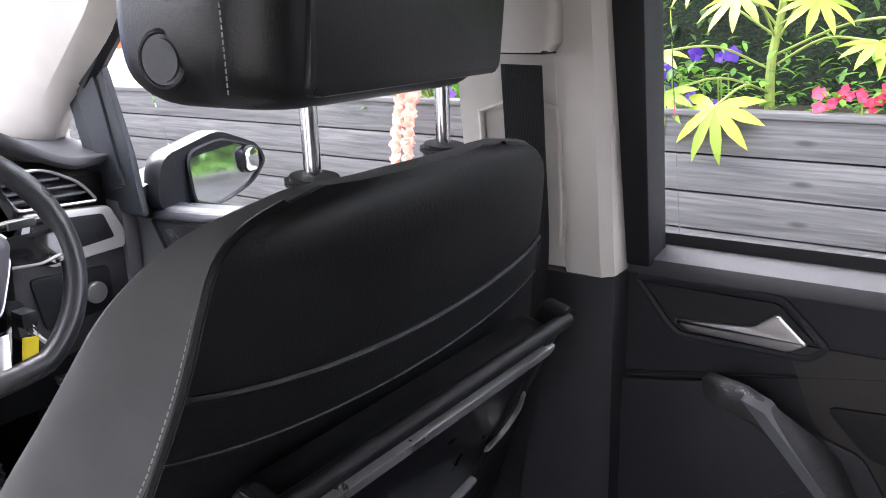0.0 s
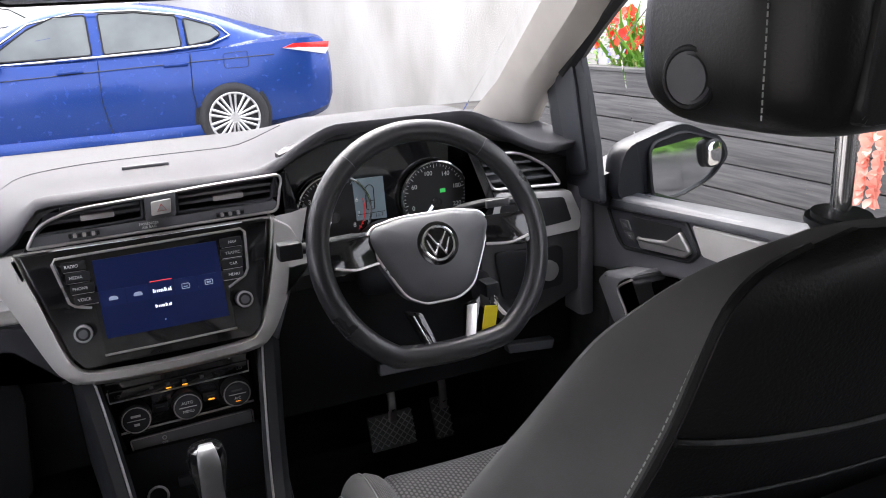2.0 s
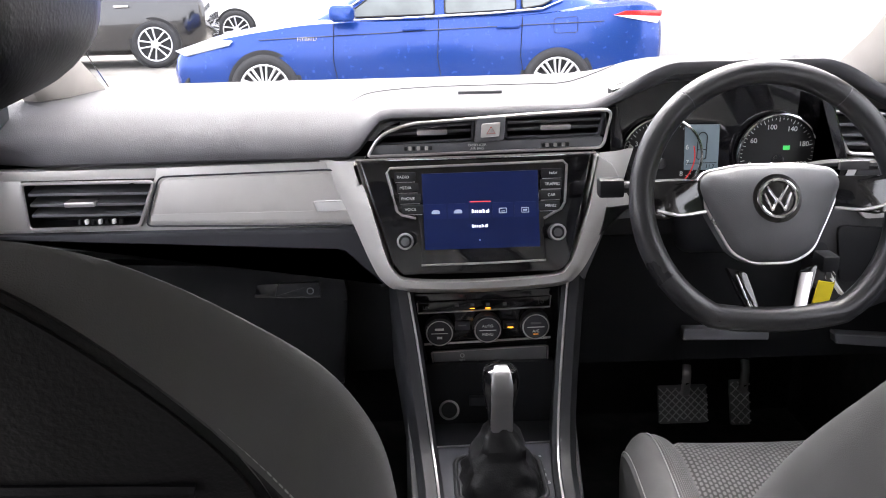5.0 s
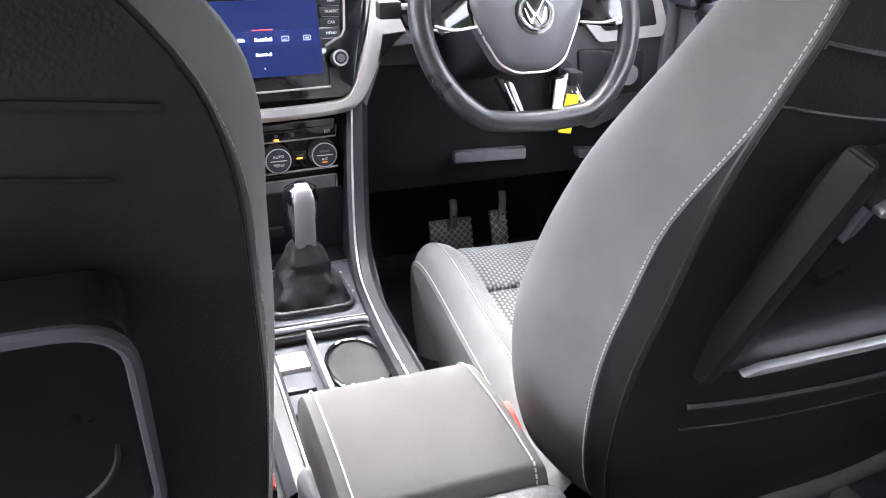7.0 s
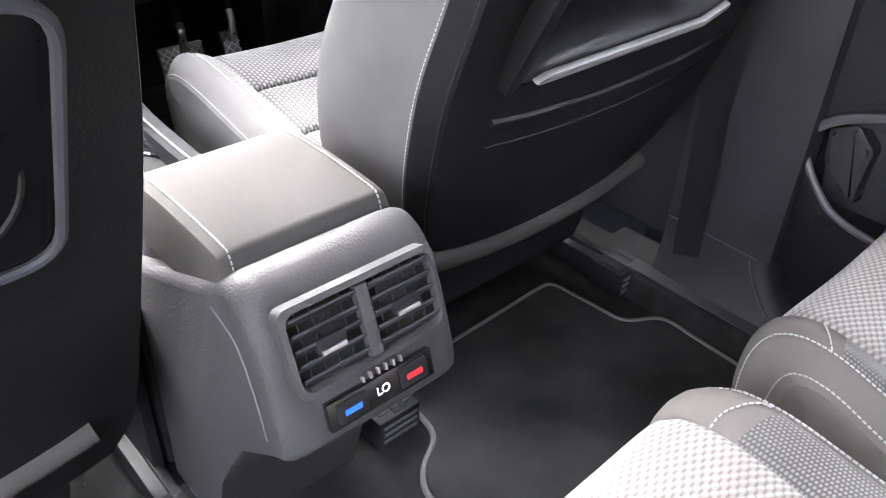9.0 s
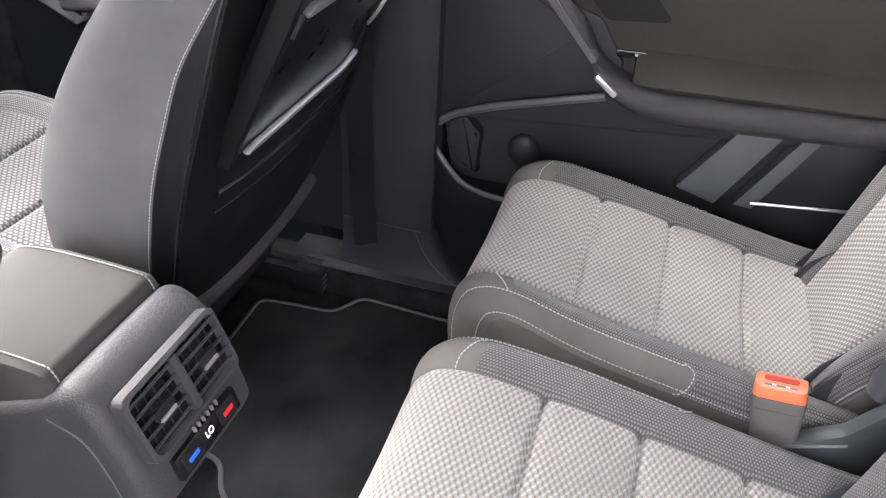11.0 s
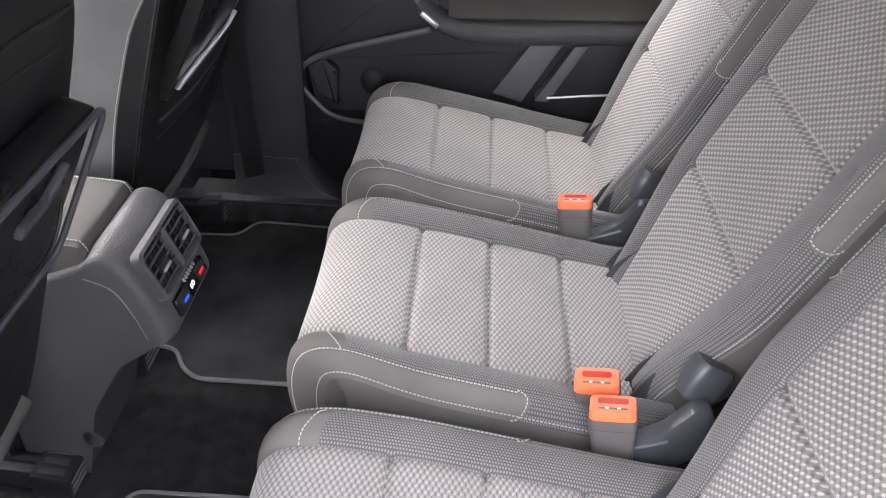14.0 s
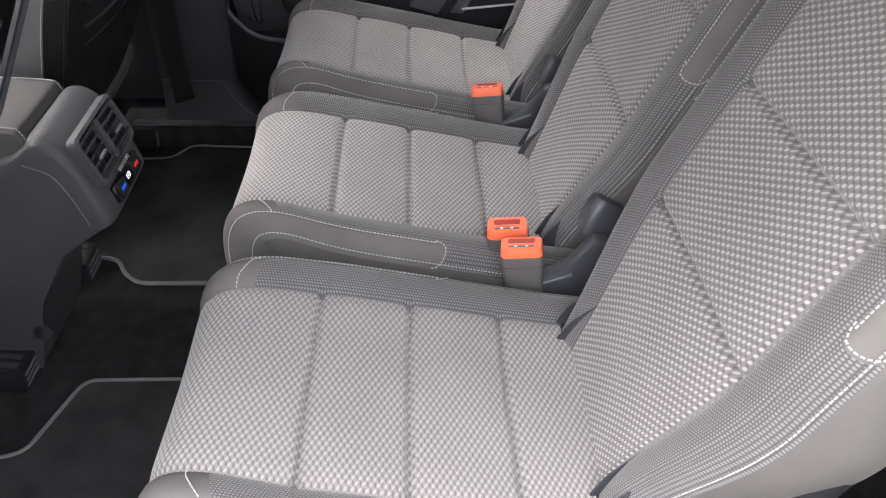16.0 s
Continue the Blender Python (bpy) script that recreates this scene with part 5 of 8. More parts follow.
part("stalk_mark", box(0.115, 0.155, -0.072, -0.066, 0.072, 0.084, 0.001), DIM_INK, col)
part("stalk", tube(smooth_path([(-0.04, -0.03, 0.05), (-0.13, -0.06, 0.055), (-0.185, -0.065, 0.055)], 5), [0.007] * 3 + [0.010] * 8, 10, flat=0.8), DARK, col, "black indicator stalk")
part("stalk_tip", box(-0.212, -0.178, -0.078, -0.054, 0.043, 0.068, 0.004), DARK, col)
key = thing("ignition_key", "key with a yellow tag and white strings in the ignition", "key", at=(0.50, 1.36, 0.93))
part("lock", cyl((0, 0.02, 0.005), (0, -1, 0.2), 0.014, 0.03, 24, 0.002), DARK, key)
part("key_head", box(-0.012, 0.012, -0.035, 0.0, -0.012, 0.012, 0.004), DARK, key, "black key head")
part("key_ring", ring((0, -0.035, -0.018), (1, 0.3, 0), 0.010, 0.0009, 20, 5), CHROME, key)
YELLOW = mk("yellow_tag", (0.75, 0.6, 0.02), 0.5, bump=0)
part("tag", moved(box(-0.012, 0.012, -0.0015, 0.0015, -0.066, 0.0, 0.001), Matrix.Translation((-0.006, -0.038, -0.024)) @ Matrix.Rotation(radians(10), 4, "Y")), YELLOW, key, "yellow plastic tag")
part("tag_string", tube([(0.0, -0.036, -0.02), (0.012, -0.038, -0.035), (0.028, -0.036, -0.05)], 0.0012, 5), WHITE_INK, key)
part("tag_paper", prism([(0.0, -0.037, -0.012), (0.012, -0.037, -0.03), (0.03, -0.035, -0.052), (0.014, -0.037, -0.044), (0.004, -0.037, -0.03)], (0, 0.001, 0)), WHITE_INK, key)

# ---- pedals ----
RIBS = mk("pale_rubber_ribs", (0.55, 0.55, 0.56), 0.4, bump=0)
CHECK = mk("ridged_pedal_rubber", (0.19, 0.19, 0.195), 0.4, bump=0.2)


def pedal(name, label, x0, x1, z0, z1, y):
    p = thing(name, label, "pedal", "pedals", at=((x0 + x1) / 2, y, z0))
    w, h = x1 - x0, z1 - z0
    part("pad", moved(box(-w / 2, w / 2, 0, 0.014, 0, h, 0.004), Matrix.Rotation(radians(-20), 4, "X")), CHECK, p, "ribbed rubber pad")
    bm = bmesh.new()
    n = 5
    for i in range(-n, n + 1):
        for sg in (-1, 1):
            a, b = [], []
            for t in span(0, 1, 24):
                x, z = -w / 2 + t * w, h / 2 + sg * (t - 0.5) * w + i * h / n
                if 0.004 < z < h - 0.004:
                    a.append(Vector((x, -0.001, z)))
            if len(a) > 2:
                join(bm, tube([a[0], a[-1]], 0.0013, 5))
    part("ribs", moved(bm, Matrix.Rotation(radians(-20), 4, "X")), RIBS, p, "pale crossed ribs")
    part("lever", tube(smooth_path([(0.004, 0.02, h * 0.7), (0.006, 0.022, h + 0.02), (0.008, 0.034, h + 0.04)], 5), 0.010, 8, flat=0.6), SATIN, p, "bare metal lever foot")
    part("lever_arm", tube(smooth_path([(0.008, 0.032, h + 0.036), (0.008, 0.08, h + 0.10), (0.008, 0.20, h + 0.17)], 5), 0.009, 8, flat=0.6), DARK, p, "black lever arm")
    return p


pedal("brake_pedal", "wide brake pedal with a crossed rib rubber pad", 0.407, 0.512, 0.424, 0.505, 1.765)
pedal("accelerator_pedal", "narrow upright accelerator pedal with a crossed rib pad", 0.563, 0.605, 0.415, 0.512, 1.765)

# ---- centre console ----
con = thing("centre_console", "charcoal centre console with gear lever, cup holder and rear vents", "console", at=(CX, 0.9, FLOOR))
con_shift = Matrix.Translation((-CX, -0.9, -FLOOR))


def cpart(name, bm, mat, label="", parent=None):
    o = part(name, bm, mat, parent or con, label)
    if parent is None:
        o.matrix_basis = con_shift
    return o


def cgroup(name, label=""):
    o = new(name)
    o.parent = con
    o.matrix_basis = con_shift
    if label:
        o["label"] = label
    return o


cpart("body", box(-0.085, 0.105, 0.80, 1.40, FLOOR, 0.625, 0.01), DARK)
cpart("tunnel_top", prism([(-0.07, 1.10, 0.628), (0.095, 1.10, 0.628), (0.118, 1.33, 0.648), (-0.088, 1.33, 0.648)], (0, 0, 0.006), 0.002), DARKGREY)
for sx in (-1, 1):
    xo = 0.0115
    x_at = lambda k: xo + sx * k
    rail = [(x_at(0.130), 1.385, 0.90), (x_at(0.118), 1.345, 0.83), (x_at(0.106), 1.30, 0.745), (x_at(0.098), 1.255, 0.690), (x_at(0.092), 1.19, 0.668), (x_at(0.086), 1.05, 0.664), (x_at(0.085), 0.92, 0.664), (x_at(0.084), 0.80, 0.664)]
    line = smooth_path(rail, 5)
    bm = bmesh.new()
    prev = None
    for p in line:
        cur = [bm.verts.new(p + Vector(o)) for o in ((-sx * 0.016, 0.004, 0.0), (-sx * 0.006, -0.003, 0.007), (sx * 0.008, -0.003, 0.006), (sx * 0.018, 0.004, -0.006), (sx * 0.018, 0.06, -0.16), (-sx * 0.016, 0.06, -0.16))]
        if prev:
            for i in range(6):
                bm.faces.new((prev[i], cur[i], cur[(i + 1) % 6], prev[(i + 1) % 6]))
        prev = cur
    bm.faces.new(prev)
    bmesh.ops.recalc_face_normals(bm, faces=bm.faces[:])
    cpart("side_rail", bm, DARK, "charcoal console side rail")
    cpart("rail_edge", tube([p + Vector((-sx * 0.009, -0.003, 0.0075)) for p in line], 0.0018, 6), SATIN, "thin bright rail edge")
    cpart("side_cover", prism([(x_at(0.112), 1.42, 0.88), (x_at(0.112), 1.32, 0.70), (x_at(0.105), 1.20, 0.64), (x_at(0.100), 0.80, 0.64), (x_at(0.100), 0.80, FLOOR), (x_at(0.125), 1.45, FLOOR)], (sx * 0.014, 0, 0), 0.004), DARK)
# tray with socket in front of the lever
tr = cgroup("front_tray", "black open tray with a power socket")
part("back", box(-0.09, 0.115, 1.395, 1.41, 0.64, 0.76), DARK, tr)
part("ledge", box(-0.088, 0.112, 1.33, 1.40, 0.645, 0.655, 0.003), DARK, tr)
part("socket_ring", ring((-0.05, 1.385, 0.685), (0, -1, 0.25), 0.0135, 0.0028, 28, 8), SATIN, tr, "satin socket ring")
part("socket", cyl((-0.05, 1.39, 0.685), (0, -1, 0.25), 0.0125, 0.02, 24), DARK, tr)
part("usb_port", box(-0.018, 0.012, 1.385, 1.395, 0.69, 0.705, 0.002), DARKGREY, tr)
# gear lever
gp = cgroup("gear_plate", "grey gear selector plate with shift letters")
part("plate", prism([(-0.064, 1.155, 0.652), (0.092, 1.150, 0.652), (0.106, 1.31, 0.662), (-0.072, 1.305, 0.662)], (0, 0, 0.004), 0.002), DARKGREY, gp)
part("plate_rim", tube([(-0.066, 1.153, 0.657), (0.094, 1.148, 0.657), (0.108, 1.312, 0.667), (-0.074, 1.307, 0.667)], 0.0015, 6, closed=True), SATIN, gp)
for tx, yy in (("P", 1.272), ("R", 1.245), ("N", 1.230), ("D/S", 1.213)):
    words(tx, 0.009, Matrix.Translation((0.078, yy, 0.6685 - (1.31 - yy) * 0.06)), WHITE_INK, gp)
gl = cgroup("gear_lever", "black leather gear lever with a satin metal band")
bm = loft([[(0.015 + x * w + dx, 1.226 + y * h + dy, z) for x, y in rrect(2, 2, 0.5, 3)] for w, h, dx, dy, z in ((0.055, 0.052, 0, 0, 0.660), (0.053, 0.050, 0, 0, 0.668), (0.044, 0.040, 0.004, -0.002, 0.690), (0.037, 0.034, -0.003, 0.003, 0.705), (0.032, 0.028, 0.003, 0.0, 0.722), (0.024, 0.022, 0.0, 0.002, 0.738), (0.017, 0.016, 0.0, 0.002, 0.748))])
bmesh.ops.subdivide_edges(bm, edges=bm.edges[:], cuts=2, use_grid_fill=True)
for v in bm.verts:
    q = noise.noise(v.co * 45) * 0.006 + noise.noise(v.co * 90) * 0.003
    v.co += (v.co - Vector((0.015, 1.226, v.co.z))).normalized() * q
part("gaiter", bm, LEATHER, gl, "creased black leather gaiter")
part("gaiter_frame", tube([(0.015 + x, 1.226 + y, 0.664) for x, y in rrect(0.122, 0.114, 0.02)], 0.004, 8, closed=True), DARK, gl)
bm = loft([[(0.017 + x * w, 1.232 + y * h + dy, z) for x, y in rrect(2, 2, 0.95, 4)] for w, h, dy, z in ((0.015, 0.013, 0, 0.742), (0.0165, 0.0145, 0, 0.752), (0.0205, 0.018, 0.001, 0.775), (0.0255, 0.023, 0.003, 0.800), (0.0262, 0.024, 0.004, 0.815), (0.0225, 0.020, 0.004, 0.828), (0.012, 0.012, 0.004, 0.834))])
part("knob", bm, GLOSS, gl, "glossy black shift knob")
bm = loft([[(0.017 + x * w, 1.230 + y * 0.004 + dy, z) for x, y in rrect(2, 2, 0.5, 2)] for w, dy, z in ((0.0150, -0.013, 0.742), (0.0150, -0.0148, 0.760), (0.0140, -0.0182, 0.785), (0.0145, -0.0228, 0.803), (0.0145, -0.0212, 0.817), (0.0125, -0.015, 0.829), (0.009, -0.004, 0.8365))])
part("knob_band", bm, mk("brushed_knob_metal", (0.24, 0.24, 0.25), 0.38, metal=0.9, var=0.1, bump=0.05), gl, "satin metal band")
# cup holder and parking brake
ch = cgroup("cup_holder", "black oval cup holder")
part("deck", box(-0.066, 0.092, 0.81, 1.148, 0.626, 0.634, 0.002), DARKGREY, ch)
oval = [(0.048 + 0.042 * math.cos(a), 1.048 + 0.066 * math.sin(a)) for a in span(0, 2 * math.pi, 40)[:-1]]
# flat near-black disc paints the shaded depth of the cup hollow
part("well", prism([(x, y, 0.6365) for x, y in oval], (0, 0, 0.001)), mk("well_shade", (0.004, 0.004, 0.004), 0.8, bump=0), ch)
part("well_rim", tube([(x, y, 0.639) for x, y in oval], 0.0035, 8, closed=True), GLOSS, ch)
part("frame", tube([(x + 0.012, y + 1.02, 0.657) for x, y in rrect(0.16, 0.235, 0.02)], 0.0045, 8, closed=True), MIDGREY, ch)
part("inner_wall", tube([(x + 0.012, y + 1.02, 0.645) for x, y in rrect(0.155, 0.23, 0.02)], 0.008, 8, closed=True), DARK, ch)
part("divider", box(-0.006, 0.001, 0.92, 1.132, 0.634, 0.657, 0.002), MIDGREY, ch)
for a in (0.9, 2.2):
    part("tab", moved(box(-0.006, 0.006, -0.002, 0.002, -0.012, 0.002, 0.001), Matrix.Translation((0.048 + 0.036 * math.cos(-a), 1.048 + 0.056 * math.sin(-a), 0.638)) @ Matrix.Rotation(-a, 4, "Z")), SATIN, ch)
pb = cgroup("parking_brake_switch", "satin parking brake switch with an amber lamp")
part("switch", box(-0.058, -0.016, 1.045, 1.085, 0.636, 0.654, 0.004), SATIN, pb)
part("lamp", box(-0.046, -0.028, 1.071, 1.075, 0.654, 0.6548), AMBER, pb)
part("key", box(-0.056, -0.018, 1.0, 1.040, 0.636, 0.650, 0.003), DARKGREY, pb)
part("key", box(-0.056, -0.018, 0.955, 0.996, 0.636, 0.648, 0.003), DARKGREY, pb)
# armrest
ar = cgroup("armrest", "grey cloth padded armrest lid")
prof = [(0.618, 0.735), (0.612, 0.765), (0.618, 0.790), (0.635, 0.798), (0.72, 0.802), (0.775, 0.797), (0.800, 0.780), (0.808, 0.755), (0.800, 0.735)]
rings = []
for x, k in ((-0.073, 0.90), (-0.071, 0.96), (-0.064, 0.99), (-0.054, 1.0), (0.080, 1.0), (0.090, 0.99), (0.097, 0.96), (0.099, 0.90)):
    rings.append([Vector((x, 0.71 + (a - 0.71) * (0.97 + 0.03 * k if k < 1 else 1), 0.735 + (b - 0.735) * k)) for a, b in [tuple(p[1:]) for p in smooth_path([(0, *q) for q in prof], 4)]])
part("lid", loft(rings), ARMPAD, ar, "grey cloth padded lid")
for x in (-0.062, 0.088):
    stitches([Vector((x, 0.71 + (a - 0.71) * 1.004, b + 0.0012)) for a, b in [tuple(p[1:]) for p in smooth_path([(0, *q) for q in prof[1:-1]], 4)]], parent=ar)
part("box", box(-0.066, 0.092, 0.63, 0.80, 0.60, 0.738, 0.006), DARK, ar)
# rear housing with vents
SLAT = mk("matt_black_slat", (0.022, 0.022, 0.024), 0.5, bump=0, spec=0.5)
rh = cgroup("rear_housing", "charcoal rear housing with air vents and seat heat keys")
prof = [(0.625, 0.772), (0.606, 0.787), (0.585, 0.788), (0.563, 0.772), (0.545, 0.74), (0.530, 0.70), (0.518, 0.660), (0.520, 0.648), (0.535, 0.640), (0.60, 0.592), (0.66, 0.50), (0.70, FLOOR), (0.80, FLOOR), (0.80, 0.70)]
PR = [tuple(p[1:]) for p in smooth_path([(0, *q) for q in prof[:8]], 5)] + prof[8:]
rings = []
for x, ins in ((-0.082, 0.026), (-0.0805, 0.017), (-0.076, 0.009), (-0.068, 0.003), (-0.055, 0.0), (0.080, 0.0), (0.093, 0.003), (0.101, 0.009), (0.1055, 0.017), (0.107, 0.026)):
    c = Vector((0, 0.66, 0.62))
    rings.append([Vector((x, p[0] + (c.y - p[0]) * ins * 4, p[1] + (c.z - p[1]) * ins * (4 if p[1] > 0.5 else 0))) for p in PR])
part("shell", loft(rings), SHELL, rh, "charcoal grained shell")
for xs_, sg_ in ((-0.0825, -1), (0.1075, 1)):
    part("side_seam", tube(smooth_path([(xs_, 0.62, 0.752), (xs_, 0.585, 0.735), (xs_, 0.565, 0.695), (xs_, 0.552, 0.652)], 6), 0.001, 5), MIDGREY, rh)
part("side_cap", cyl((-0.0805, 0.675, 0.44), (-1, 0, 0), 0.016, 0.003, 24), DARKGREY, rh)
nrm = Vector((0, -0.9, 0.36)).normalized()
upv = Vector((0, 0.36, 0.9)).normalized()
vc = Vector((0.0115, 0.546, 0.739)) + nrm * 0.008
M = Matrix.Translation(vc) @ Matrix(((1, 0, 0, 0), (0, upv.y, nrm.y, 0), (0, upv.z, nrm.z, 0), (0, 0, 0, 1)))
part("vent_frame", moved(loft([[(x, y, z) for x, y in rrect(w, h, 0.01)] for w, h, z in ((0.156, 0.078, -0.01), (0.156, 0.078, 0.004), (0.146, 0.068, 0.006), (0.142, 0.064, 0.001), (0.142, 0.064, -0.004))], caps=False), M), SHELL, rh)
part("vent_back", moved(box(-0.071, 0.071, -0.032, 0.032, -0.006, -0.0035), M), mk("vent_dark", (0.003, 0.003, 0.003), 0.9, bump=0), rh)
part("divider", moved(box(-0.006, 0.006, -0.032, 0.032, -0.004, 0.006, 0.002), M), SHELL, rh)
for sx in (-1, 1):
    for i in range(5):
        y = -0.0255 + i * 0.0128
        part("slat", moved(box(-0.0315, 0.0315, -0.0045, 0.0045, -0.0011, 0.0011, 0.0005), M @ Matrix.Translation((sx * 0.0385, y, 0.0015)) @ Matrix.Rotation(radians(48), 4, "X")), SLAT, rh)
        part("slat_edge", moved(box(-0.0315, 0.0315, -0.0012, 0.0012, -0.0006, 0.0006), M @ Matrix.Translation((sx * 0.0385, y + 0.0030, 0.0050))), DARKGREY, rh)
    for i in range(4):
        x = sx * 0.0385 - 0.021 + i * 0.014
        part("fin", moved(box(x - 0.0006, x + 0.0006, -0.030, 0.030, -0.005, -0.0015), M), SLAT, rh)
    part("slider", moved(box(sx * 0.0385 - 0.014, sx * 0.0385 + 0.014, -0.007, 0.005, 0.001, 0.007, 0.0015), M), DARK, rh)
    part("slider_tip", moved(box(sx * 0.0385 - 0.012, sx * 0.0385 + 0.012, -0.0085, -0.0045, 0.004, 0.009, 0.001), M), SATIN, rh, "bright slider tip")
for i in range(6):
    part("thumb_ridge", moved(box(-0.021 + i * 0.008, -0.0185 + i * 0.008, -0.0485, -0.0425, 0.001, 0.005, 0.0008), M), SATIN, rh)
KC = Vector((0.0115, 0.5195, 0.678))
n2, u2 = Vector((0, -0.955, 0.29)).normalized(), Vector((0, 0.29, 0.955)).normalized()
K = Matrix.Translation(KC) @ Matrix(((1, 0, 0, 0), (0, u2.y, n2.y, 0), (0, u2.z, n2.z, 0), (0, 0, 0, 1)))
part("key_panel", moved(box(-0.056, 0.056, -0.0135, 0.0135, -0.004, 0.0035, 0.002), K), GLOSS, rh)
for sx, col_, nm in ((-1, (0.01, 0.07, 0.55), "blue"), (1, (0.55, 0.01, 0.015), "red")):
    part("key", moved(box(sx * 0.033 - 0.015, sx * 0.033 + 0.015, -0.0095, 0.0095, 0.002, 0.006, 0.0015), K), DARK, rh)
    part("key_lamp", moved(box(sx * 0.033 - 0.0085, sx * 0.033 + 0.0085, -0.0028, 0.0022, 0.0058, 0.0066, 0.0003), K), glow(nm + "_lamp", col_, 0.16), rh, "lit %s key lamp" % nm)
words("LO", 0.011, K @ Matrix.Translation((0, 0, 0.0037)), SC_WHITE, rh)

# ---- right-hand doors and pillars ----
SLATE = mk("dark_slate_plastic", (0.027, 0.030, 0.037), 0.5, var=0.06, bump=0.3, grain=700)
TRIMTOP = mk("grey_sill_trim", (0.055, 0.055, 0.06), 0.75, var=0.06, bump=0.3, grain=600, spec=0.3)
d1 = thing("door_1", "charcoal rear car door trim with grab handle and map pocket", "car door", kind="structure", at=(0.76, 0.1, 0.4))
d1_shift = Matrix.Translation((-0.76, -0.1, -0.4))


def d1part(name, bm, mat, label="", parent=None):
    o = part(name, bm, mat, parent or d1, label)
    if parent is None:
        o.matrix_basis = d1_shift
    return o


d1part("upper_panel", yz(rounded_poly([(0.513, 1.082), (-0.40, 1.105), (-0.40, 0.80), (0.505, 0.72)], 0.012), 0.752, 0.03, 0.006), DOORTRIM, "charcoal upper panel")
d1part("sill_cap", prism([(0.745, 0.514, 1.076), (0.752, 0.514, 1.092), (0.80, 0.514, 1.100), (0.80, 0.514, 1.076)], (0, -0.962, 0.012), 0.003), TRIMTOP, "grey window sill cap")
d1part("window_rubber", prism([(0.792, 0.502, 1.098), (0.792, 0.502, 1.112), (0.806, 0.502, 1.112), (0.806, 0.502, 1.098)], (0, -0.95, 0.012)), RUBBER)
d1part("crease", tube([(0.7505, 0.498, 0.957), (0.7505, 0.24, 1.012), (0.7505, -0.35, 1.03)], 0.0022, 6), DARK)
d1part("mid_panel", yz(rounded_poly([(0.503, 0.950), (0.40, 0.972), (0.25, 0.93), (0.205, 0.86), (0.235, 0.812), (0.40, 0.766), (0.505, 0.714)], 0.01), 0.744, 0.02, 0.005), DOORTRIM)
# map pocket: recess and raised lip
d1part("pocket_back", yz([(0.50, 0.72), (0.40, 0.765), (0.23, 0.81), (-0.30, 0.80), (-0.30, 0.42), (0.45, 0.42)], 0.776, 0.01), DOORTRIM)
up = smooth_path([(0.742, 0.508, 0.705), (0.738, 0.47, 0.735), (0.735, 0.40, 0.762), (0.735, 0.31, 0.787), (0.735, 0.225, 0.810)], 6)
d1part("pocket_lip", tube(up, 0.007, 8), MIDGREY, "pale raised pocket lip")
low = smooth_path([(0.742, 0.508, 0.705), (0.738, 0.504, 0.672), (0.732, 0.475, 0.635), (0.726, 0.435, 0.607), (0.722, 0.36, 0.597), (0.722, 0.20, 0.600), (0.722, 0.0, 0.606)], 6)
d1part("pocket_lip", tube(low, 0.0055, 8), MIDGREY)
bm = bmesh.new()
prev = None
for p in low:
    cur = [bm.verts.new(p), bm.verts.new((p.x - 0.004, p.y - 0.004, p.z - 0.05)), bm.verts.new((p.x + 0.004, min(p.y, 0.50), 0.47)), bm.verts.new((p.x + 0.014, min(p.y, 0.455), 0.425))]
    if prev:
        for i in range(3):
            bm.faces.new((prev[i], cur[i], cur[i + 1], prev[i + 1]))
    prev = cur
bmesh.ops.solidify(bm, geom=bm.faces[:], thickness=-0.01)
d1part("pocket_front", bm, DOORTRIM, "charcoal pocket front")
d1part("pocket_floor", box(0.725, 0.78, 0.0, 0.46, 0.585, 0.598), DARK)
bm = bmesh.new()
bmesh.ops.create_uvsphere(bm, u_segments=24, v_segments=14, radius=0.026)
d1part("speaker_bump", moved(bm, Matrix.Translation((0.774, 0.352, 0.672)) @ Matrix.Diagonal((0.5, 1.1, 1.2, 1))), DOORTRIM)
d1part("pocket_wall", yz(rounded_poly([(0.49, 0.71), (0.455, 0.73), (0.425, 0.70), (0.43, 0.62), (0.455, 0.63), (0.485, 0.665)], 0.008), 0.750, 0.03, 0.008), DOORTRIM)
for rib in ([(0.012, 0.790), (-0.053, 0.788), (0.025, 0.653), (0.090, 0.672)], [(-0.077, 0.785), (-0.107, 0.788), (-0.034, 0.656), (-0.003, 0.658)]):
    d1part("diagonal_rib", prism([(0.741, y, z) for y, z in rib], (0.035, 0, 0), 0.004), MIDGREY)
d1part("rear_lid", yz(rounded_poly([(-0.03, 0.672), (-0.10, 0.79), (-0.34, 0.80), (-0.34, 0.69)], 0.012), 0.742, 0.03, 0.006), DOORTRIM)
d1part("bright_line", tube([(0.740, -0.03, 0.668), (0.740, -0.20, 0.686)], 0.003, 6), SATIN)
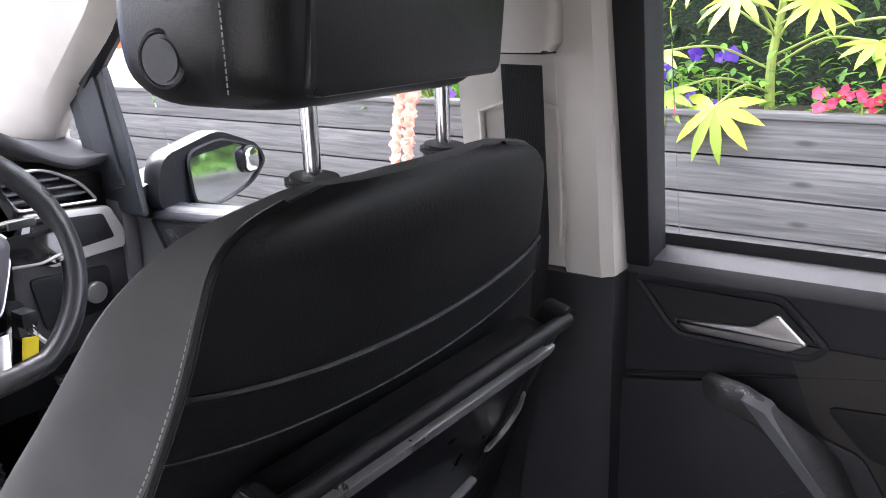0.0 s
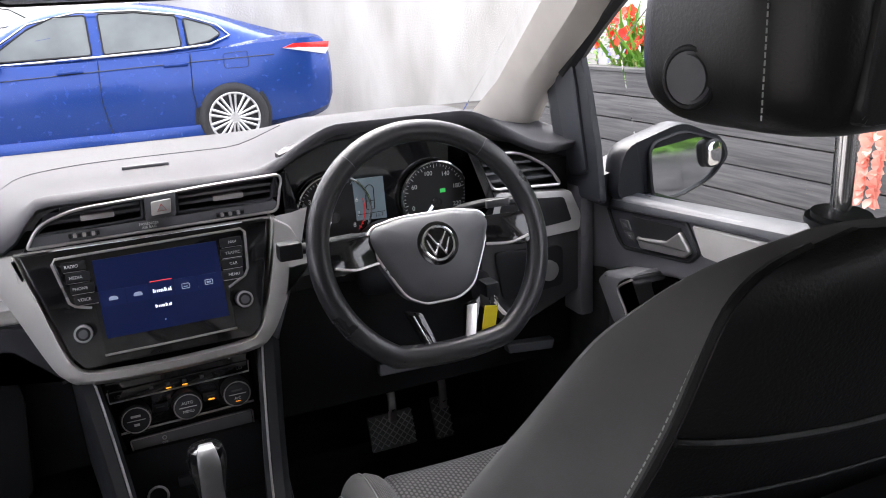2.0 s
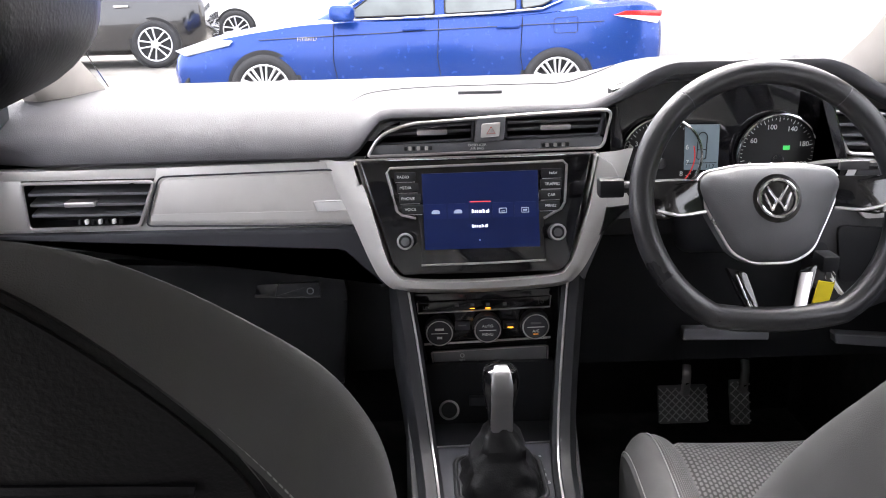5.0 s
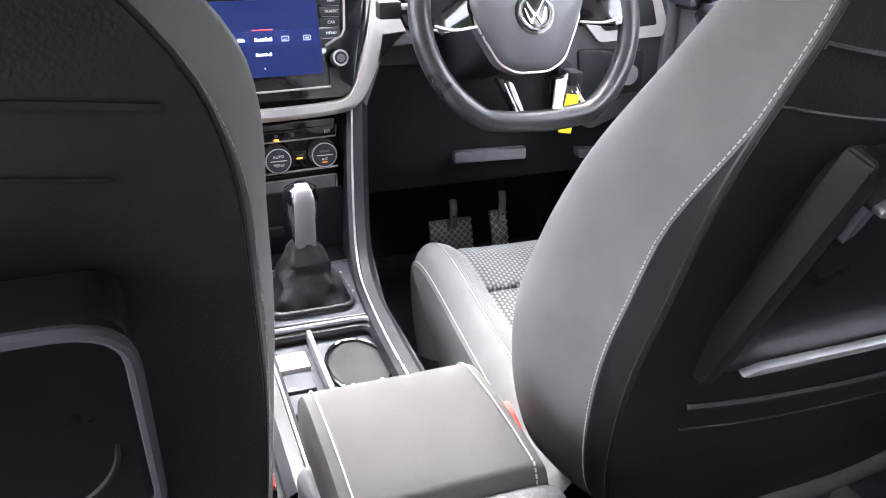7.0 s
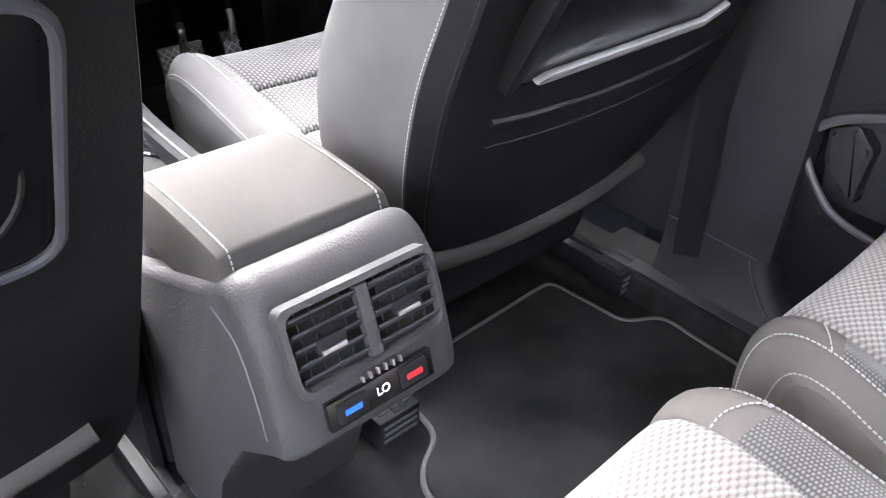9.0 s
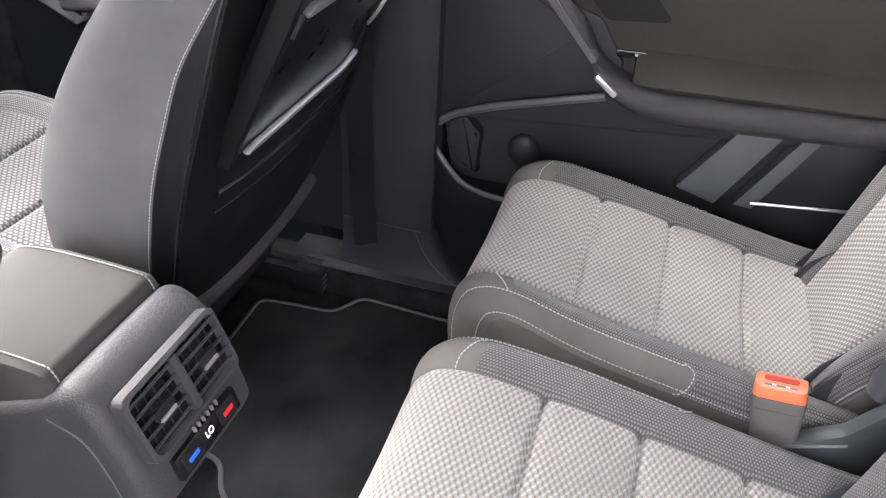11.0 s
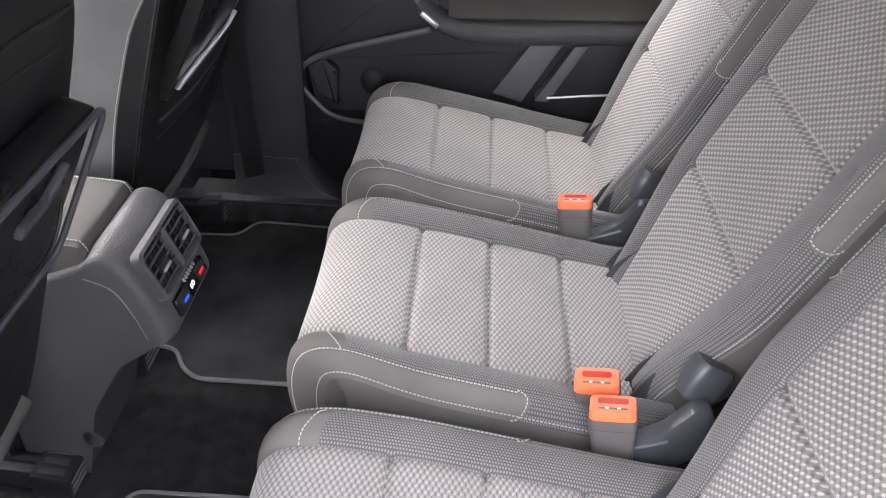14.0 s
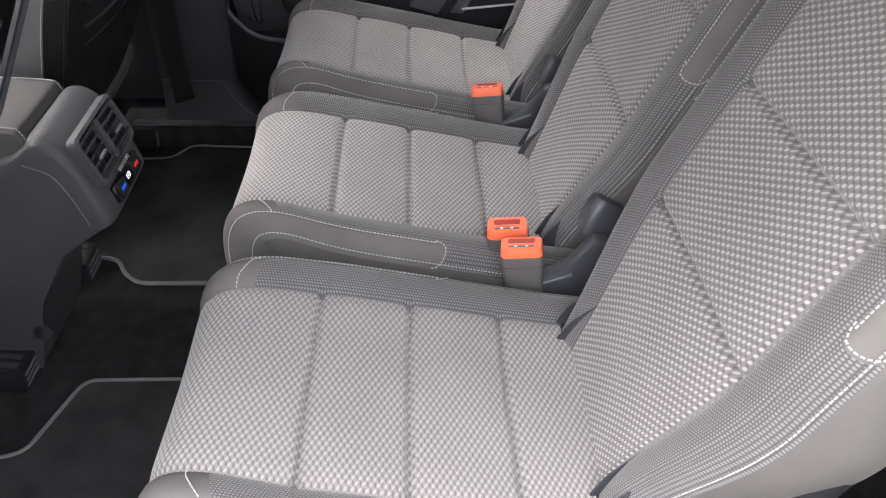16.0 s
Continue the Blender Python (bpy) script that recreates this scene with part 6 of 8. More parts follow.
# armrest and grab handle
arm = smooth_path([(0.748, 0.408, 0.955), (0.728, 0.394, 0.966), (0.708, 0.374, 0.973), (0.698, 0.342, 0.969), (0.692, 0.302, 0.942), (0.690, 0.264, 0.902), (0.690, 0.238, 0.858), (0.692, 0.20, 0.830), (0.694, 0.14, 0.814), (0.694, 0.03, 0.815), (0.697, -0.12, 0.822), (0.70, -0.34, 0.828)], 6)
rings = []
for i, p in enumerate(arm):
    t = i / (len(arm) - 1)
    h = 0.015 + 0.009 * ease(0.1, 0.5, t)
    w = 0.014 + 0.03 * ease(0.3, 0.55, t)
    rings.append([Vector((p.x + x * w + w, p.y + 0.3 * z * h, p.z + z * h)) for x, z in rrect(2, 2, 0.8, 4)])
d1part("armrest", loft(rings), SHELL, "grey armrest and grab bar")
d1part("handle_clip", moved(box(-0.004, 0.036, -0.005, 0.005, -0.022, 0.022, 0.003), Matrix.Translation((0.688, 0.225, 0.846)) @ Matrix.Rotation(radians(-52), 4, "X")), SATIN, "bright metal clip")
d1part("handle_inlay", prism([(0.688, 0.352, 0.988), (0.688, 0.330, 0.980), (0.688, 0.244, 0.882), (0.688, 0.250, 0.876)], (0.03, 0, 0)), MIDGREY)
d1part("arm_pad", prism([(0.716, 0.19, 0.842), (0.716, -0.36, 0.858), (0.752, -0.36, 0.905), (0.752, 0.19, 0.895)], (0.02, 0, -0.02), 0.008), ARMTRIM, "taupe leatherette arm pad")
d1part("upper_pad", yz(rounded_poly([(0.235, 0.880), (0.300, 0.955), (0.330, 1.030), (-0.39, 1.050), (-0.39, 0.880)], 0.012), 0.7485, 0.006, 0.002), ARMTRIM, "taupe leatherette upper panel")
# near-black plate on the panel paints the shade of the pull hollow
d1part("pull_recess_shade", yz(rounded_poly([(0.289, 0.973), (0.243, 0.926), (0.145, 0.935), (0.190, 0.984)], 0.012), 0.7455, 0.006, 0.002), mk("recess_black", (0.006, 0.006, 0.006), 0.7, bump=0))
ws_ = new("window_switch")
ws_.parent = d1
ws_.matrix_basis = d1_shift
part("plate", yz(rounded_poly([(0.222, 0.884), (0.176, 0.886), (0.174, 0.875), (0.220, 0.873)], 0.002), 0.744, 0.012, 0.001), GLOSS, ws_)
part("mark", box(0.7425, 0.744, 0.188, 0.193, 0.8785, 0.8825, 0.0005), WHITE_INK, ws_)


def door_opener(parent, shift, x, oy, oz, sy=1.0, plate=False):
    """Frame with a satin lever; a flat near-black plate paints the shaded hollow."""
    h = new("door_handle")
    h.parent = parent
    h.matrix_basis = shift
    h["label"] = "satin metal door lever in a black recess"
    P = lambda pts: [(oy + a * sy, oz + b) for a, b in pts]
    fr = rounded_poly(P([(0.090, 0.024), (0.066, 0.030), (-0.060, 0.026), (-0.104, -0.016), (-0.088, -0.030), (0.04, -0.032), (0.055, -0.02)]), 0.006)
    part("frame", tube([(x, a, b) for a, b in fr], 0.004, 6, closed=True), DARKGREY, h)
    part("recess", yz(rounded_poly(P([(0.082, 0.020), (-0.056, 0.021), (-0.094, -0.014), (0.040, -0.026)]), 0.006), x - 0.001, 0.008), mk("handle_hollow_shade", (0.008, 0.008, 0.009), 0.6, bump=0), h)
    part("lever", yz(rounded_poly(P([(0.046, -0.014), (-0.035, -0.006), (-0.058, 0.013), (-0.088, -0.014), (-0.070, -0.025), (0.030, -0.024)]), 0.004), x - 0.007, 0.008, 0.003), SATIN, h, "satin metal lever")
    return h


door_opener(d1, d1_shift, 0.7495, 0.396, 1.047)
g1 = obj("window_2", prism([(0.80, 0.46, 1.105), (0.80, -0.42, 1.115), (0.70, -0.40, 1.50), (0.70, 0.46, 1.50)], (0.003, 0, 0)), GLASS)
g1.visible_shadow = False
tagged(g1, "clear rear side window glass", "window", kind="structure")
tagged(obj("window_post", prism([(0.744, 0.514, 1.085), (0.744, 0.470, 1.085), (0.792, 0.470, 1.085), (0.792, 0.514, 1.085)], (-0.097, -0.01, 0.455), 0.004), DARK), "black window frame post", "window frame", kind="structure")

# B-pillar
PILLAR = mk("black_pillar_plastic", (0.024, 0.0245, 0.029), 0.55, bump=0.4, grain=700, spec=0.35)
bp = thing("pillar_centre", "pale upper and black lower centre pillar trim", "pillar", kind="structure", at=(0.74, 0.57, 0.4))
bp_shift = Matrix.Translation((-0.74, -0.57, -0.4))


def bpart(name, bm, mat, label=""):
    o = part(name, bm, mat, bp, label)
    o.matrix_basis = bp_shift
    return o


bpart("upper_trim", loft([[(x0 + 0.035, 0.675 + dy, z), (x0 + 0.006, 0.668 + dy, z), (x0, 0.640 + dy, z), (x0 + 0.012, 0.600 + dy, z), (x0 + 0.014, 0.555 + dy, z), (x0 + 0.0, 0.546 + dy, z), (x0, 0.506, z), (x0 + 0.012, 0.496, z), (x0 + 0.05, 0.496, z)] for x0, dy, z in ((0.702, 0.0, 1.080), (0.697, 0.0, 1.105), (0.672, 0.0, 1.30), (0.630, 0.01, 1.56))]), BEIGE, "pale grey upper trim")
bpart("lower_trim", loft([[(x0 + 0.05, 0.66 + dy, z), (x0 + 0.004, 0.65 + dy, z), (x0, 0.60, z), (x0, 0.52, z), (x0 + 0.012, 0.498, z), (x0 + 0.05, 0.496, z)] for x0, dy, z in ((0.708, 0.02, 0.50), (0.708, 0.02, 0.80), (0.704, 0.0, 1.078))]), PILLAR, "black lower trim")
bpart("foot", loft([[(0.775, 0.678, z), (x0 + 0.004, 0.669, z), (x0, 0.60, z), (x0, y1 + 0.02, z), (x0 + 0.005, y1, z), (x0 + 0.02, y1 - 0.012, z), (0.775, y1 - 0.014, z)] for x0, y1, z in ((0.690, 0.395, 0.402), (0.694, 0.425, 0.412), (0.699, 0.452, 0.427), (0.703, 0.476, 0.448), (0.706, 0.494, 0.474), (0.708, 0.506, 0.502))]), PILLAR)
bpart("seam_line", tube([(0.7065, 0.512, 0.503), (0.7055, 0.60, 0.506), (0.708, 0.665, 0.505)], 0.0009, 5), MIDGREY)
bpart("foot_seam", tube(smooth_path([(0.7045, 0.522, 0.50), (0.701, 0.506, 0.468), (0.696, 0.480, 0.438), (0.690, 0.446, 0.418), (0.688, 0.420, 0.410)], 5), 0.0009, 5), MIDGREY)
bpart("belt_guide", loft([[(0.662 + x * 0.02, 0.575 + y * w, z) for x, y in rrect(2, 2, 0.7, 4)] for w, z in ((0.030, 1.312), (0.038, 1.320), (0.040, 1.35), (0.036, 1.38))]), BEIGE, "pale belt guide cover")
bpart("belt_slot", box(0.648, 0.69, 0.545, 0.605, 1.310, 1.3135, 0.001), DARK)
bpart("belt_groove", tube([(0.690, 0.637, 1.16), (0.678, 0.637, 1.25), (0.676, 0.600, 1.262), (0.68, 0.548, 1.256), (0.69, 0.545, 1.17), (0.695, 0.548, 1.11)], 0.004, 6), BEIGE)
sb = thing("safety_belt", "black woven seat belt hanging from the centre pillar", "seat belt", at=(0.70, 0.6, 0.4))


def ribbon(path, width, side, thick=0.0014):
    P = smooth_path(path, 8)
    L = [0.0]
    for a, b in zip(P, P[1:]):
        L.append(L[-1] + (b - a).length)
    idx = list(range(len(P)))
    s = Vector(side)
    return surf(lambda i, v: P[i] + s * v, idx, span(-width / 2, width / 2, 4), thick, uvf=lambda i, v: (L[i], v))


o = part("webbing", ribbon([(0.655, 0.575, 1.30), (0.668, 0.578, 1.22), (0.690, 0.585, 1.10), (0.698, 0.60, 0.95), (0.700, 0.628, 0.80), (0.702, 0.628, 0.60), (0.704, 0.622, 0.48), (0.706, 0.618, 0.405)], 0.047, (0, 1, 0.02)), BELT, sb, "black woven webbing")
o.matrix_basis = Matrix.Translation((-0.70, -0.6, -0.4))
o = part("anchor", box(0.695, 0.722, 0.59, 0.65, 0.396, 0.412, 0.003), DARK, sb)
o.matrix_basis = Matrix.Translation((-0.70, -0.6, -0.4))
tagged(obj("sill_panel", prism([(0.662, 0.78, 0.35), (0.668, 0.78, 0.394), (0.676, 0.78, 0.400), (0.775, 0.78, 0.400), (0.775, 0.78, 0.34)], (0, -1.2, 0.004), 0.004), CARPET), "dark carpeted door sill side", "sill", kind="structure")

tagged(obj("sill_strip", prism([(0.672, 0.70, 0.4025), (0.700, 0.70, 0.4045), (0.700, 0.70, 0.4075), (0.672, 0.70, 0.4055)], (0, -1.09, 0.004), 0.001), TRIMTOP), "pale grey scuff strip on the sill", "sill", kind="structure")

# front right door
d2 = thing("door_2", "charcoal front car door trim with silver inlay and lever", "car door", kind="structure", at=(0.78, 1.05, 0.4))
d2_shift = Matrix.Translation((-0.78, -1.05, -0.4))


def d2part(name, bm, mat, label=""):
    o = part(name, bm, mat, d2, label)
    o.matrix_basis = d2_shift
    return o


# door plastic lightened to paint in the window light on the front door
DOORLIT = mk("lit_door_plastic", (0.115, 0.115, 0.124), 0.6, var=0.08, bump=0.4, grain=650, spec=0.3)
d2part("upper_panel", yz(rounded_poly([(1.487, 1.016), (1.395, 1.038), (0.66, 1.084), (0.66, 0.955), (1.10, 0.950), (1.235, 0.930), (1.452, 0.886)], 0.012), 0.767, 0.034, 0.010, 3), DOORLIT, "charcoal upper panel")
d2part("lower_panel", yz(rounded_poly([(1.452, 0.90), (0.66, 0.96), (0.66, 0.42), (1.45, 0.42)], 0.02), 0.778, 0.026, 0.006), DARK, "black lower panel")
d2part("sill_cap", prism([(0.760, 1.487, 1.014), (0.765, 1.487, 1.026), (0.81, 1.487, 1.034), (0.81, 1.487, 1.01)], (0, -0.827, 0.060), 0.004), SLATE, "dark window sill cap")
d2part("inlay", yz(rounded_poly([(1.166, 1.034), (0.70, 1.062), (0.70, 0.985), (1.140, 0.990)], 0.006), 0.7625, 0.01, 0.003), SILVER, "satin silver inlay")
d2part("arm_shelf", loft([[(0.722 + x * 0.026, y, z0 + z * 0.018) for x, z in rrect(2, 2, 0.7, 4)] for y, z0 in ((1.20, 0.835), (1.15, 0.842), (0.98, 0.84), (0.70, 0.845))]), SHELL, "charcoal armrest")
d2part("grab", yz(rounded_poly([(1.345, 0.904), (1.322, 0.926), (1.246, 0.939), (1.238, 0.930), (1.268, 0.916), (1.278, 0.904), (1.245, 0.855), (1.16, 0.815), (1.19, 0.790), (1.30, 0.842)], 0.008), 0.712, 0.068, 0.009, 3), DOORLIT, "charcoal grab handle")
d2part("grab_edge", tube(smooth_path([(0.7105, 1.243, 0.933), (0.7095, 1.270, 0.916), (0.7095, 1.278, 0.904), (0.7105, 1.262, 0.880), (0.711, 1.245, 0.856), (0.712, 1.20, 0.834)], 4), 0.0022, 6), SATIN, "thin bright edge")
hd = new("door_handle")
hd.parent = d2
hd.matrix_basis = d2_shift
hd["label"] = "satin metal door lever in a black recess with two lock keys"
fr = rounded_poly([(1.388, 1.018), (1.182, 1.036), (1.147, 0.993), (1.168, 0.974), (1.338, 0.955), (1.356, 0.966)], 0.008)
part("frame", tube([(0.765, a, b) for a, b in fr], 0.0035, 6, closed=True), DARK, hd)
part("field", yz(rounded_poly([(1.382, 1.014), (1.184, 1.031), (1.153, 0.993), (1.170, 0.978), (1.336, 0.960), (1.352, 0.969)], 0.008), 0.7655, 0.006), DARKGREY, hd)
for z0, z1, dy in ((0.988, 1.004, 0.0), (0.970, 0.986, -0.013)):
    part("lock_key", yz(rounded_poly([(1.352 + dy, z1), (1.327 + dy, z1 + 0.002), (1.316 + dy, z0 + 0.002), (1.340 + dy, z0)], 0.002), 0.7625, 0.006, 0.001), SHELL, hd)
    part("mark", yz([(1.338 + dy, z1 - 0.005), (1.331 + dy, z1 - 0.0045), (1.328 + dy, z0 + 0.006), (1.335 + dy, z0 + 0.0055)], 0.7618, 0.001), DIM_INK, hd)
# hollow behind the lever: its shade is painted by a near-black plate
part("recess", yz(rounded_poly([(1.317, 1.016), (1.190, 1.024), (1.209, 0.998), (1.284, 0.983), (1.299, 0.987)], 0.006), 0.7640, 0.004), mk("lever_hollow_shade", (0.006, 0.006, 0.007), 0.5, bump=0), hd)
part("lever", yz(rounded_poly([(1.297, 0.984), (1.222, 0.995), (1.188, 1.019), (1.161, 0.992), (1.176, 0.979), (1.285, 0.968)], 0.004), 0.757, 0.009, 0.004, 3), SATIN, hd, "satin metal lever")
post = [(1.502, 1.03), (1.368, 1.03), (1.370, 1.056), (1.376, 1.136), (1.396, 1.234), (1.408, 1.283), (1.428, 1.303), (1.49, 1.268), (1.532, 1.234), (1.518, 1.15)]
d2part("mirror_post", prism([(0.735 - 0.06 * (z - 1.05), y, z) for y, z in rounded_poly(post, 0.008)], (0.014, 0, 0), 0.005), SLATE, "dark slate corner post")
d2part("mirror_panel", prism([(0.729 - 0.06 * (z - 1.05), y, z) for y, z in rounded_poly([(1.456, 1.068), (1.400, 1.080), (1.421, 1.233), (1.430, 1.280), (1.442, 1.286), (1.478, 1.262), (1.490, 1.228)], 0.010)], (0.02, 0, 0), 0.005), SLATE)
d2part("window_frame", tube(smooth_path([(0.728, 1.465, 1.255), (0.716, 1.36, 1.330), (0.695, 1.23, 1.402), (0.672, 1.08, 1.468), (0.655, 0.70, 1.53)], 4), 0.017, 8), DARK)
g2 = obj("window_3", prism([(0.80, 1.33, 1.045), (0.80, 0.66, 1.055), (0.70, 0.66, 1.50), (0.70, 1.02, 1.50), (0.745, 1.335, 1.30)], (0.003, 0, 0)), GLASS)
g2.visible_shadow = False
tagged(g2, "clear front side window glass", "window", kind="structure")

g5 = obj("window_5", prism([(0.765, 1.52, 1.06), (0.765, 1.68, 1.075), (0.735, 1.54, 1.215)], (0.003, 0, 0)), GLASS)
g5.visible_shadow = False
tagged(g5, "clear front quarter light glass", "window", kind="structure")

# door mirror outside
HOUSING = mk("satin_black_housing", (0.012, 0.013, 0.016), 0.32, bump=0.1, spec=0.35)
dm = thing("door_mirror", "black door mirror with a blind-spot lens", "car mirror", at=(0.88, 1.40, 1.078))
hs = []
for y, k, dx in ((0.09, 0.35, -0.01), (0.06, 0.75, -0.005), (0.02, 0.98, 0), (-0.01, 1.0, 0), (-0.022, 0.97, 0)):
    hs.append([Vector((0.02 + dx + x * k, y + 0.18 * x, z * k)) for x, z in rounded_poly([(-0.150, -0.040), (-0.128, 0.050), (0.02, 0.078), (0.135, 0.035), (0.15, 0.0), (0.10, -0.045), (-0.02, -0.066)], 0.03)])
part("housing", loft(hs), HOUSING, dm, "glossy black housing")
gl_ = rounded_poly([(-0.062, -0.048), (-0.066, 0.046), (0.02, 0.058), (0.118, 0.028), (0.13, 0.0), (0.088, -0.034), (0.0, -0.054)], 0.025)
part("surround", loft([[Vector((0.02 + x * k, 0.18 * x + 0.10 * z + y, z * k)) for x, z in gl_] for y, k in ((-0.016, 1.08), (-0.032, 1.08), (-0.034, 1.02), (-0.026, 0.99))], caps=False), DARK, dm)
part("glass", loft([[Vector((0.02 + x, 0.18 * x + 0.10 * z + y, z)) for x, z in gl_] for y in (-0.022, -0.026)]), MIRROR, dm, "mirror glass")
bs = rrect(0.040, 0.046, 0.014)
part("blind_spot_lens", loft([[Vector((0.114 + x * k, 0.022 + 0.18 * x + y, 0.010 + z * k)) for x, z in bs] for y, k in ((-0.02, 1.12), (-0.040, 1.12), (-0.043, 1.0))]), DARK, dm)
part("lens_glass", loft([[Vector((0.114 + x * k, 0.022 + 0.18 * x * k + y, 0.010 + z * k)) for x, z in bs] for y, k in ((-0.0435, 0.95), (-0.046, 0.8), (-0.0475, 0.4))]), MIRROR, dm)
part("arm", loft([[Vector((x, y, z)) for x, y, z in ((x0, -0.02, z0), (x0, 0.06, z0), (x0, 0.06, z1), (x0, -0.02, z1))] for x0, z0, z1 in ((-0.13, -0.055, 0.0), (-0.06, -0.06, 0.02))]), HOUSING, dm)

# left side: front door seen as a plain closing wall, centre pillar
tagged(obj("door_3", box(-0.79, -0.745, 0.68, 1.5, 0.42, 1.04, 0.01), DARKGREY), "charcoal front passenger door trim", "car door", kind="structure")
tagged(obj("window_4", prism([(-0.775, 1.40, 1.05), (-0.775, 0.66, 1.05), (-0.68, 0.66, 1.50), (-0.68, 1.02, 1.50)], (-0.003, 0, 0)), GLASS), "clear passenger side window glass", "window", kind="structure").visible_shadow = False
tagged(obj("mirror_post_left", loft([[(-0.71, 1.485, 1.02), (-0.72, 1.335, 1.02), (-0.766, 1.33, 1.02), (-0.776, 1.49, 1.02)], [(-0.70, 1.485, 1.16), (-0.71, 1.355, 1.16), (-0.756, 1.35, 1.16), (-0.766, 1.485, 1.16)], [(-0.69, 1.45, 1.275), (-0.69, 1.375, 1.28), (-0.73, 1.37, 1.28), (-0.73, 1.45, 1.275)]]), SLATE), "dark grey corner post", "trim", kind="structure")
tagged(obj("pillar_left", prism([(-0.70, 0.62, 0.40), (-0.70, 0.68, 0.40), (-0.78, 0.68, 0.40), (-0.78, 0.62, 0.40)], (0, 0, 0.63), 0.01), DARKGREY), "black lower centre pillar trim", "pillar", kind="structure")
tagged(obj("pillar_left_upper", prism([(-0.70, 0.62, 1.034), (-0.70, 0.68, 1.034), (-0.78, 0.68, 1.034), (-0.78, 0.62, 1.034)], (0.09, 0, 0.5), 0.01), BEIGE), "pale upper centre pillar trim", "pillar", kind="structure")

# rear-view mirror at the windscreen
rm = thing("rear_view_mirror", "black interior mirror hanging at the windscreen", "car mirror", at=(-0.02, 1.36, 1.435))
part("shell", loft([[(x * k, y, z * k) for x, z in rounded_poly([(-0.125, 0.035), (0.125, 0.035), (0.12, -0.035), (-0.12, -0.035)], 0.02)] for y, k in ((0.03, 0.7), (0.015, 0.98), (-0.006, 1.0), (-0.010, 0.97))]), DARK, rm, "black mirror shell")
part("glass", loft([[(x * 0.95, y, z * 0.9) for x, z in rounded_poly([(-0.125, 0.035), (0.125, 0.035), (0.12, -0.035), (-0.12, -0.035)], 0.02)] for y in (-0.0095, -0.012)]), MIRROR, rm)
part("stem", tube([(0, 0.02, 0.0), (0, 0.05, 0.06), (0, 0.06, 0.10)], 0.012, 10), DARK, rm)

# ---- floor mats, belts, buckles ----


def mat_piece(pts, label):
    m = thing("floor_mat", label, "floor mat", "rear floor mats", at=(0, 0, 0.348))
    ot = rounded_poly(pts, 0.022, 5)
    o = part("carpet", prism([(x, y, 0.0) for x, y in ot], (0, 0, 0.010), 0.003), MAT, m, "charcoal carpet mat")
    part("binding", tube([(x, y, 0.0085) for x, y in ot], 0.0045, 6, closed=True), EDGING, m, "grey stitched binding")
    return m


mat_piece([(0.143, 0.02), (0.143, 0.60), (0.168, 0.632), (0.218, 0.660), (0.235, 0.78), (0.59, 0.79), (0.598, 0.70), (0.600, 0.645), (0.66, 0.611), (0.648, 0.40), (0.645, 0.02)], "charcoal carpet floor mat with grey binding, dusty")
mat_piece([(-0.106, 0.02), (-0.108, 0.62), (-0.16, 0.636), (-0.255, 0.665), (-0.285, 0.79), (-0.58, 0.79), (-0.63, 0.62), (-0.64, 0.02)], "charcoal carpet floor mat with grey binding, worn")


BUCKLE = mk("warm_grey_plastic", (0.085, 0.079, 0.077), 0.5, bump=0.3, grain=700)


def buckle(x, y, z, turn, label):
    b = thing("seat_belt_buckle", label, "buckle", "rear seat belt buckles", at=(x, y, z))
    b.rotation_euler = (radians(turn), radians(8), radians(82))
    part("body", loft([[(px * w, py * h, zz) for px, py in rrect(2, 2, 0.35, 3)] for w, h, zz in ((0.0235, 0.0135, -0.085), (0.0260, 0.0155, -0.040), (0.0290, 0.0180, -0.008), (0.0280, 0.0170, -0.004))]), BUCKLE, b, "grey plastic body")
    part("body_seam", tube([(px * 0.0278, py * 0.0170, -0.018) for px, py in rrect(2, 2, 0.35, 3)], 0.0006, 4, closed=True), DARKGREY, b)
    part("button", loft([[(px * w, py * h - 0.001, zz) for px, py in rrect(2, 2, 0.35, 3)] for w, h, zz in ((0.026, 0.0150, -0.016), (0.0280, 0.0168, -0.003), (0.0272, 0.0162, 0.007), (0.0265, 0.0155, 0.0098), (0.0240, 0.0130, 0.0106))]), RED_BTN, b, "red release button")
    # flat deeper red patch paints the shade of the thumb hollow
    part("button_dish_shade", prism([(x, y - 0.005, 0.0102) for x, y in rrect(0.036, 0.010, 0.003)], (0, 0, 0.0008)), DEEP_RED, b, "darker red patch painting the shade of a hollow")
    part("slot", box(-0.017, 0.017, 0.0065, 0.0100, 0.0098, 0.0110, 0.0005), MIDGREY, b)
    part("marks", box(-0.009, -0.005, 0.0068, 0.0095, 0.0106, 0.0114), WHITE_INK, b)
    part("marks", box(0.005, 0.009, 0.0068, 0.0095, 0.0106, 0.0114), WHITE_INK, b)
    return b


buckle(0.258, -0.050, 0.700, 6, "grey seat belt buckle with a red release button")
buckle(-0.156, -0.046, 0.694, -5, "grey seat belt buckle with a red release button, tilted")
buckle(-0.204, -0.060, 0.697, 4, "grey seat belt buckle with a red release button, upright")
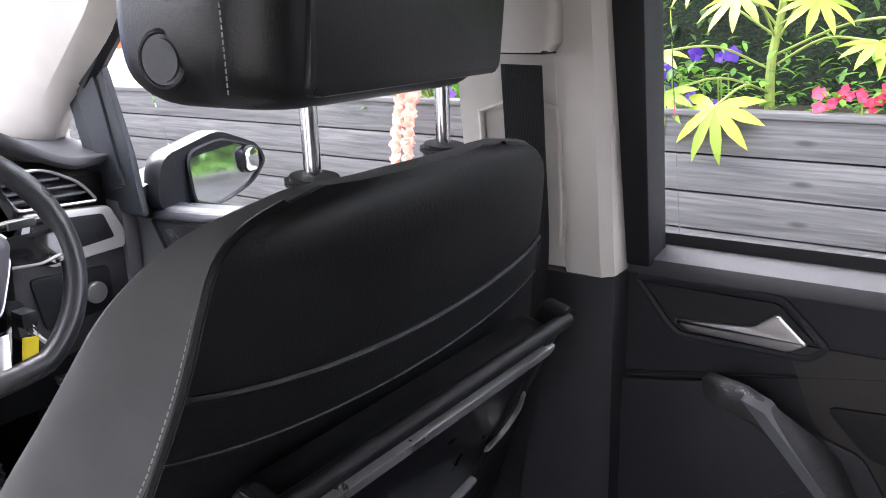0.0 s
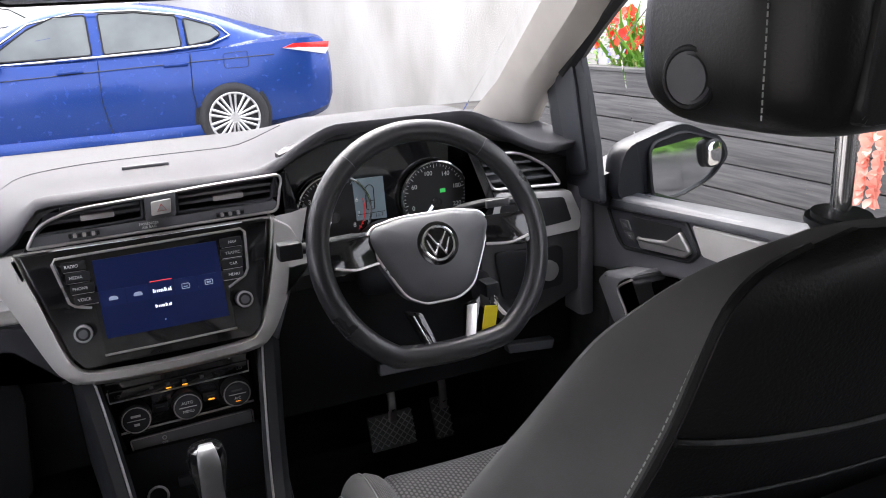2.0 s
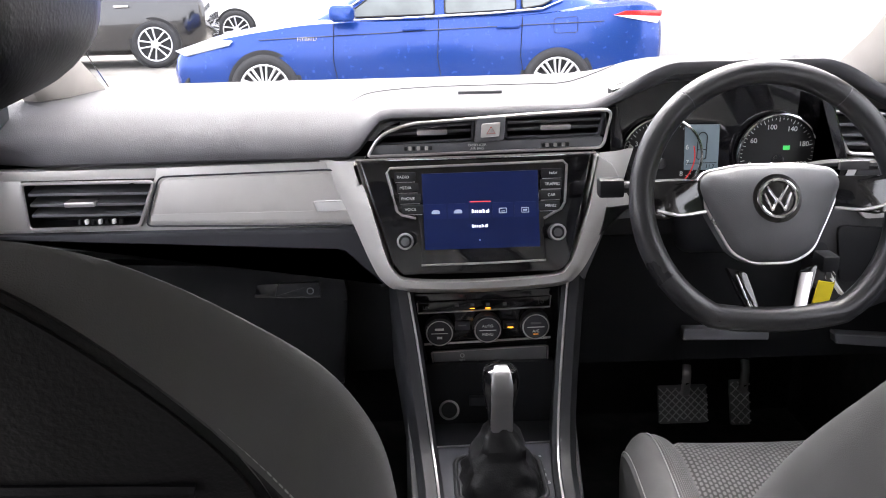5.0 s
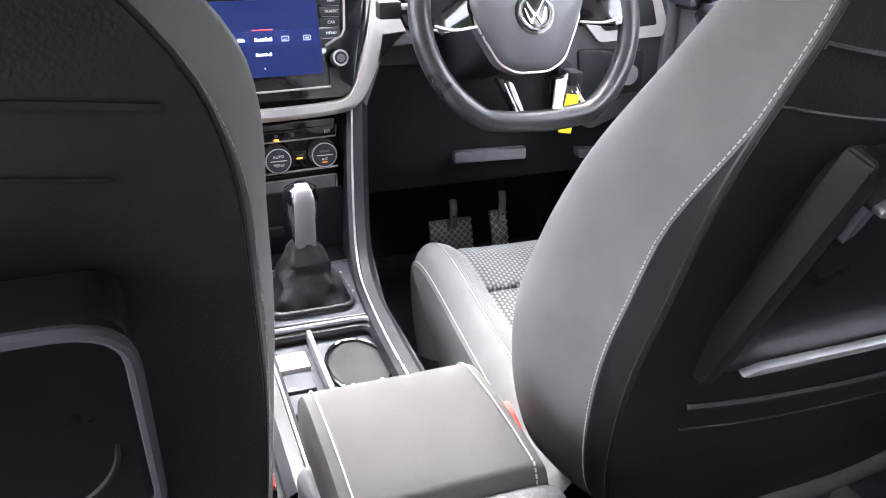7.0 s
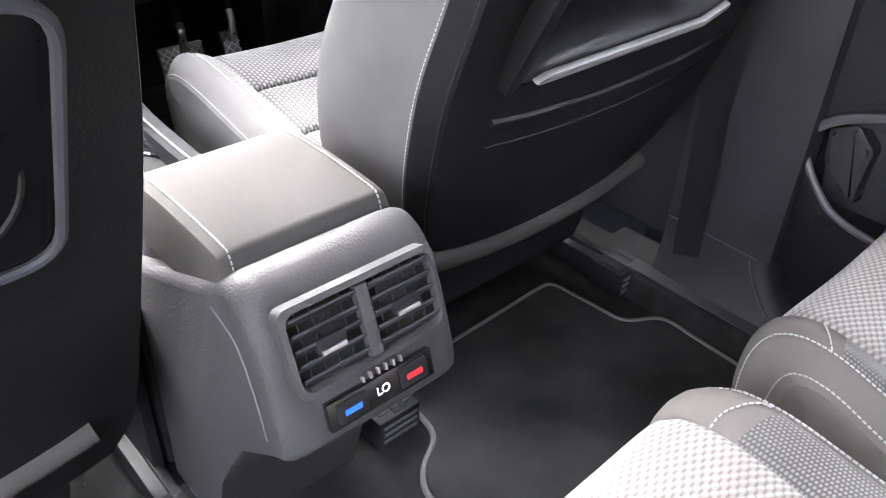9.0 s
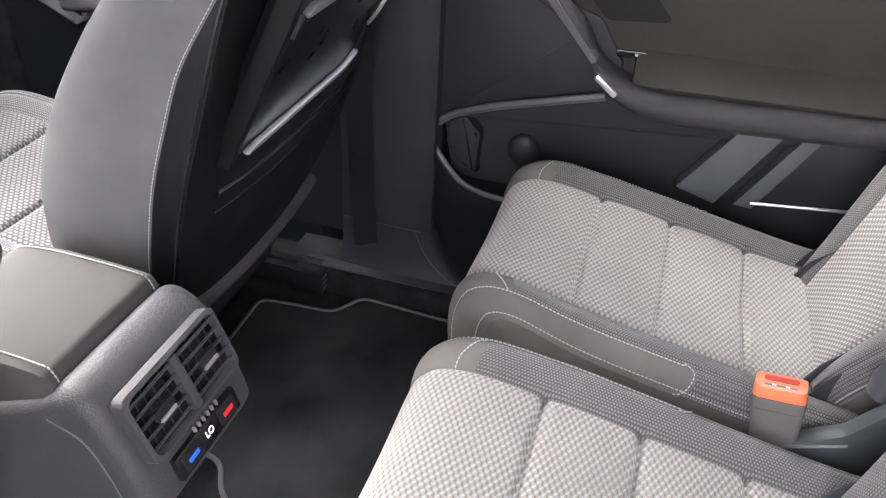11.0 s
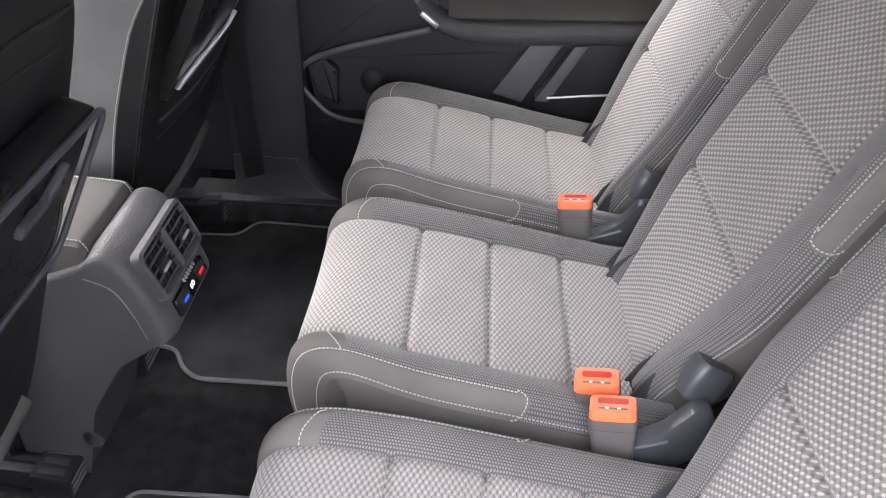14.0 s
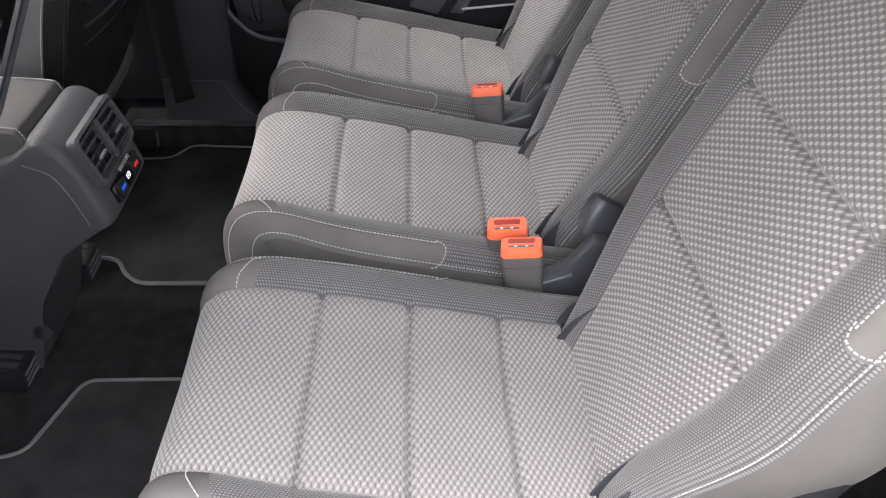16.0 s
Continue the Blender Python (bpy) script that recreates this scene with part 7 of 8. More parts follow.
for x, lab in ((0.150, "red front belt buckle beside the driver seat"), (-0.112, "red front belt buckle beside the passenger seat")):
    b = thing("front_belt_buckle", lab, "buckle", "front seat belt buckles", at=(x, 0.80, 0.70))
    b.rotation_euler = (radians(20), 0, 0)
    part("body", box(-0.011, 0.011, -0.022, 0.022, -0.14, 0.0, 0.004), DARK, b)
    part("button", box(-0.0095, 0.0095, -0.020, 0.020, -0.004, 0.006, 0.003), DEEP_RED, b, "red release button")


# recline levers and belt slots at the foot of the rear backrests
HINGE = mk("slate_hinge_plastic", (0.050, 0.053, 0.060), 0.36, var=0.08, bump=0.3, grain=600)
def recliner(x, label):
    r = thing("recline_hinge", label, "seat hinge", "rear seat hinges", at=(x, -0.11, 0.62))
    part("arm", prism([(-0.012, 0.075, -0.01), (-0.012, 0.035, 0.030), (-0.012, -0.012, 0.058), (-0.012, -0.040, 0.098), (-0.012, -0.060, 0.100), (-0.012, -0.072, 0.07), (-0.012, -0.06, 0.02), (-0.012, 0.0, -0.03)], (0.024, 0, 0), 0.006), HINGE, r, "charcoal plastic arm")
    part("cap", moved(loft([[(px * w, py * h, zz) for px, py in rrect(2, 2, 0.5, 4)] for w, h, zz in ((0.014, 0.020, -0.030), (0.020, 0.024, -0.012), (0.022, 0.024, 0.014), (0.019, 0.020, 0.022), (0.010, 0.012, 0.0245))]), Matrix.Translation((0.034, -0.058, 0.112)) @ Matrix.Rotation(radians(24), 4, "X") @ Matrix.Rotation(radians(14), 4, "Y")), HINGE, r, "rounded charcoal release cap")
    part("loop", tube(smooth_path([(-0.004, 0.088, -0.022), (-0.006, 0.058, 0.010), (-0.008, 0.018, 0.032), (-0.008, -0.018, 0.046)], 6), 0.0065, 10, flat=0.6), HINGE, r, "moulded release loop")
    part("scuff_edge", tube(smooth_path([(-0.020, 0.090, -0.034), (-0.020, 0.050, -0.028), (-0.020, 0.0, -0.020)], 5), 0.0022, 6), MIDGREY, r)
    part("lever", moved(box(-0.020, 0.020, 0.0, 0.09, -0.005, 0.005, 0.004), Matrix.Translation((0, 0.0, -0.018)) @ Matrix.Rotation(radians(-16), 4, "X")), DARKGREY, r)
    part("base", box(-0.03, 0.03, -0.03, 0.10, -0.09, -0.040, 0.008), DARK, r)
    return r


rc = recliner(0.245, "charcoal plastic hinge between the rear seats")
copy_thing(rc, Matrix.Translation((-0.207, -0.11, 0.62)))
for cx_ in (-0.436, 0.018, 0.470):
    for sx in (-1, 1):
        s = thing("anchor_guide", "dark grey plastic child seat anchor guide at the backrest foot", "anchor guide", "anchor guides", at=(cx_ + sx * 0.125, -0.150, 0.676))
        s.rotation_euler, s.scale = (radians(20), 0, radians(-sx * 6)), (1.0, 1.15, 1.25)
        for fx in (-0.0165, 0.0135):
            part("cheek", prism([(fx, y, z) for y, z in rounded_poly([(-0.012, -0.040), (0.036, -0.040), (0.032, -0.012), (0.012, 0.030), (0.002, 0.038), (-0.012, 0.036)], 0.005)], (0.003, 0, 0), 0.0008), DARKGREY, s, "thin plastic cheek")
        part("back", box(-0.0135, 0.0135, -0.010, -0.006, -0.038, 0.034, 0.001), DARK, s)
        part("floor", box(-0.0135, 0.0135, -0.006, 0.030, -0.040, -0.034, 0.001), DARKGREY, s)
        part("anchor_bar", cyl((0, 0.008, -0.018), (1, 0, 0), 0.003, 0.027, 10), SATIN, s)

# ---- outside: cars ----
BLUE = mk("metallic_blue_paint", (0.006, 0.045, 0.25), 0.25, metal=0.4, var=0.0, bump=0, coat=0.25)
BLACKP = mk("black_car_paint", (0.012, 0.012, 0.014), 0.15, var=0.04, bump=0, coat=1.0)
WHITEP = mk("white_car_paint", (0.75, 0.75, 0.75), 0.25, var=0.03, bump=0, coat=1.0)
TINT = mk("dark_car_glass", (0.150, 0.165, 0.165), 0.04, var=0.25, scale=2.5, bump=0, spec=0.35)
ALLOY = mk("alloy_wheel", (0.62, 0.62, 0.63), 0.3, metal=0.8, var=0.04, bump=0)
TYRE = mk("tyre_rubber", (0.025, 0.025, 0.027), 0.8, bump=0.5, grain=200)
LAMPW = mk("headlamp", (0.7, 0.72, 0.75), 0.1, var=0.02, bump=0, coat=0.6)
LAMPR = mk("tail_lamp_red", (0.6, 0.02, 0.02), 0.15, var=0.02, bump=0, coat=0.6)


def parked_car(name, label, paint, m, stations, cabin, sill, wheels, spokes, windows, trim=CHROME, extra=None):
    """A car lying along its own x (front at 0), near side at -y, built of body, cabin, windows, wheels and lamps."""
    car = thing(name, label, "car", "parked cars")
    car.matrix_basis = m
    rings = []
    for X, zb, zt, hw in stations:
        prof = [(0.86, zb), (0.965, zb + 0.07), (0.99, zb + 0.22), (1.0, zb + (zt - zb) * 0.52), (0.985, zb + (zt - zb) * 0.78), (0.95, zt - 0.035), (0.86, zt - 0.004), (0.5, zt + 0.012)]
        rings.append([Vector((X, -a * hw, z)) for a, z in prof] + [Vector((X, a * hw, z)) for a, z in prof[::-1]])
    S_ = [smooth_path([r[i] for r in rings], 4) for i in range(len(rings[0]))]
    rings = [[S_[i][j] for i in range(len(S_))] for j in range(len(S_[0]))]
    part("body", loft(rings), paint, car)
    rings = []
    for X, zt, hb, ht, zb in cabin:
        rings.append([Vector((X, -hb, zb)), Vector((X, -(hb + ht) / 2 - 0.02, (zb + zt) / 2)), Vector((X, -ht, zt - 0.05)), Vector((X, -ht * 0.85, zt)), Vector((X, 0, zt + 0.015)), Vector((X, ht * 0.85, zt)), Vector((X, ht, zt - 0.05)), Vector((X, (hb + ht) / 2 + 0.02, (zb + zt) / 2)), Vector((X, hb, zb))])
    S_ = [smooth_path([r[i] for r in rings], 4) for i in range(len(rings[0]))]
    rings = [[S_[i][j] for i in range(len(S_))] for j in range(len(S_[0]))]
    part("cabin", loft(rings, closed=True), paint, car)

    def skin(x, z, d=0.006):
        """The cabin's near side at x, z."""
        best = min(cabin, key=lambda c: abs(c[0] - x))
        lo = max([c for c in cabin if c[0] <= x], key=lambda c: c[0], default=best)
        hi = min([c for c in cabin if c[0] >= x], key=lambda c: c[0], default=best)
        t = 0 if hi[0] == lo[0] else (x - lo[0]) / (hi[0] - lo[0])
        hb, ht, zt, zb = [lo[i] + (hi[i] - lo[i]) * t for i in (2, 3, 1, 4)]
        k = max(0, min(1, (z - zb) / max(0.01, zt - 0.05 - zb)))
        bulge = 0.02 * (1 - abs(2 * k - 1))
        return Vector((x, -(hb + (ht - hb) * k) - bulge - d, z))
    for w in windows:
        ot = rounded_poly(w, 0.03)
        win = part("window", prism([skin(x, z, 0.040) for x, z in ot], (0, 0.05, 0)), TINT, car, "dark side window")
        part("pane_edge", tube([skin(x, z, 0.041) for x, z in ot], 0.008, 5, closed=True), DARK, win)
    part("trim", tube([skin(x, z, 0.040) for x, z in sill], 0.011, 6), trim, car, "bright window trim")
    for X, zc, R in wheels:
        y = -stations[len(stations) // 2][3]
        w = new("wheel")
        w.parent = car
        w.location = (X, y + 0.02, zc)
        part("arch", cyl((0, 0.012, 0.01), (0, -1, 0), R + 0.03, 0.05, 40), RUBBER, w)
        part("tyre", moved(ring((0, 0, 0), (0, -1, 0), R - 0.055, 0.056, 40, 10), Matrix.Translation((0, -0.005, 0))), TYRE, w)
        part("disc", cyl((0, -0.012, 0), (0, -1, 0), R - 0.09, 0.02, 36), DARK, w)
        part("rim", ring((0, -0.035, 0), (0, -1, 0), R - 0.098, 0.014, 40, 8), ALLOY, w, "bright alloy rim")
        part("hub", cyl((0, -0.04, 0), (0, -1, 0), 0.055, 0.03, 20, 0.006), ALLOY, w)
        for i in range(spokes):
            for d in (-1, 1):
                a = 2 * math.pi * (i + d * 0.05) / spokes
                b = 2 * math.pi * (i + d * 0.31) / spokes
                p0 = Vector((0.045 * math.cos(a), -0.042, 0.045 * math.sin(a)))
                p1 = Vector(((R - 0.1) * math.cos(b), -0.036, (R - 0.1) * math.sin(b)))
                part("spoke", tube([p0, p1], [0.012, 0.015], 6), ALLOY, w)
        # the same wheel on the far side, plain
        part("far_tyre", cyl((0, 2 * abs(y) - 0.12, 0), (0, 1, 0), R, 0.2, 28), TYRE, w)
    y = -max(s_[3] for s_ in stations)
    if extra:
        extra(car, y)
    return car


def sedan_extra(car, y):
    for X in (1.62, 2.62, 3.42):
        part("door_gap", tube([(X, y - 0.001, 0.96), (X - 0.02, y - 0.006, 0.6), (X + 0.03, y + 0.004, 0.28)], 0.004, 5), DARK, car)
    part("waist_line", tube(smooth_path([(0.9, y + 0.004, 0.80), (1.8, y - 0.004, 0.83), (3.0, y - 0.004, 0.87), (4.2, y + 0.004, 0.90)], 6), 0.004, 5), BLACKP, car)
    for X in (2.38, 3.28):
        h = part("handle", box(X - 0.11, X + 0.11, y - 0.035, y - 0.008, 0.855, 0.885, 0.01), BLUE, car, "blue door handle")
    part("sill_strip", prism([(1.15, y - 0.004, 0.30), (3.55, y - 0.004, 0.30), (3.55, y - 0.02, 0.20), (1.15, y - 0.02, 0.20)], (0, 0.03, 0), 0.006), BLUE, car)
    part("mirror", loft([[Vector((1.72 + x * k, y + yy, 1.03 + z * k)) for x, z in rrect(0.24, 0.15, 0.05)] for yy, k in ((0.0, 0.7), (-0.09, 1.0), (-0.19, 0.95), (-0.21, 0.7))]), BLUE, car, "blue door mirror")
    part("head_lamp", prism([(0.06, y + 0.22, 0.70), (0.18, y + 0.10, 0.66), (0.62, y + 0.002, 0.755), (0.66, y + 0.004, 0.80), (0.40, y + 0.05, 0.80)], (-0.02, -0.012, 0.01), 0.004), LAMPW, car, "clear headlamp")
    tl = part("tail_lamp", prism([(4.28, y + 0.006, 0.950), (4.72, y + 0.080, 0.865), (4.765, y + 0.095, 0.93), (4.40, y + 0.020, 0.965)], (0.01, -0.012, 0.0), 0.004), LAMPW, car, "red and clear tail lamp")
    part("red_lens", prism([(4.28, y + 0.004, 0.952), (4.755, y + 0.088, 0.930), (4.77, y + 0.098, 0.985), (4.40, y + 0.018, 0.990)], (0.01, -0.015, 0.0), 0.004), LAMPR, tl)
    part("fuel_flap", tube([(x, y + 0.008, z) for x, z in rounded_poly([(3.72, 0.80), (3.95, 0.80), (3.95, 0.95), (3.72, 0.94)], 0.03)], 0.0025, 5, closed=True), BLACKP, car)
    part("bumper_vent", prism([(0.05, y + 0.26, 0.30), (0.16, y + 0.13, 0.30), (0.20, y + 0.12, 0.46), (0.06, y + 0.24, 0.52)], (-0.02, -0.02, 0), 0.01), DARK, car)
    words("HYBRID", 0.055, Matrix.Translation((1.36, y - 0.003, 0.80)) @ Matrix.Rotation(radians(90), 4, "X"), CHROME, car, name="badge")


blue = parked_car("blue_sedan", "blue saloon car with bright alloy wheels and chrome window trim", BLUE,
                  Matrix.Translation((-2.53, 9.13, 0.112)),
                  [(0.0, 0.32, 0.60, 0.62), (0.1, 0.24, 0.70, 0.78), (0.45, 0.20, 0.83, 0.89), (1.0, 0.19, 0.92, 0.915), (1.5, 0.19, 0.97, 0.92), (2.5, 0.19, 0.98, 0.92), (3.4, 0.19, 1.00, 0.92), (4.1, 0.20, 1.05, 0.915), (4.5, 0.24, 1.07, 0.89), (4.72, 0.30, 1.04, 0.83), (4.80, 0.40, 0.90, 0.76)],
                  [(1.28, 0.96, 0.70, 0.60, 0.90), (1.7, 1.16, 0.82, 0.66, 0.92), (2.15, 1.37, 0.86, 0.66, 0.93), (2.6, 1.435, 0.87, 0.66, 0.94), (3.1, 1.43, 0.87, 0.66, 0.95), (3.6, 1.34, 0.86, 0.64, 0.97), (4.05, 1.20, 0.82, 0.62, 0.99), (4.5, 1.06, 0.70, 0.60, 1.0)],
                  [(1.62, 0.955), (2.4, 0.975), (3.2, 1.0), (3.62, 1.03), (3.82, 1.10), (3.72, 1.20), (3.4, 1.31), (3.0, 1.365), (2.5, 1.37), (2.1, 1.29), (1.62, 0.985)],
                  [(0.93, 0.335, 0.335), (3.755, 0.335, 0.335)], 10,
                  [[(1.70, 0.985), (2.58, 1.0), (2.58, 1.345), (2.32, 1.34), (2.1, 1.255)], [(2.68, 1.0), (3.36, 1.025), (3.36, 1.30), (3.0, 1.35), (2.68, 1.35)], [(3.42, 1.03), (3.62, 1.06), (3.74, 1.12), (3.66, 1.20), (3.42, 1.28)]], extra=sedan_extra)


def hatch_extra(car, y):
    for X in (1.45, 2.42):
        part("door_gap", tube([(X, y - 0.001, 0.92), (X, y - 0.006, 0.6), (X + 0.02, y + 0.004, 0.28)], 0.004, 5), DARK, car)
    for X in (2.25, 3.1):
        part("handle", box(X - 0.1, X + 0.1, y - 0.035, y - 0.008, 0.84, 0.87, 0.01), CHROME, car, "chrome door handle")
    part("head_lamp", prism([(0.08, y + 0.2, 0.66), (0.5, y + 0.01, 0.72), (0.62, y + 0.008, 0.82), (0.25, y + 0.1, 0.78)], (-0.02, -0.012, 0.0), 0.004), LAMPW, car, "clear headlamp")
    part("mirror", loft([[Vector((1.5 + x * k, y + yy, 1.0 + z * k)) for x, z in rrect(0.22, 0.14, 0.05)] for yy, k in ((0.0, 0.7), (-0.08, 1.0), (-0.18, 0.95), (-0.2, 0.7))]), DARK, car, "dark door mirror")


HATCH_ST = [(0.0, 0.32, 0.58, 0.60), (0.1, 0.24, 0.68, 0.76), (0.45, 0.20, 0.82, 0.87), (1.0, 0.19, 0.91, 0.89), (1.5, 0.19, 0.95, 0.90), (2.5, 0.19, 0.97, 0.90), (3.3, 0.19, 1.0, 0.90), (3.9, 0.24, 1.02, 0.87), (4.12, 0.32, 0.98, 0.80), (4.2, 0.42, 0.9, 0.74)]
HATCH_CB = [(1.15, 0.95, 0.70, 0.60, 0.88), (1.55, 1.15, 0.80, 0.66, 0.90), (2.0, 1.37, 0.84, 0.66, 0.91), (2.5, 1.44, 0.85, 0.66, 0.92), (3.1, 1.42, 0.85, 0.65, 0.93), (3.6, 1.34, 0.84, 0.63, 0.95), (4.0, 1.10, 0.78, 0.60, 0.97), (4.08, 1.0, 0.74, 0.60, 0.97)]
HATCH_SILL = [(1.55, 0.93), (2.4, 0.955), (3.2, 0.985), (3.55, 1.03), (3.62, 1.12), (3.4, 1.27), (3.0, 1.345), (2.4, 1.36), (2.0, 1.28), (1.55, 0.96)]
HATCH_WN = [[(1.65, 0.965), (2.38, 0.985), (2.38, 1.33), (2.15, 1.31), (1.95, 1.22)], [(2.48, 0.985), (3.12, 1.01), (3.12, 1.29), (2.9, 1.325), (2.48, 1.335)]]
parked_car("black_hatchback", "black hatchback with a chrome window line", BLACKP, Matrix.Translation((-7.45, 12.75, 0.362)) @ Matrix.Rotation(radians(6), 4, "Z"),
           HATCH_ST, HATCH_CB, HATCH_SILL, [(0.85, 0.33, 0.33), (3.5, 0.33, 0.33)], 5, HATCH_WN, extra=hatch_extra)
parked_car("white_car", "white car parked behind the black one", WHITEP, Matrix.Translation((-4.48, 16.2, 0.415)) @ Matrix.Rotation(radians(14), 4, "Z"),
           HATCH_ST, HATCH_CB, HATCH_SILL, [(0.85, 0.33, 0.33), (3.5, 0.33, 0.33)], 5, HATCH_WN, trim=DARK, extra=hatch_extra)

# ---- outside: wall, fence, planting ----


def stained(name):
    m, n, l, b = nodes_of(name)
    tc = n.new("ShaderNodeTexCoord")
    mp = n.new("ShaderNodeMapping")
    mp.inputs["Scale"].default_value = (1.3, 1, 0.4)
    l.new(tc.outputs["Object"], mp.inputs[0])
    a, c = n.new("ShaderNodeTexNoise"), n.new("ShaderNodeTexNoise")
    a.inputs["Scale"].default_value, a.inputs["Detail"].default_value = 1.6, 8
    c.inputs["Scale"].default_value = 40
    l.new(mp.outputs[0], a.inputs["Vector"])
    l.new(tc.outputs["Object"], c.inputs["Vector"])
    r = n.new("ShaderNodeValToRGB")
    r.color_ramp.elements[0].position, r.color_ramp.elements[0].color = 0.35, (0.44, 0.42, 0.39, 1)
    r.color_ramp.elements[1].position, r.color_ramp.elements[1].color = 0.68, (0.62, 0.60, 0.57, 1)
    l.new(a.outputs["Fac"], r.inputs[0])
    l.new(r.outputs[0], b.inputs["Base Color"])
    bp_ = n.new("ShaderNodeBump")
    bp_.inputs["Strength"].default_value, bp_.inputs["Distance"].default_value = 0.4, 0.01
    l.new(c.outputs["Fac"], bp_.inputs["Height"])
    l.new(bp_.outputs[0], b.inputs["Normal"])
    b.inputs["Roughness"].default_value = 0.9
    return m


struct("yard_wall", box(0.67, 7.5, 10.3, 10.55, 0.0, 3.9, 0.02), stained("stained_concrete"), "stained pale concrete yard wall", "wall")
# unseen wall, added to hold back low sky light from the left
struct("light_block_wall_left", box(-4.4, -4.2, -8.0, 3.2, -0.1, 1.7, 0.02), stained("weathered_concrete"), "unseen plain concrete wall added to block light from the left", "wall")


def wood():
    m, n, l, b = nodes_of("grey_stained_board")
    tc = n.new("ShaderNodeTexCoord")
    oi = n.new("ShaderNodeObjectInfo")
    mp = n.new("ShaderNodeMapping")
    mp.inputs["Scale"].default_value = (30, 1.2, 30)
    l.new(tc.outputs["Object"], mp.inputs[0])
    add = n.new("ShaderNodeVectorMath")
    l.new(mp.outputs[0], add.inputs[0])
    l.new(oi.outputs["Random"], add.inputs[1])
    gr = n.new("ShaderNodeTexNoise")
    gr.inputs["Scale"].default_value, gr.inputs["Detail"].default_value, gr.inputs["Distortion"].default_value = 2.2, 8, 0.6
    l.new(add.outputs[0], gr.inputs["Vector"])
    kn = n.new("ShaderNodeTexVoronoi")
    kn.inputs["Scale"].default_value = 1.0
    mk2 = n.new("ShaderNodeMapping")
    mk2.inputs["Scale"].default_value = (7, 2.2, 7)
    l.new(tc.outputs["Object"], mk2.inputs[0])
    l.new(mk2.outputs[0], kn.inputs["Vector"])
    kr = n.new("ShaderNodeMapRange")
    kr.inputs[1].default_value, kr.inputs[2].default_value = 0.04, 0.11
    l.new(kn.outputs["Distance"], kr.inputs[0])
    r = n.new("ShaderNodeValToRGB")
    r.color_ramp.elements[0].position, r.color_ramp.elements[0].color = 0.3, (0.05, 0.05, 0.053, 1)
    r.color_ramp.elements[1].position, r.color_ramp.elements[1].color = 0.72, (0.125, 0.123, 0.122, 1)
    l.new(gr.outputs["Fac"], r.inputs[0])
    mx = n.new("ShaderNodeMixRGB")
    mx.inputs[1].default_value = (0.035, 0.035, 0.035, 1)
    l.new(kr.outputs[0], mx.inputs[0])
    l.new(r.outputs[0], mx.inputs[2])
    br = n.new("ShaderNodeMapRange")
    br.inputs[3].default_value, br.inputs[4].default_value = 0.8, 1.2
    l.new(oi.outputs["Random"], br.inputs[0])
    sc = n.new("ShaderNodeVectorMath")
    sc.operation = "SCALE"
    l.new(mx.outputs[0], sc.inputs[0])
    l.new(br.outputs[0], sc.inputs["Scale"])
    l.new(sc.outputs[0], b.inputs["Base Color"])
    b.inputs["Roughness"].default_value = 0.75
    bp_ = n.new("ShaderNodeBump")
    bp_.inputs["Strength"].default_value, bp_.inputs["Distance"].default_value = 0.5, 0.003
    l.new(gr.outputs["Fac"], bp_.inputs["Height"])
    l.new(bp_.outputs[0], b.inputs["Normal"])
    return m


BOARD = wood()
FX = 3.2
fence = thing("raised_bed_wall", "grey stained timber boards walling a raised flower bed", "fence", kind="structure", at=(FX, 0.0, 0.0))
ftilt = Matrix.Rotation(math.atan(-0.006), 4, "X")
ftop = lambda y: 0.938 - 0.006 * y
bm0 = box(0, 0.035, -2.998, 2.998, -0.0745, 0.0745, 0.004)
me0 = None
for i in range(8):
    for j, yc in enumerate((-3.0, 3.0)):
        if me0 is None:
            o = part("plank", bm0, BOARD, fence)
            me0 = o.data
        else:
            o = new("plank", me0)
            o.parent = fence
        z = ftop(yc) - 0.088 - i * 0.157
        o.matrix_basis = Matrix.Translation((0.004 * math.sin(i * 2.3 + j), yc, z)) @ ftilt
for yc in (-3.0, 3.0):
    o = part("cap_board", box(-0.012, 0.10, -2.998, 2.998, -0.012, 0.012, 0.004), BOARD, fence)
    o.matrix_basis = Matrix.Translation((0, yc, ftop(yc))) @ ftilt
for yc in (-4.75, -2.4, 0.0, 2.4, 4.7):
    part("post", box(0.04, 0.12, yc - 0.04, yc + 0.04, -0.2, ftop(yc) - 0.02), BOARD, fence)
    part("backing", box(0.036, 0.040, yc - 1.25, yc + 1.25, -0.2, ftop(yc) - 0.08), RUBBER, fence)
SOIL = mk("dark_soil", (0.03, 0.022, 0.016), 0.95, var=0.3, bump=1.0, grain=80, depth=0.01)
tagged(obj("flower_bed", surf(lambda x, y: Vector((x, y, ftop(y) - 0.07)), [FX + 0.05, FX + 0.6, FX + 1.4], span(-6, 6.0, 12)), SOIL), "dark soil of the raised flower bed", "ground", kind="structure")


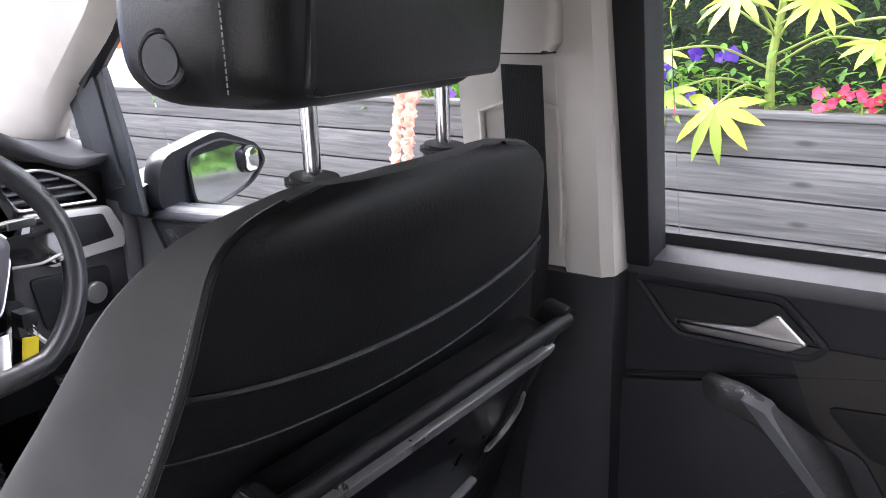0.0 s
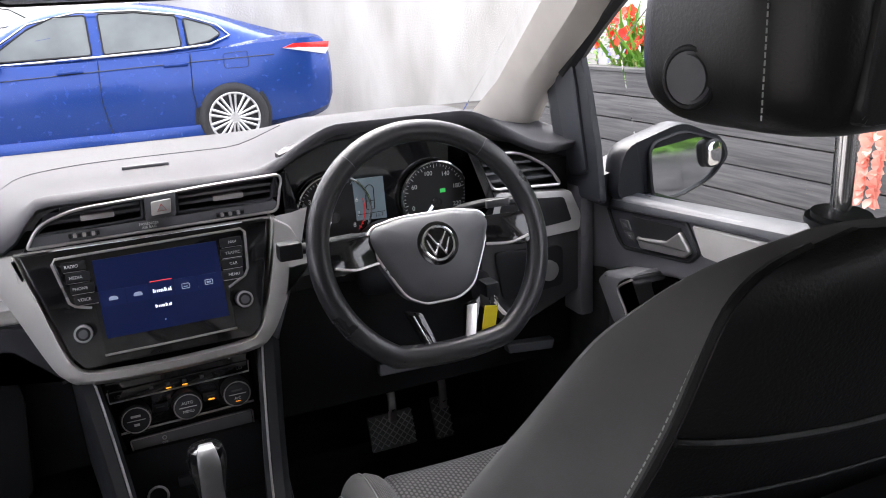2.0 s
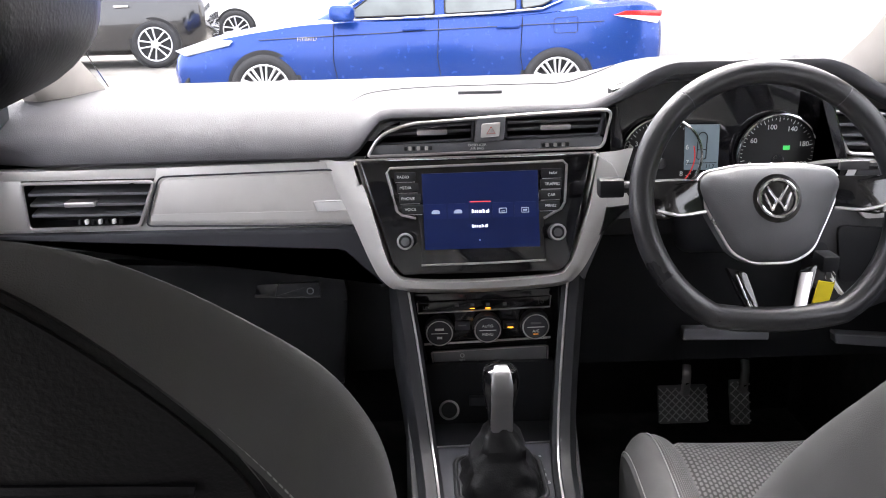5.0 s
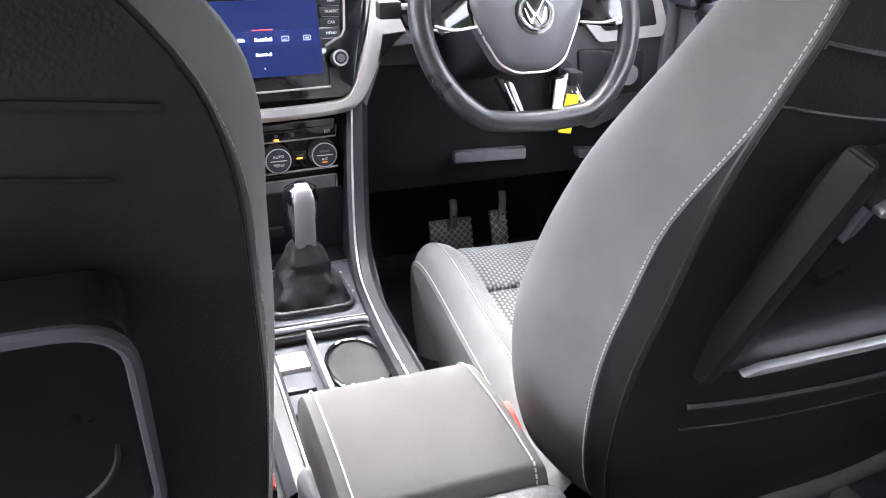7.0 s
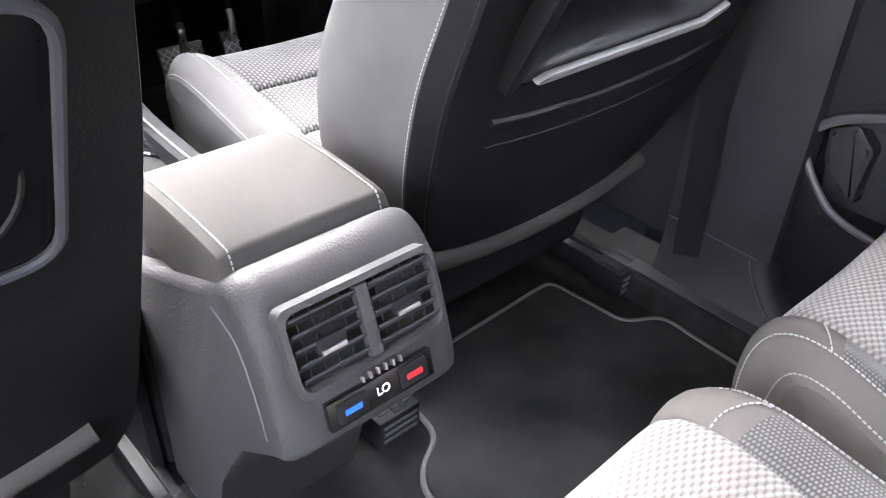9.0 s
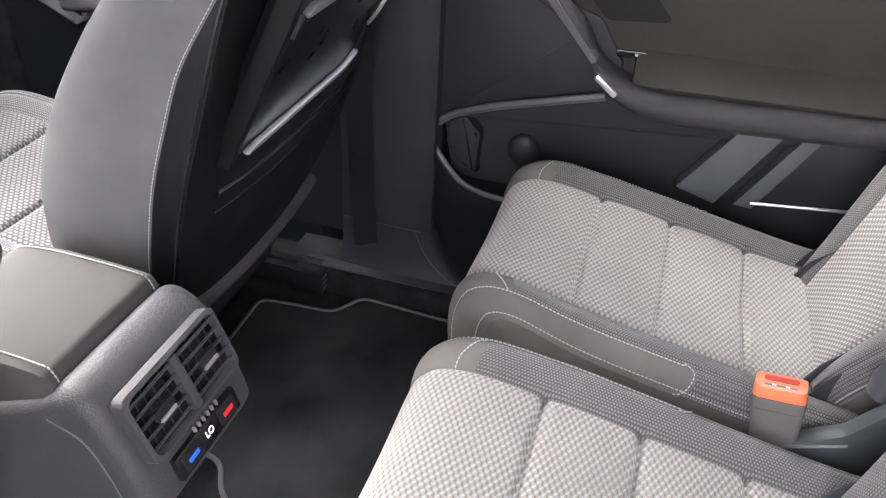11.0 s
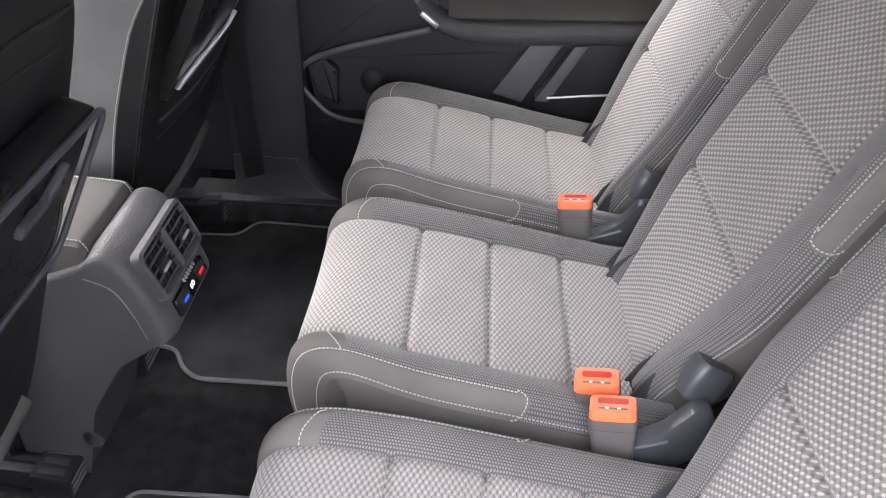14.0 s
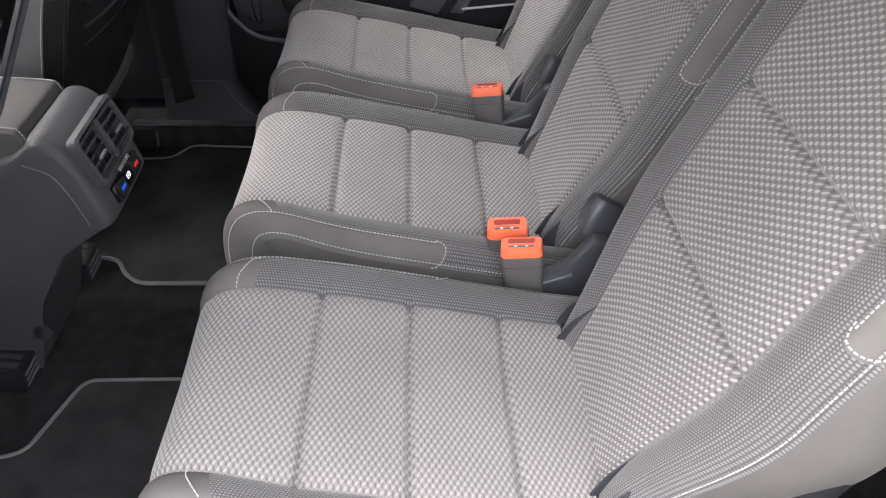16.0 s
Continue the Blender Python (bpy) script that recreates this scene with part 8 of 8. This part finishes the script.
def leafy(name, c0, c1, trans=0.25, rough=0.45):
    m, n, l, b = nodes_of(name)
    ge = n.new("ShaderNodeNewGeometry")
    mx = n.new("ShaderNodeMixRGB")
    mx.inputs[1].default_value, mx.inputs[2].default_value = (*c0, 1), (*c1, 1)
    l.new(ge.outputs["Random Per Island"], mx.inputs[0])
    l.new(mx.outputs[0], b.inputs["Base Color"])
    b.inputs["Roughness"].default_value = rough
    tr_ = n.new("ShaderNodeBsdfTranslucent")
    l.new(mx.outputs[0], tr_.inputs[0])
    ms = n.new("ShaderNodeMixShader")
    ms.inputs[0].default_value = trans
    l.new(b.outputs[0], ms.inputs[1])
    l.new(tr_.outputs[0], ms.inputs[2])
    l.new(ms.outputs[0], n["Material Output"].inputs[0])
    return m


HEDGE = leafy("hedge_leaf", (0.03, 0.075, 0.02), (0.11, 0.19, 0.05))
LIME = leafy("lime_leaf", (0.17, 0.26, 0.02), (0.36, 0.42, 0.045), 0.3)
FRESH = leafy("fresh_leaf", (0.07, 0.2, 0.025), (0.17, 0.34, 0.05), 0.3)
PURPLE = leafy("purple_petal", (0.06, 0.015, 0.30), (0.16, 0.05, 0.5), 0.3)
PINKRED = leafy("crimson_petal", (0.5, 0.01, 0.06), (0.75, 0.05, 0.14), 0.3)
SCARLET = leafy("scarlet_petal", (0.7, 0.02, 0.01), (0.85, 0.08, 0.02), 0.3)
SALMON = leafy("salmon_petal", (0.85, 0.32, 0.25), (0.95, 0.55, 0.45), 0.4)
STEM = mk("green_stem", (0.22, 0.28, 0.06), 0.6, var=0.2, bump=0.2)
rnd = random.Random(7)


def leaf_mesh(V, Fc, p, d, up, ln, wd, fold=0.15):
    """One pointed leaf of six faces from p along d."""
    d = d.normalized()
    s = d.cross(up)
    if s.length < 1e-4:
        s = d.orthogonal()
    s.normalize()
    n_ = s.cross(d).normalized()
    i = len(V)
    for t, w in ((0.0, 0.06), (0.3, 0.9), (0.6, 1.0), (0.85, 0.5)):
        c = p + d * (ln * t) - n_ * (ln * 0.18 * t * t)
        V.extend([c - s * wd * w * 0.5 + n_ * fold * wd * w, c, c + s * wd * w * 0.5 + n_ * fold * wd * w])
    V.append(p + d * ln - n_ * ln * 0.2)
    for k in range(3):
        a = i + k * 3
        Fc.extend([(a, a + 1, a + 4, a + 3), (a + 1, a + 2, a + 5, a + 4)])
    Fc.extend([(i + 9, i + 10, i + 12), (i + 10, i + 11, i + 12)])


def mesh_of(name, V, Fc, mat, parent=None, label=""):
    me = bpy.data.meshes.new(name)
    me.from_pydata([tuple(v) for v in V], [], Fc)
    me.materials.append(mat)
    me.shade_smooth()
    o = new(name, me)
    if parent:
        o.parent = parent
    if label:
        o["label"] = label
    return o


def rand_dir(up=0.3):
    a = rnd.uniform(0, 2 * math.pi)
    return Vector((math.cos(a), math.sin(a), rnd.uniform(-0.5, 0.8) + up)).normalized()


# clipped hedge behind the bed
V, Fc = [], []
for _ in range(5200):
    y = rnd.uniform(-2.5, 5.2)
    z = ftop(y) - 0.1 + rnd.random() ** 0.8 * 2.0
    x = FX + 0.95 + rnd.gauss(0, 0.12) + 0.15 * math.sin(y * 3 + z * 4)
    leaf_mesh(V, Fc, Vector((x, y, z)), Vector((-0.8 + rnd.gauss(0, 0.5), rnd.gauss(0, 0.8), rnd.gauss(0.1, 0.6))), Vector((0, 0, 1)), rnd.uniform(0.05, 0.09), rnd.uniform(0.028, 0.045))
tagged(mesh_of("hedge", V, Fc, HEDGE), "dense dark green leafy hedge behind the flower bed", "hedge", kind="stuff")
# near-black box behind the leaves paints the shade inside the hedge
tagged(obj("hedge_shade_core", box(FX + 1.0, FX + 1.5, -3, 5.1, 0.5, 3.0, 0.05), mk("hedge_shade", (0.012, 0.022, 0.01), 0.95, var=0.5, scale=30, bump=1, grain=60, depth=0.02)), "dark box painting the shade inside the hedge", "hedge", kind="stuff")
# low bedding foliage
V, Fc = [], []
for _ in range(3000):
    y = rnd.uniform(-2.0, 5.2)
    x = FX + rnd.uniform(0.08, 0.8)
    z = ftop(y) - 0.08 + rnd.random() ** 1.6 * (0.25 + 0.14 * math.sin(y * 2.1) + (0.28 if y > 3.2 else 0))
    leaf_mesh(V, Fc, Vector((x, y, z)), rand_dir(0.3) + Vector((-0.4, 0, 0)), Vector((0, 0, 1)), rnd.uniform(0.04, 0.085), rnd.uniform(0.02, 0.035))
tagged(mesh_of("bedding_foliage", V, Fc, FRESH), "fresh green bedding foliage filling the raised bed", "foliage", kind="stuff")


def blossom(V, Fc, c, r, petals=5):
    ax = (Vector((-1, rnd.gauss(0, 0.5), rnd.uniform(0.1, 0.8)))).normalized()
    q = ax.to_track_quat("Z", "Y").to_matrix()
    for k in range(petals):
        a = 2 * math.pi * k / petals + rnd.random() * 0.3
        leaf_mesh(V, Fc, c, q @ Vector((math.cos(a), math.sin(a), 0.35)), ax, r, r * 0.9, 0.05)


def flower_patch(name, label, mat, n, y0, y1, z0, z1, x0, x1, r, petals=5):
    f = thing(name, label, "flowers", at=(FX + 0.2, (y0 + y1) / 2, ftop((y0 + y1) / 2) - 0.06))
    V, Fc = [], []
    for _ in range(n):
        blossom(V, Fc, Vector((FX + rnd.uniform(x0, x1), rnd.uniform(y0, y1), rnd.uniform(z0, z1))) - f.location, r * rnd.uniform(0.75, 1.2), petals)
    mesh_of("blossoms", V, Fc, mat, f)
    V, Fc = [], []
    for _ in range(n * 4):
        leaf_mesh(V, Fc, Vector((FX + rnd.uniform(x0, x1), rnd.uniform(y0, y1), rnd.uniform(z0 - 0.06, z1 - 0.02))) - f.location, rand_dir(), Vector((0, 0, 1)), 0.05, 0.025)
    mesh_of("leaves", V, Fc, FRESH, f)
    bm = bmesh.new()
    for _ in range(8):
        y, x = rnd.uniform(y0, y1), rnd.uniform(x0, x1)
        join(bm, tube([Vector((FX + x + 0.05, y, ftop(y) - 0.07)) - f.location, Vector((FX + x, y, (z0 + z1) / 2)) - f.location], 0.004, 5))
    part("stems", bm, STEM, f)
    return f


flower_patch("crimson_flowers", "small crimson bedding flowers with green leaves", PINKRED, 42, 0.16, 0.86, 0.945, 1.045, 0.02, 0.25, 0.026)
flower_patch("purple_flowers", "deep purple bedding flowers with green leaves", PURPLE, 16, 1.21, 1.67, 0.915, 1.205, 0.1, 0.4, 0.034)
flower_patch("purple_flowers", "deep purple bedding flowers with green leaves", PURPLE, 14, 2.5, 3.34, 0.92, 1.02, 0.02, 0.3, 0.03)
flower_patch("scarlet_flowers", "tall scarlet flowers in the raised bed", SCARLET, 40, 4.65, 5.4, 1.03, 1.27, 0.1, 0.45, 0.05)
flower_patch("lilac_flowers", "pale lilac small flowers in the raised bed", leafy("lilac_petal", (0.3, 0.28, 0.55), (0.45, 0.42, 0.7), 0.3), 30, 4.15, 5.2, 0.92, 1.03, 0.02, 0.25, 0.02)


def palmate(V, Fc, hub, out, size, lobes=8):
    out = out.normalized()
    side = out.cross(Vector((0, 0, 1))).normalized()
    upv_ = side.cross(out).normalized()
    for k in range(lobes):
        a = (k - (lobes - 1) / 2) / (lobes - 1) * 3.9
        d = out * math.cos(a) + side * math.sin(a) - upv_ * 0.15
        leaf_mesh(V, Fc, hub, d, upv_, size * (1 - 0.22 * abs(a) / 2), size * 0.2, 0.1)


fat = thing("lime_leaved_shrub", "shrub with large lime-green fingered leaves over the bed edge", "shrub", at=(FX + 0.3, 1.06, ftop(1.06) - 0.07))
trunk = smooth_path([(0, 0, 0), (-0.01, 0.01, 0.25), (0.02, -0.01, 0.5), (0.0, 0.0, 0.8)], 5)
part("trunk", tube(trunk, [0.022 - 0.0007 * i for i in range(len(trunk))], 8), STEM, fat, "yellow-green trunk")
V, Fc = [], []
limbs = bmesh.new()
spots = [(-0.32, 0.13, 0.10, 0.24), (-0.2, 0.42, 0.30, 0.19), (-0.25, 0.36, 0.14, 0.18), (-0.18, -0.40, 0.34, 0.18), (-0.2, -0.62, 0.42, 0.17), (-0.22, 0.10, 0.52, 0.2), (-0.15, -0.18, 0.50, 0.19), (-0.1, 0.28, 0.62, 0.2), (-0.12, -0.1, 0.72, 0.19), (0.0, -0.5, 0.62, 0.18), (0.1, 0.55, 0.55, 0.18), (-0.05, 0.0, 0.86, 0.2), (0.1, -0.3, 0.85, 0.2), (0.1, 0.3, 0.85, 0.2)]
for x, y, z, sz in spots:
    hubp = Vector((x, y, z))
    s0 = Vector((0, 0, max(0.12, z * 0.55 + 0.05)))
    join(limbs, tube(smooth_path([s0, (s0 + hubp) / 2 + Vector((0, 0, 0.06)), hubp], 4), 0.0055, 5))
    palmate(V, Fc, hubp, Vector((x - 0.25, y * 0.8, -0.25 if z > 0.2 else -0.9)), sz)
part("limbs", limbs, STEM, fat)
mesh_of("crown", V, Fc, LIME, fat, "large lime-green fingered leaves")

gla = thing("salmon_gladiolus", "salmon pink gladiolus leaning out over the timber boards", "flower", at=(FX + 0.1, 2.66, ftop(2.6) - 0.07))
V, Fc = [], []
stem = smooth_path([(0, 0, 0), (-0.12, -0.02, 0.16), (-0.26, -0.06, 0.10), (-0.36, -0.10, -0.10), (-0.40, -0.11, -0.34)], 6)
part("stem", tube(stem, 0.006, 6), STEM, gla, "green flower stem")
for i, p in enumerate(stem[10:]):
    for sg in (-1, 1):
        c = p + Vector((-0.02, sg * 0.022, 0.0))
        for k in range(6):
            a = 2 * math.pi * k / 6 + rnd.random()
            leaf_mesh(V, Fc, c, Vector((-0.6, sg * 0.6 + 0.7 * math.cos(a), 0.9 * math.sin(a))), Vector((-1, 0, 0)), rnd.uniform(0.045, 0.065), 0.042, 0.1)
mesh_of("blossoms", V, Fc, SALMON, gla, "salmon pink blossoms")
# tall grassy leaves around
V, Fc = [], []
for _ in range(260):
    y = rnd.choice((rnd.uniform(-2.2, -0.6), rnd.uniform(2.0, 3.4), rnd.uniform(4.6, 5.1)))
    x = FX + rnd.uniform(0.15, 0.6)
    leaf_mesh(V, Fc, Vector((x, y, ftop(y) - 0.07)), Vector((rnd.gauss(-0.15, 0.3), rnd.gauss(0, 0.35), 1)), Vector((0.2, 1, 0)), rnd.uniform(0.25, 0.55), rnd.uniform(0.016, 0.03))
tagged(mesh_of("sword_leaves", V, Fc, FRESH), "clumps of tall sword-shaped green leaves", "foliage", kind="stuff")
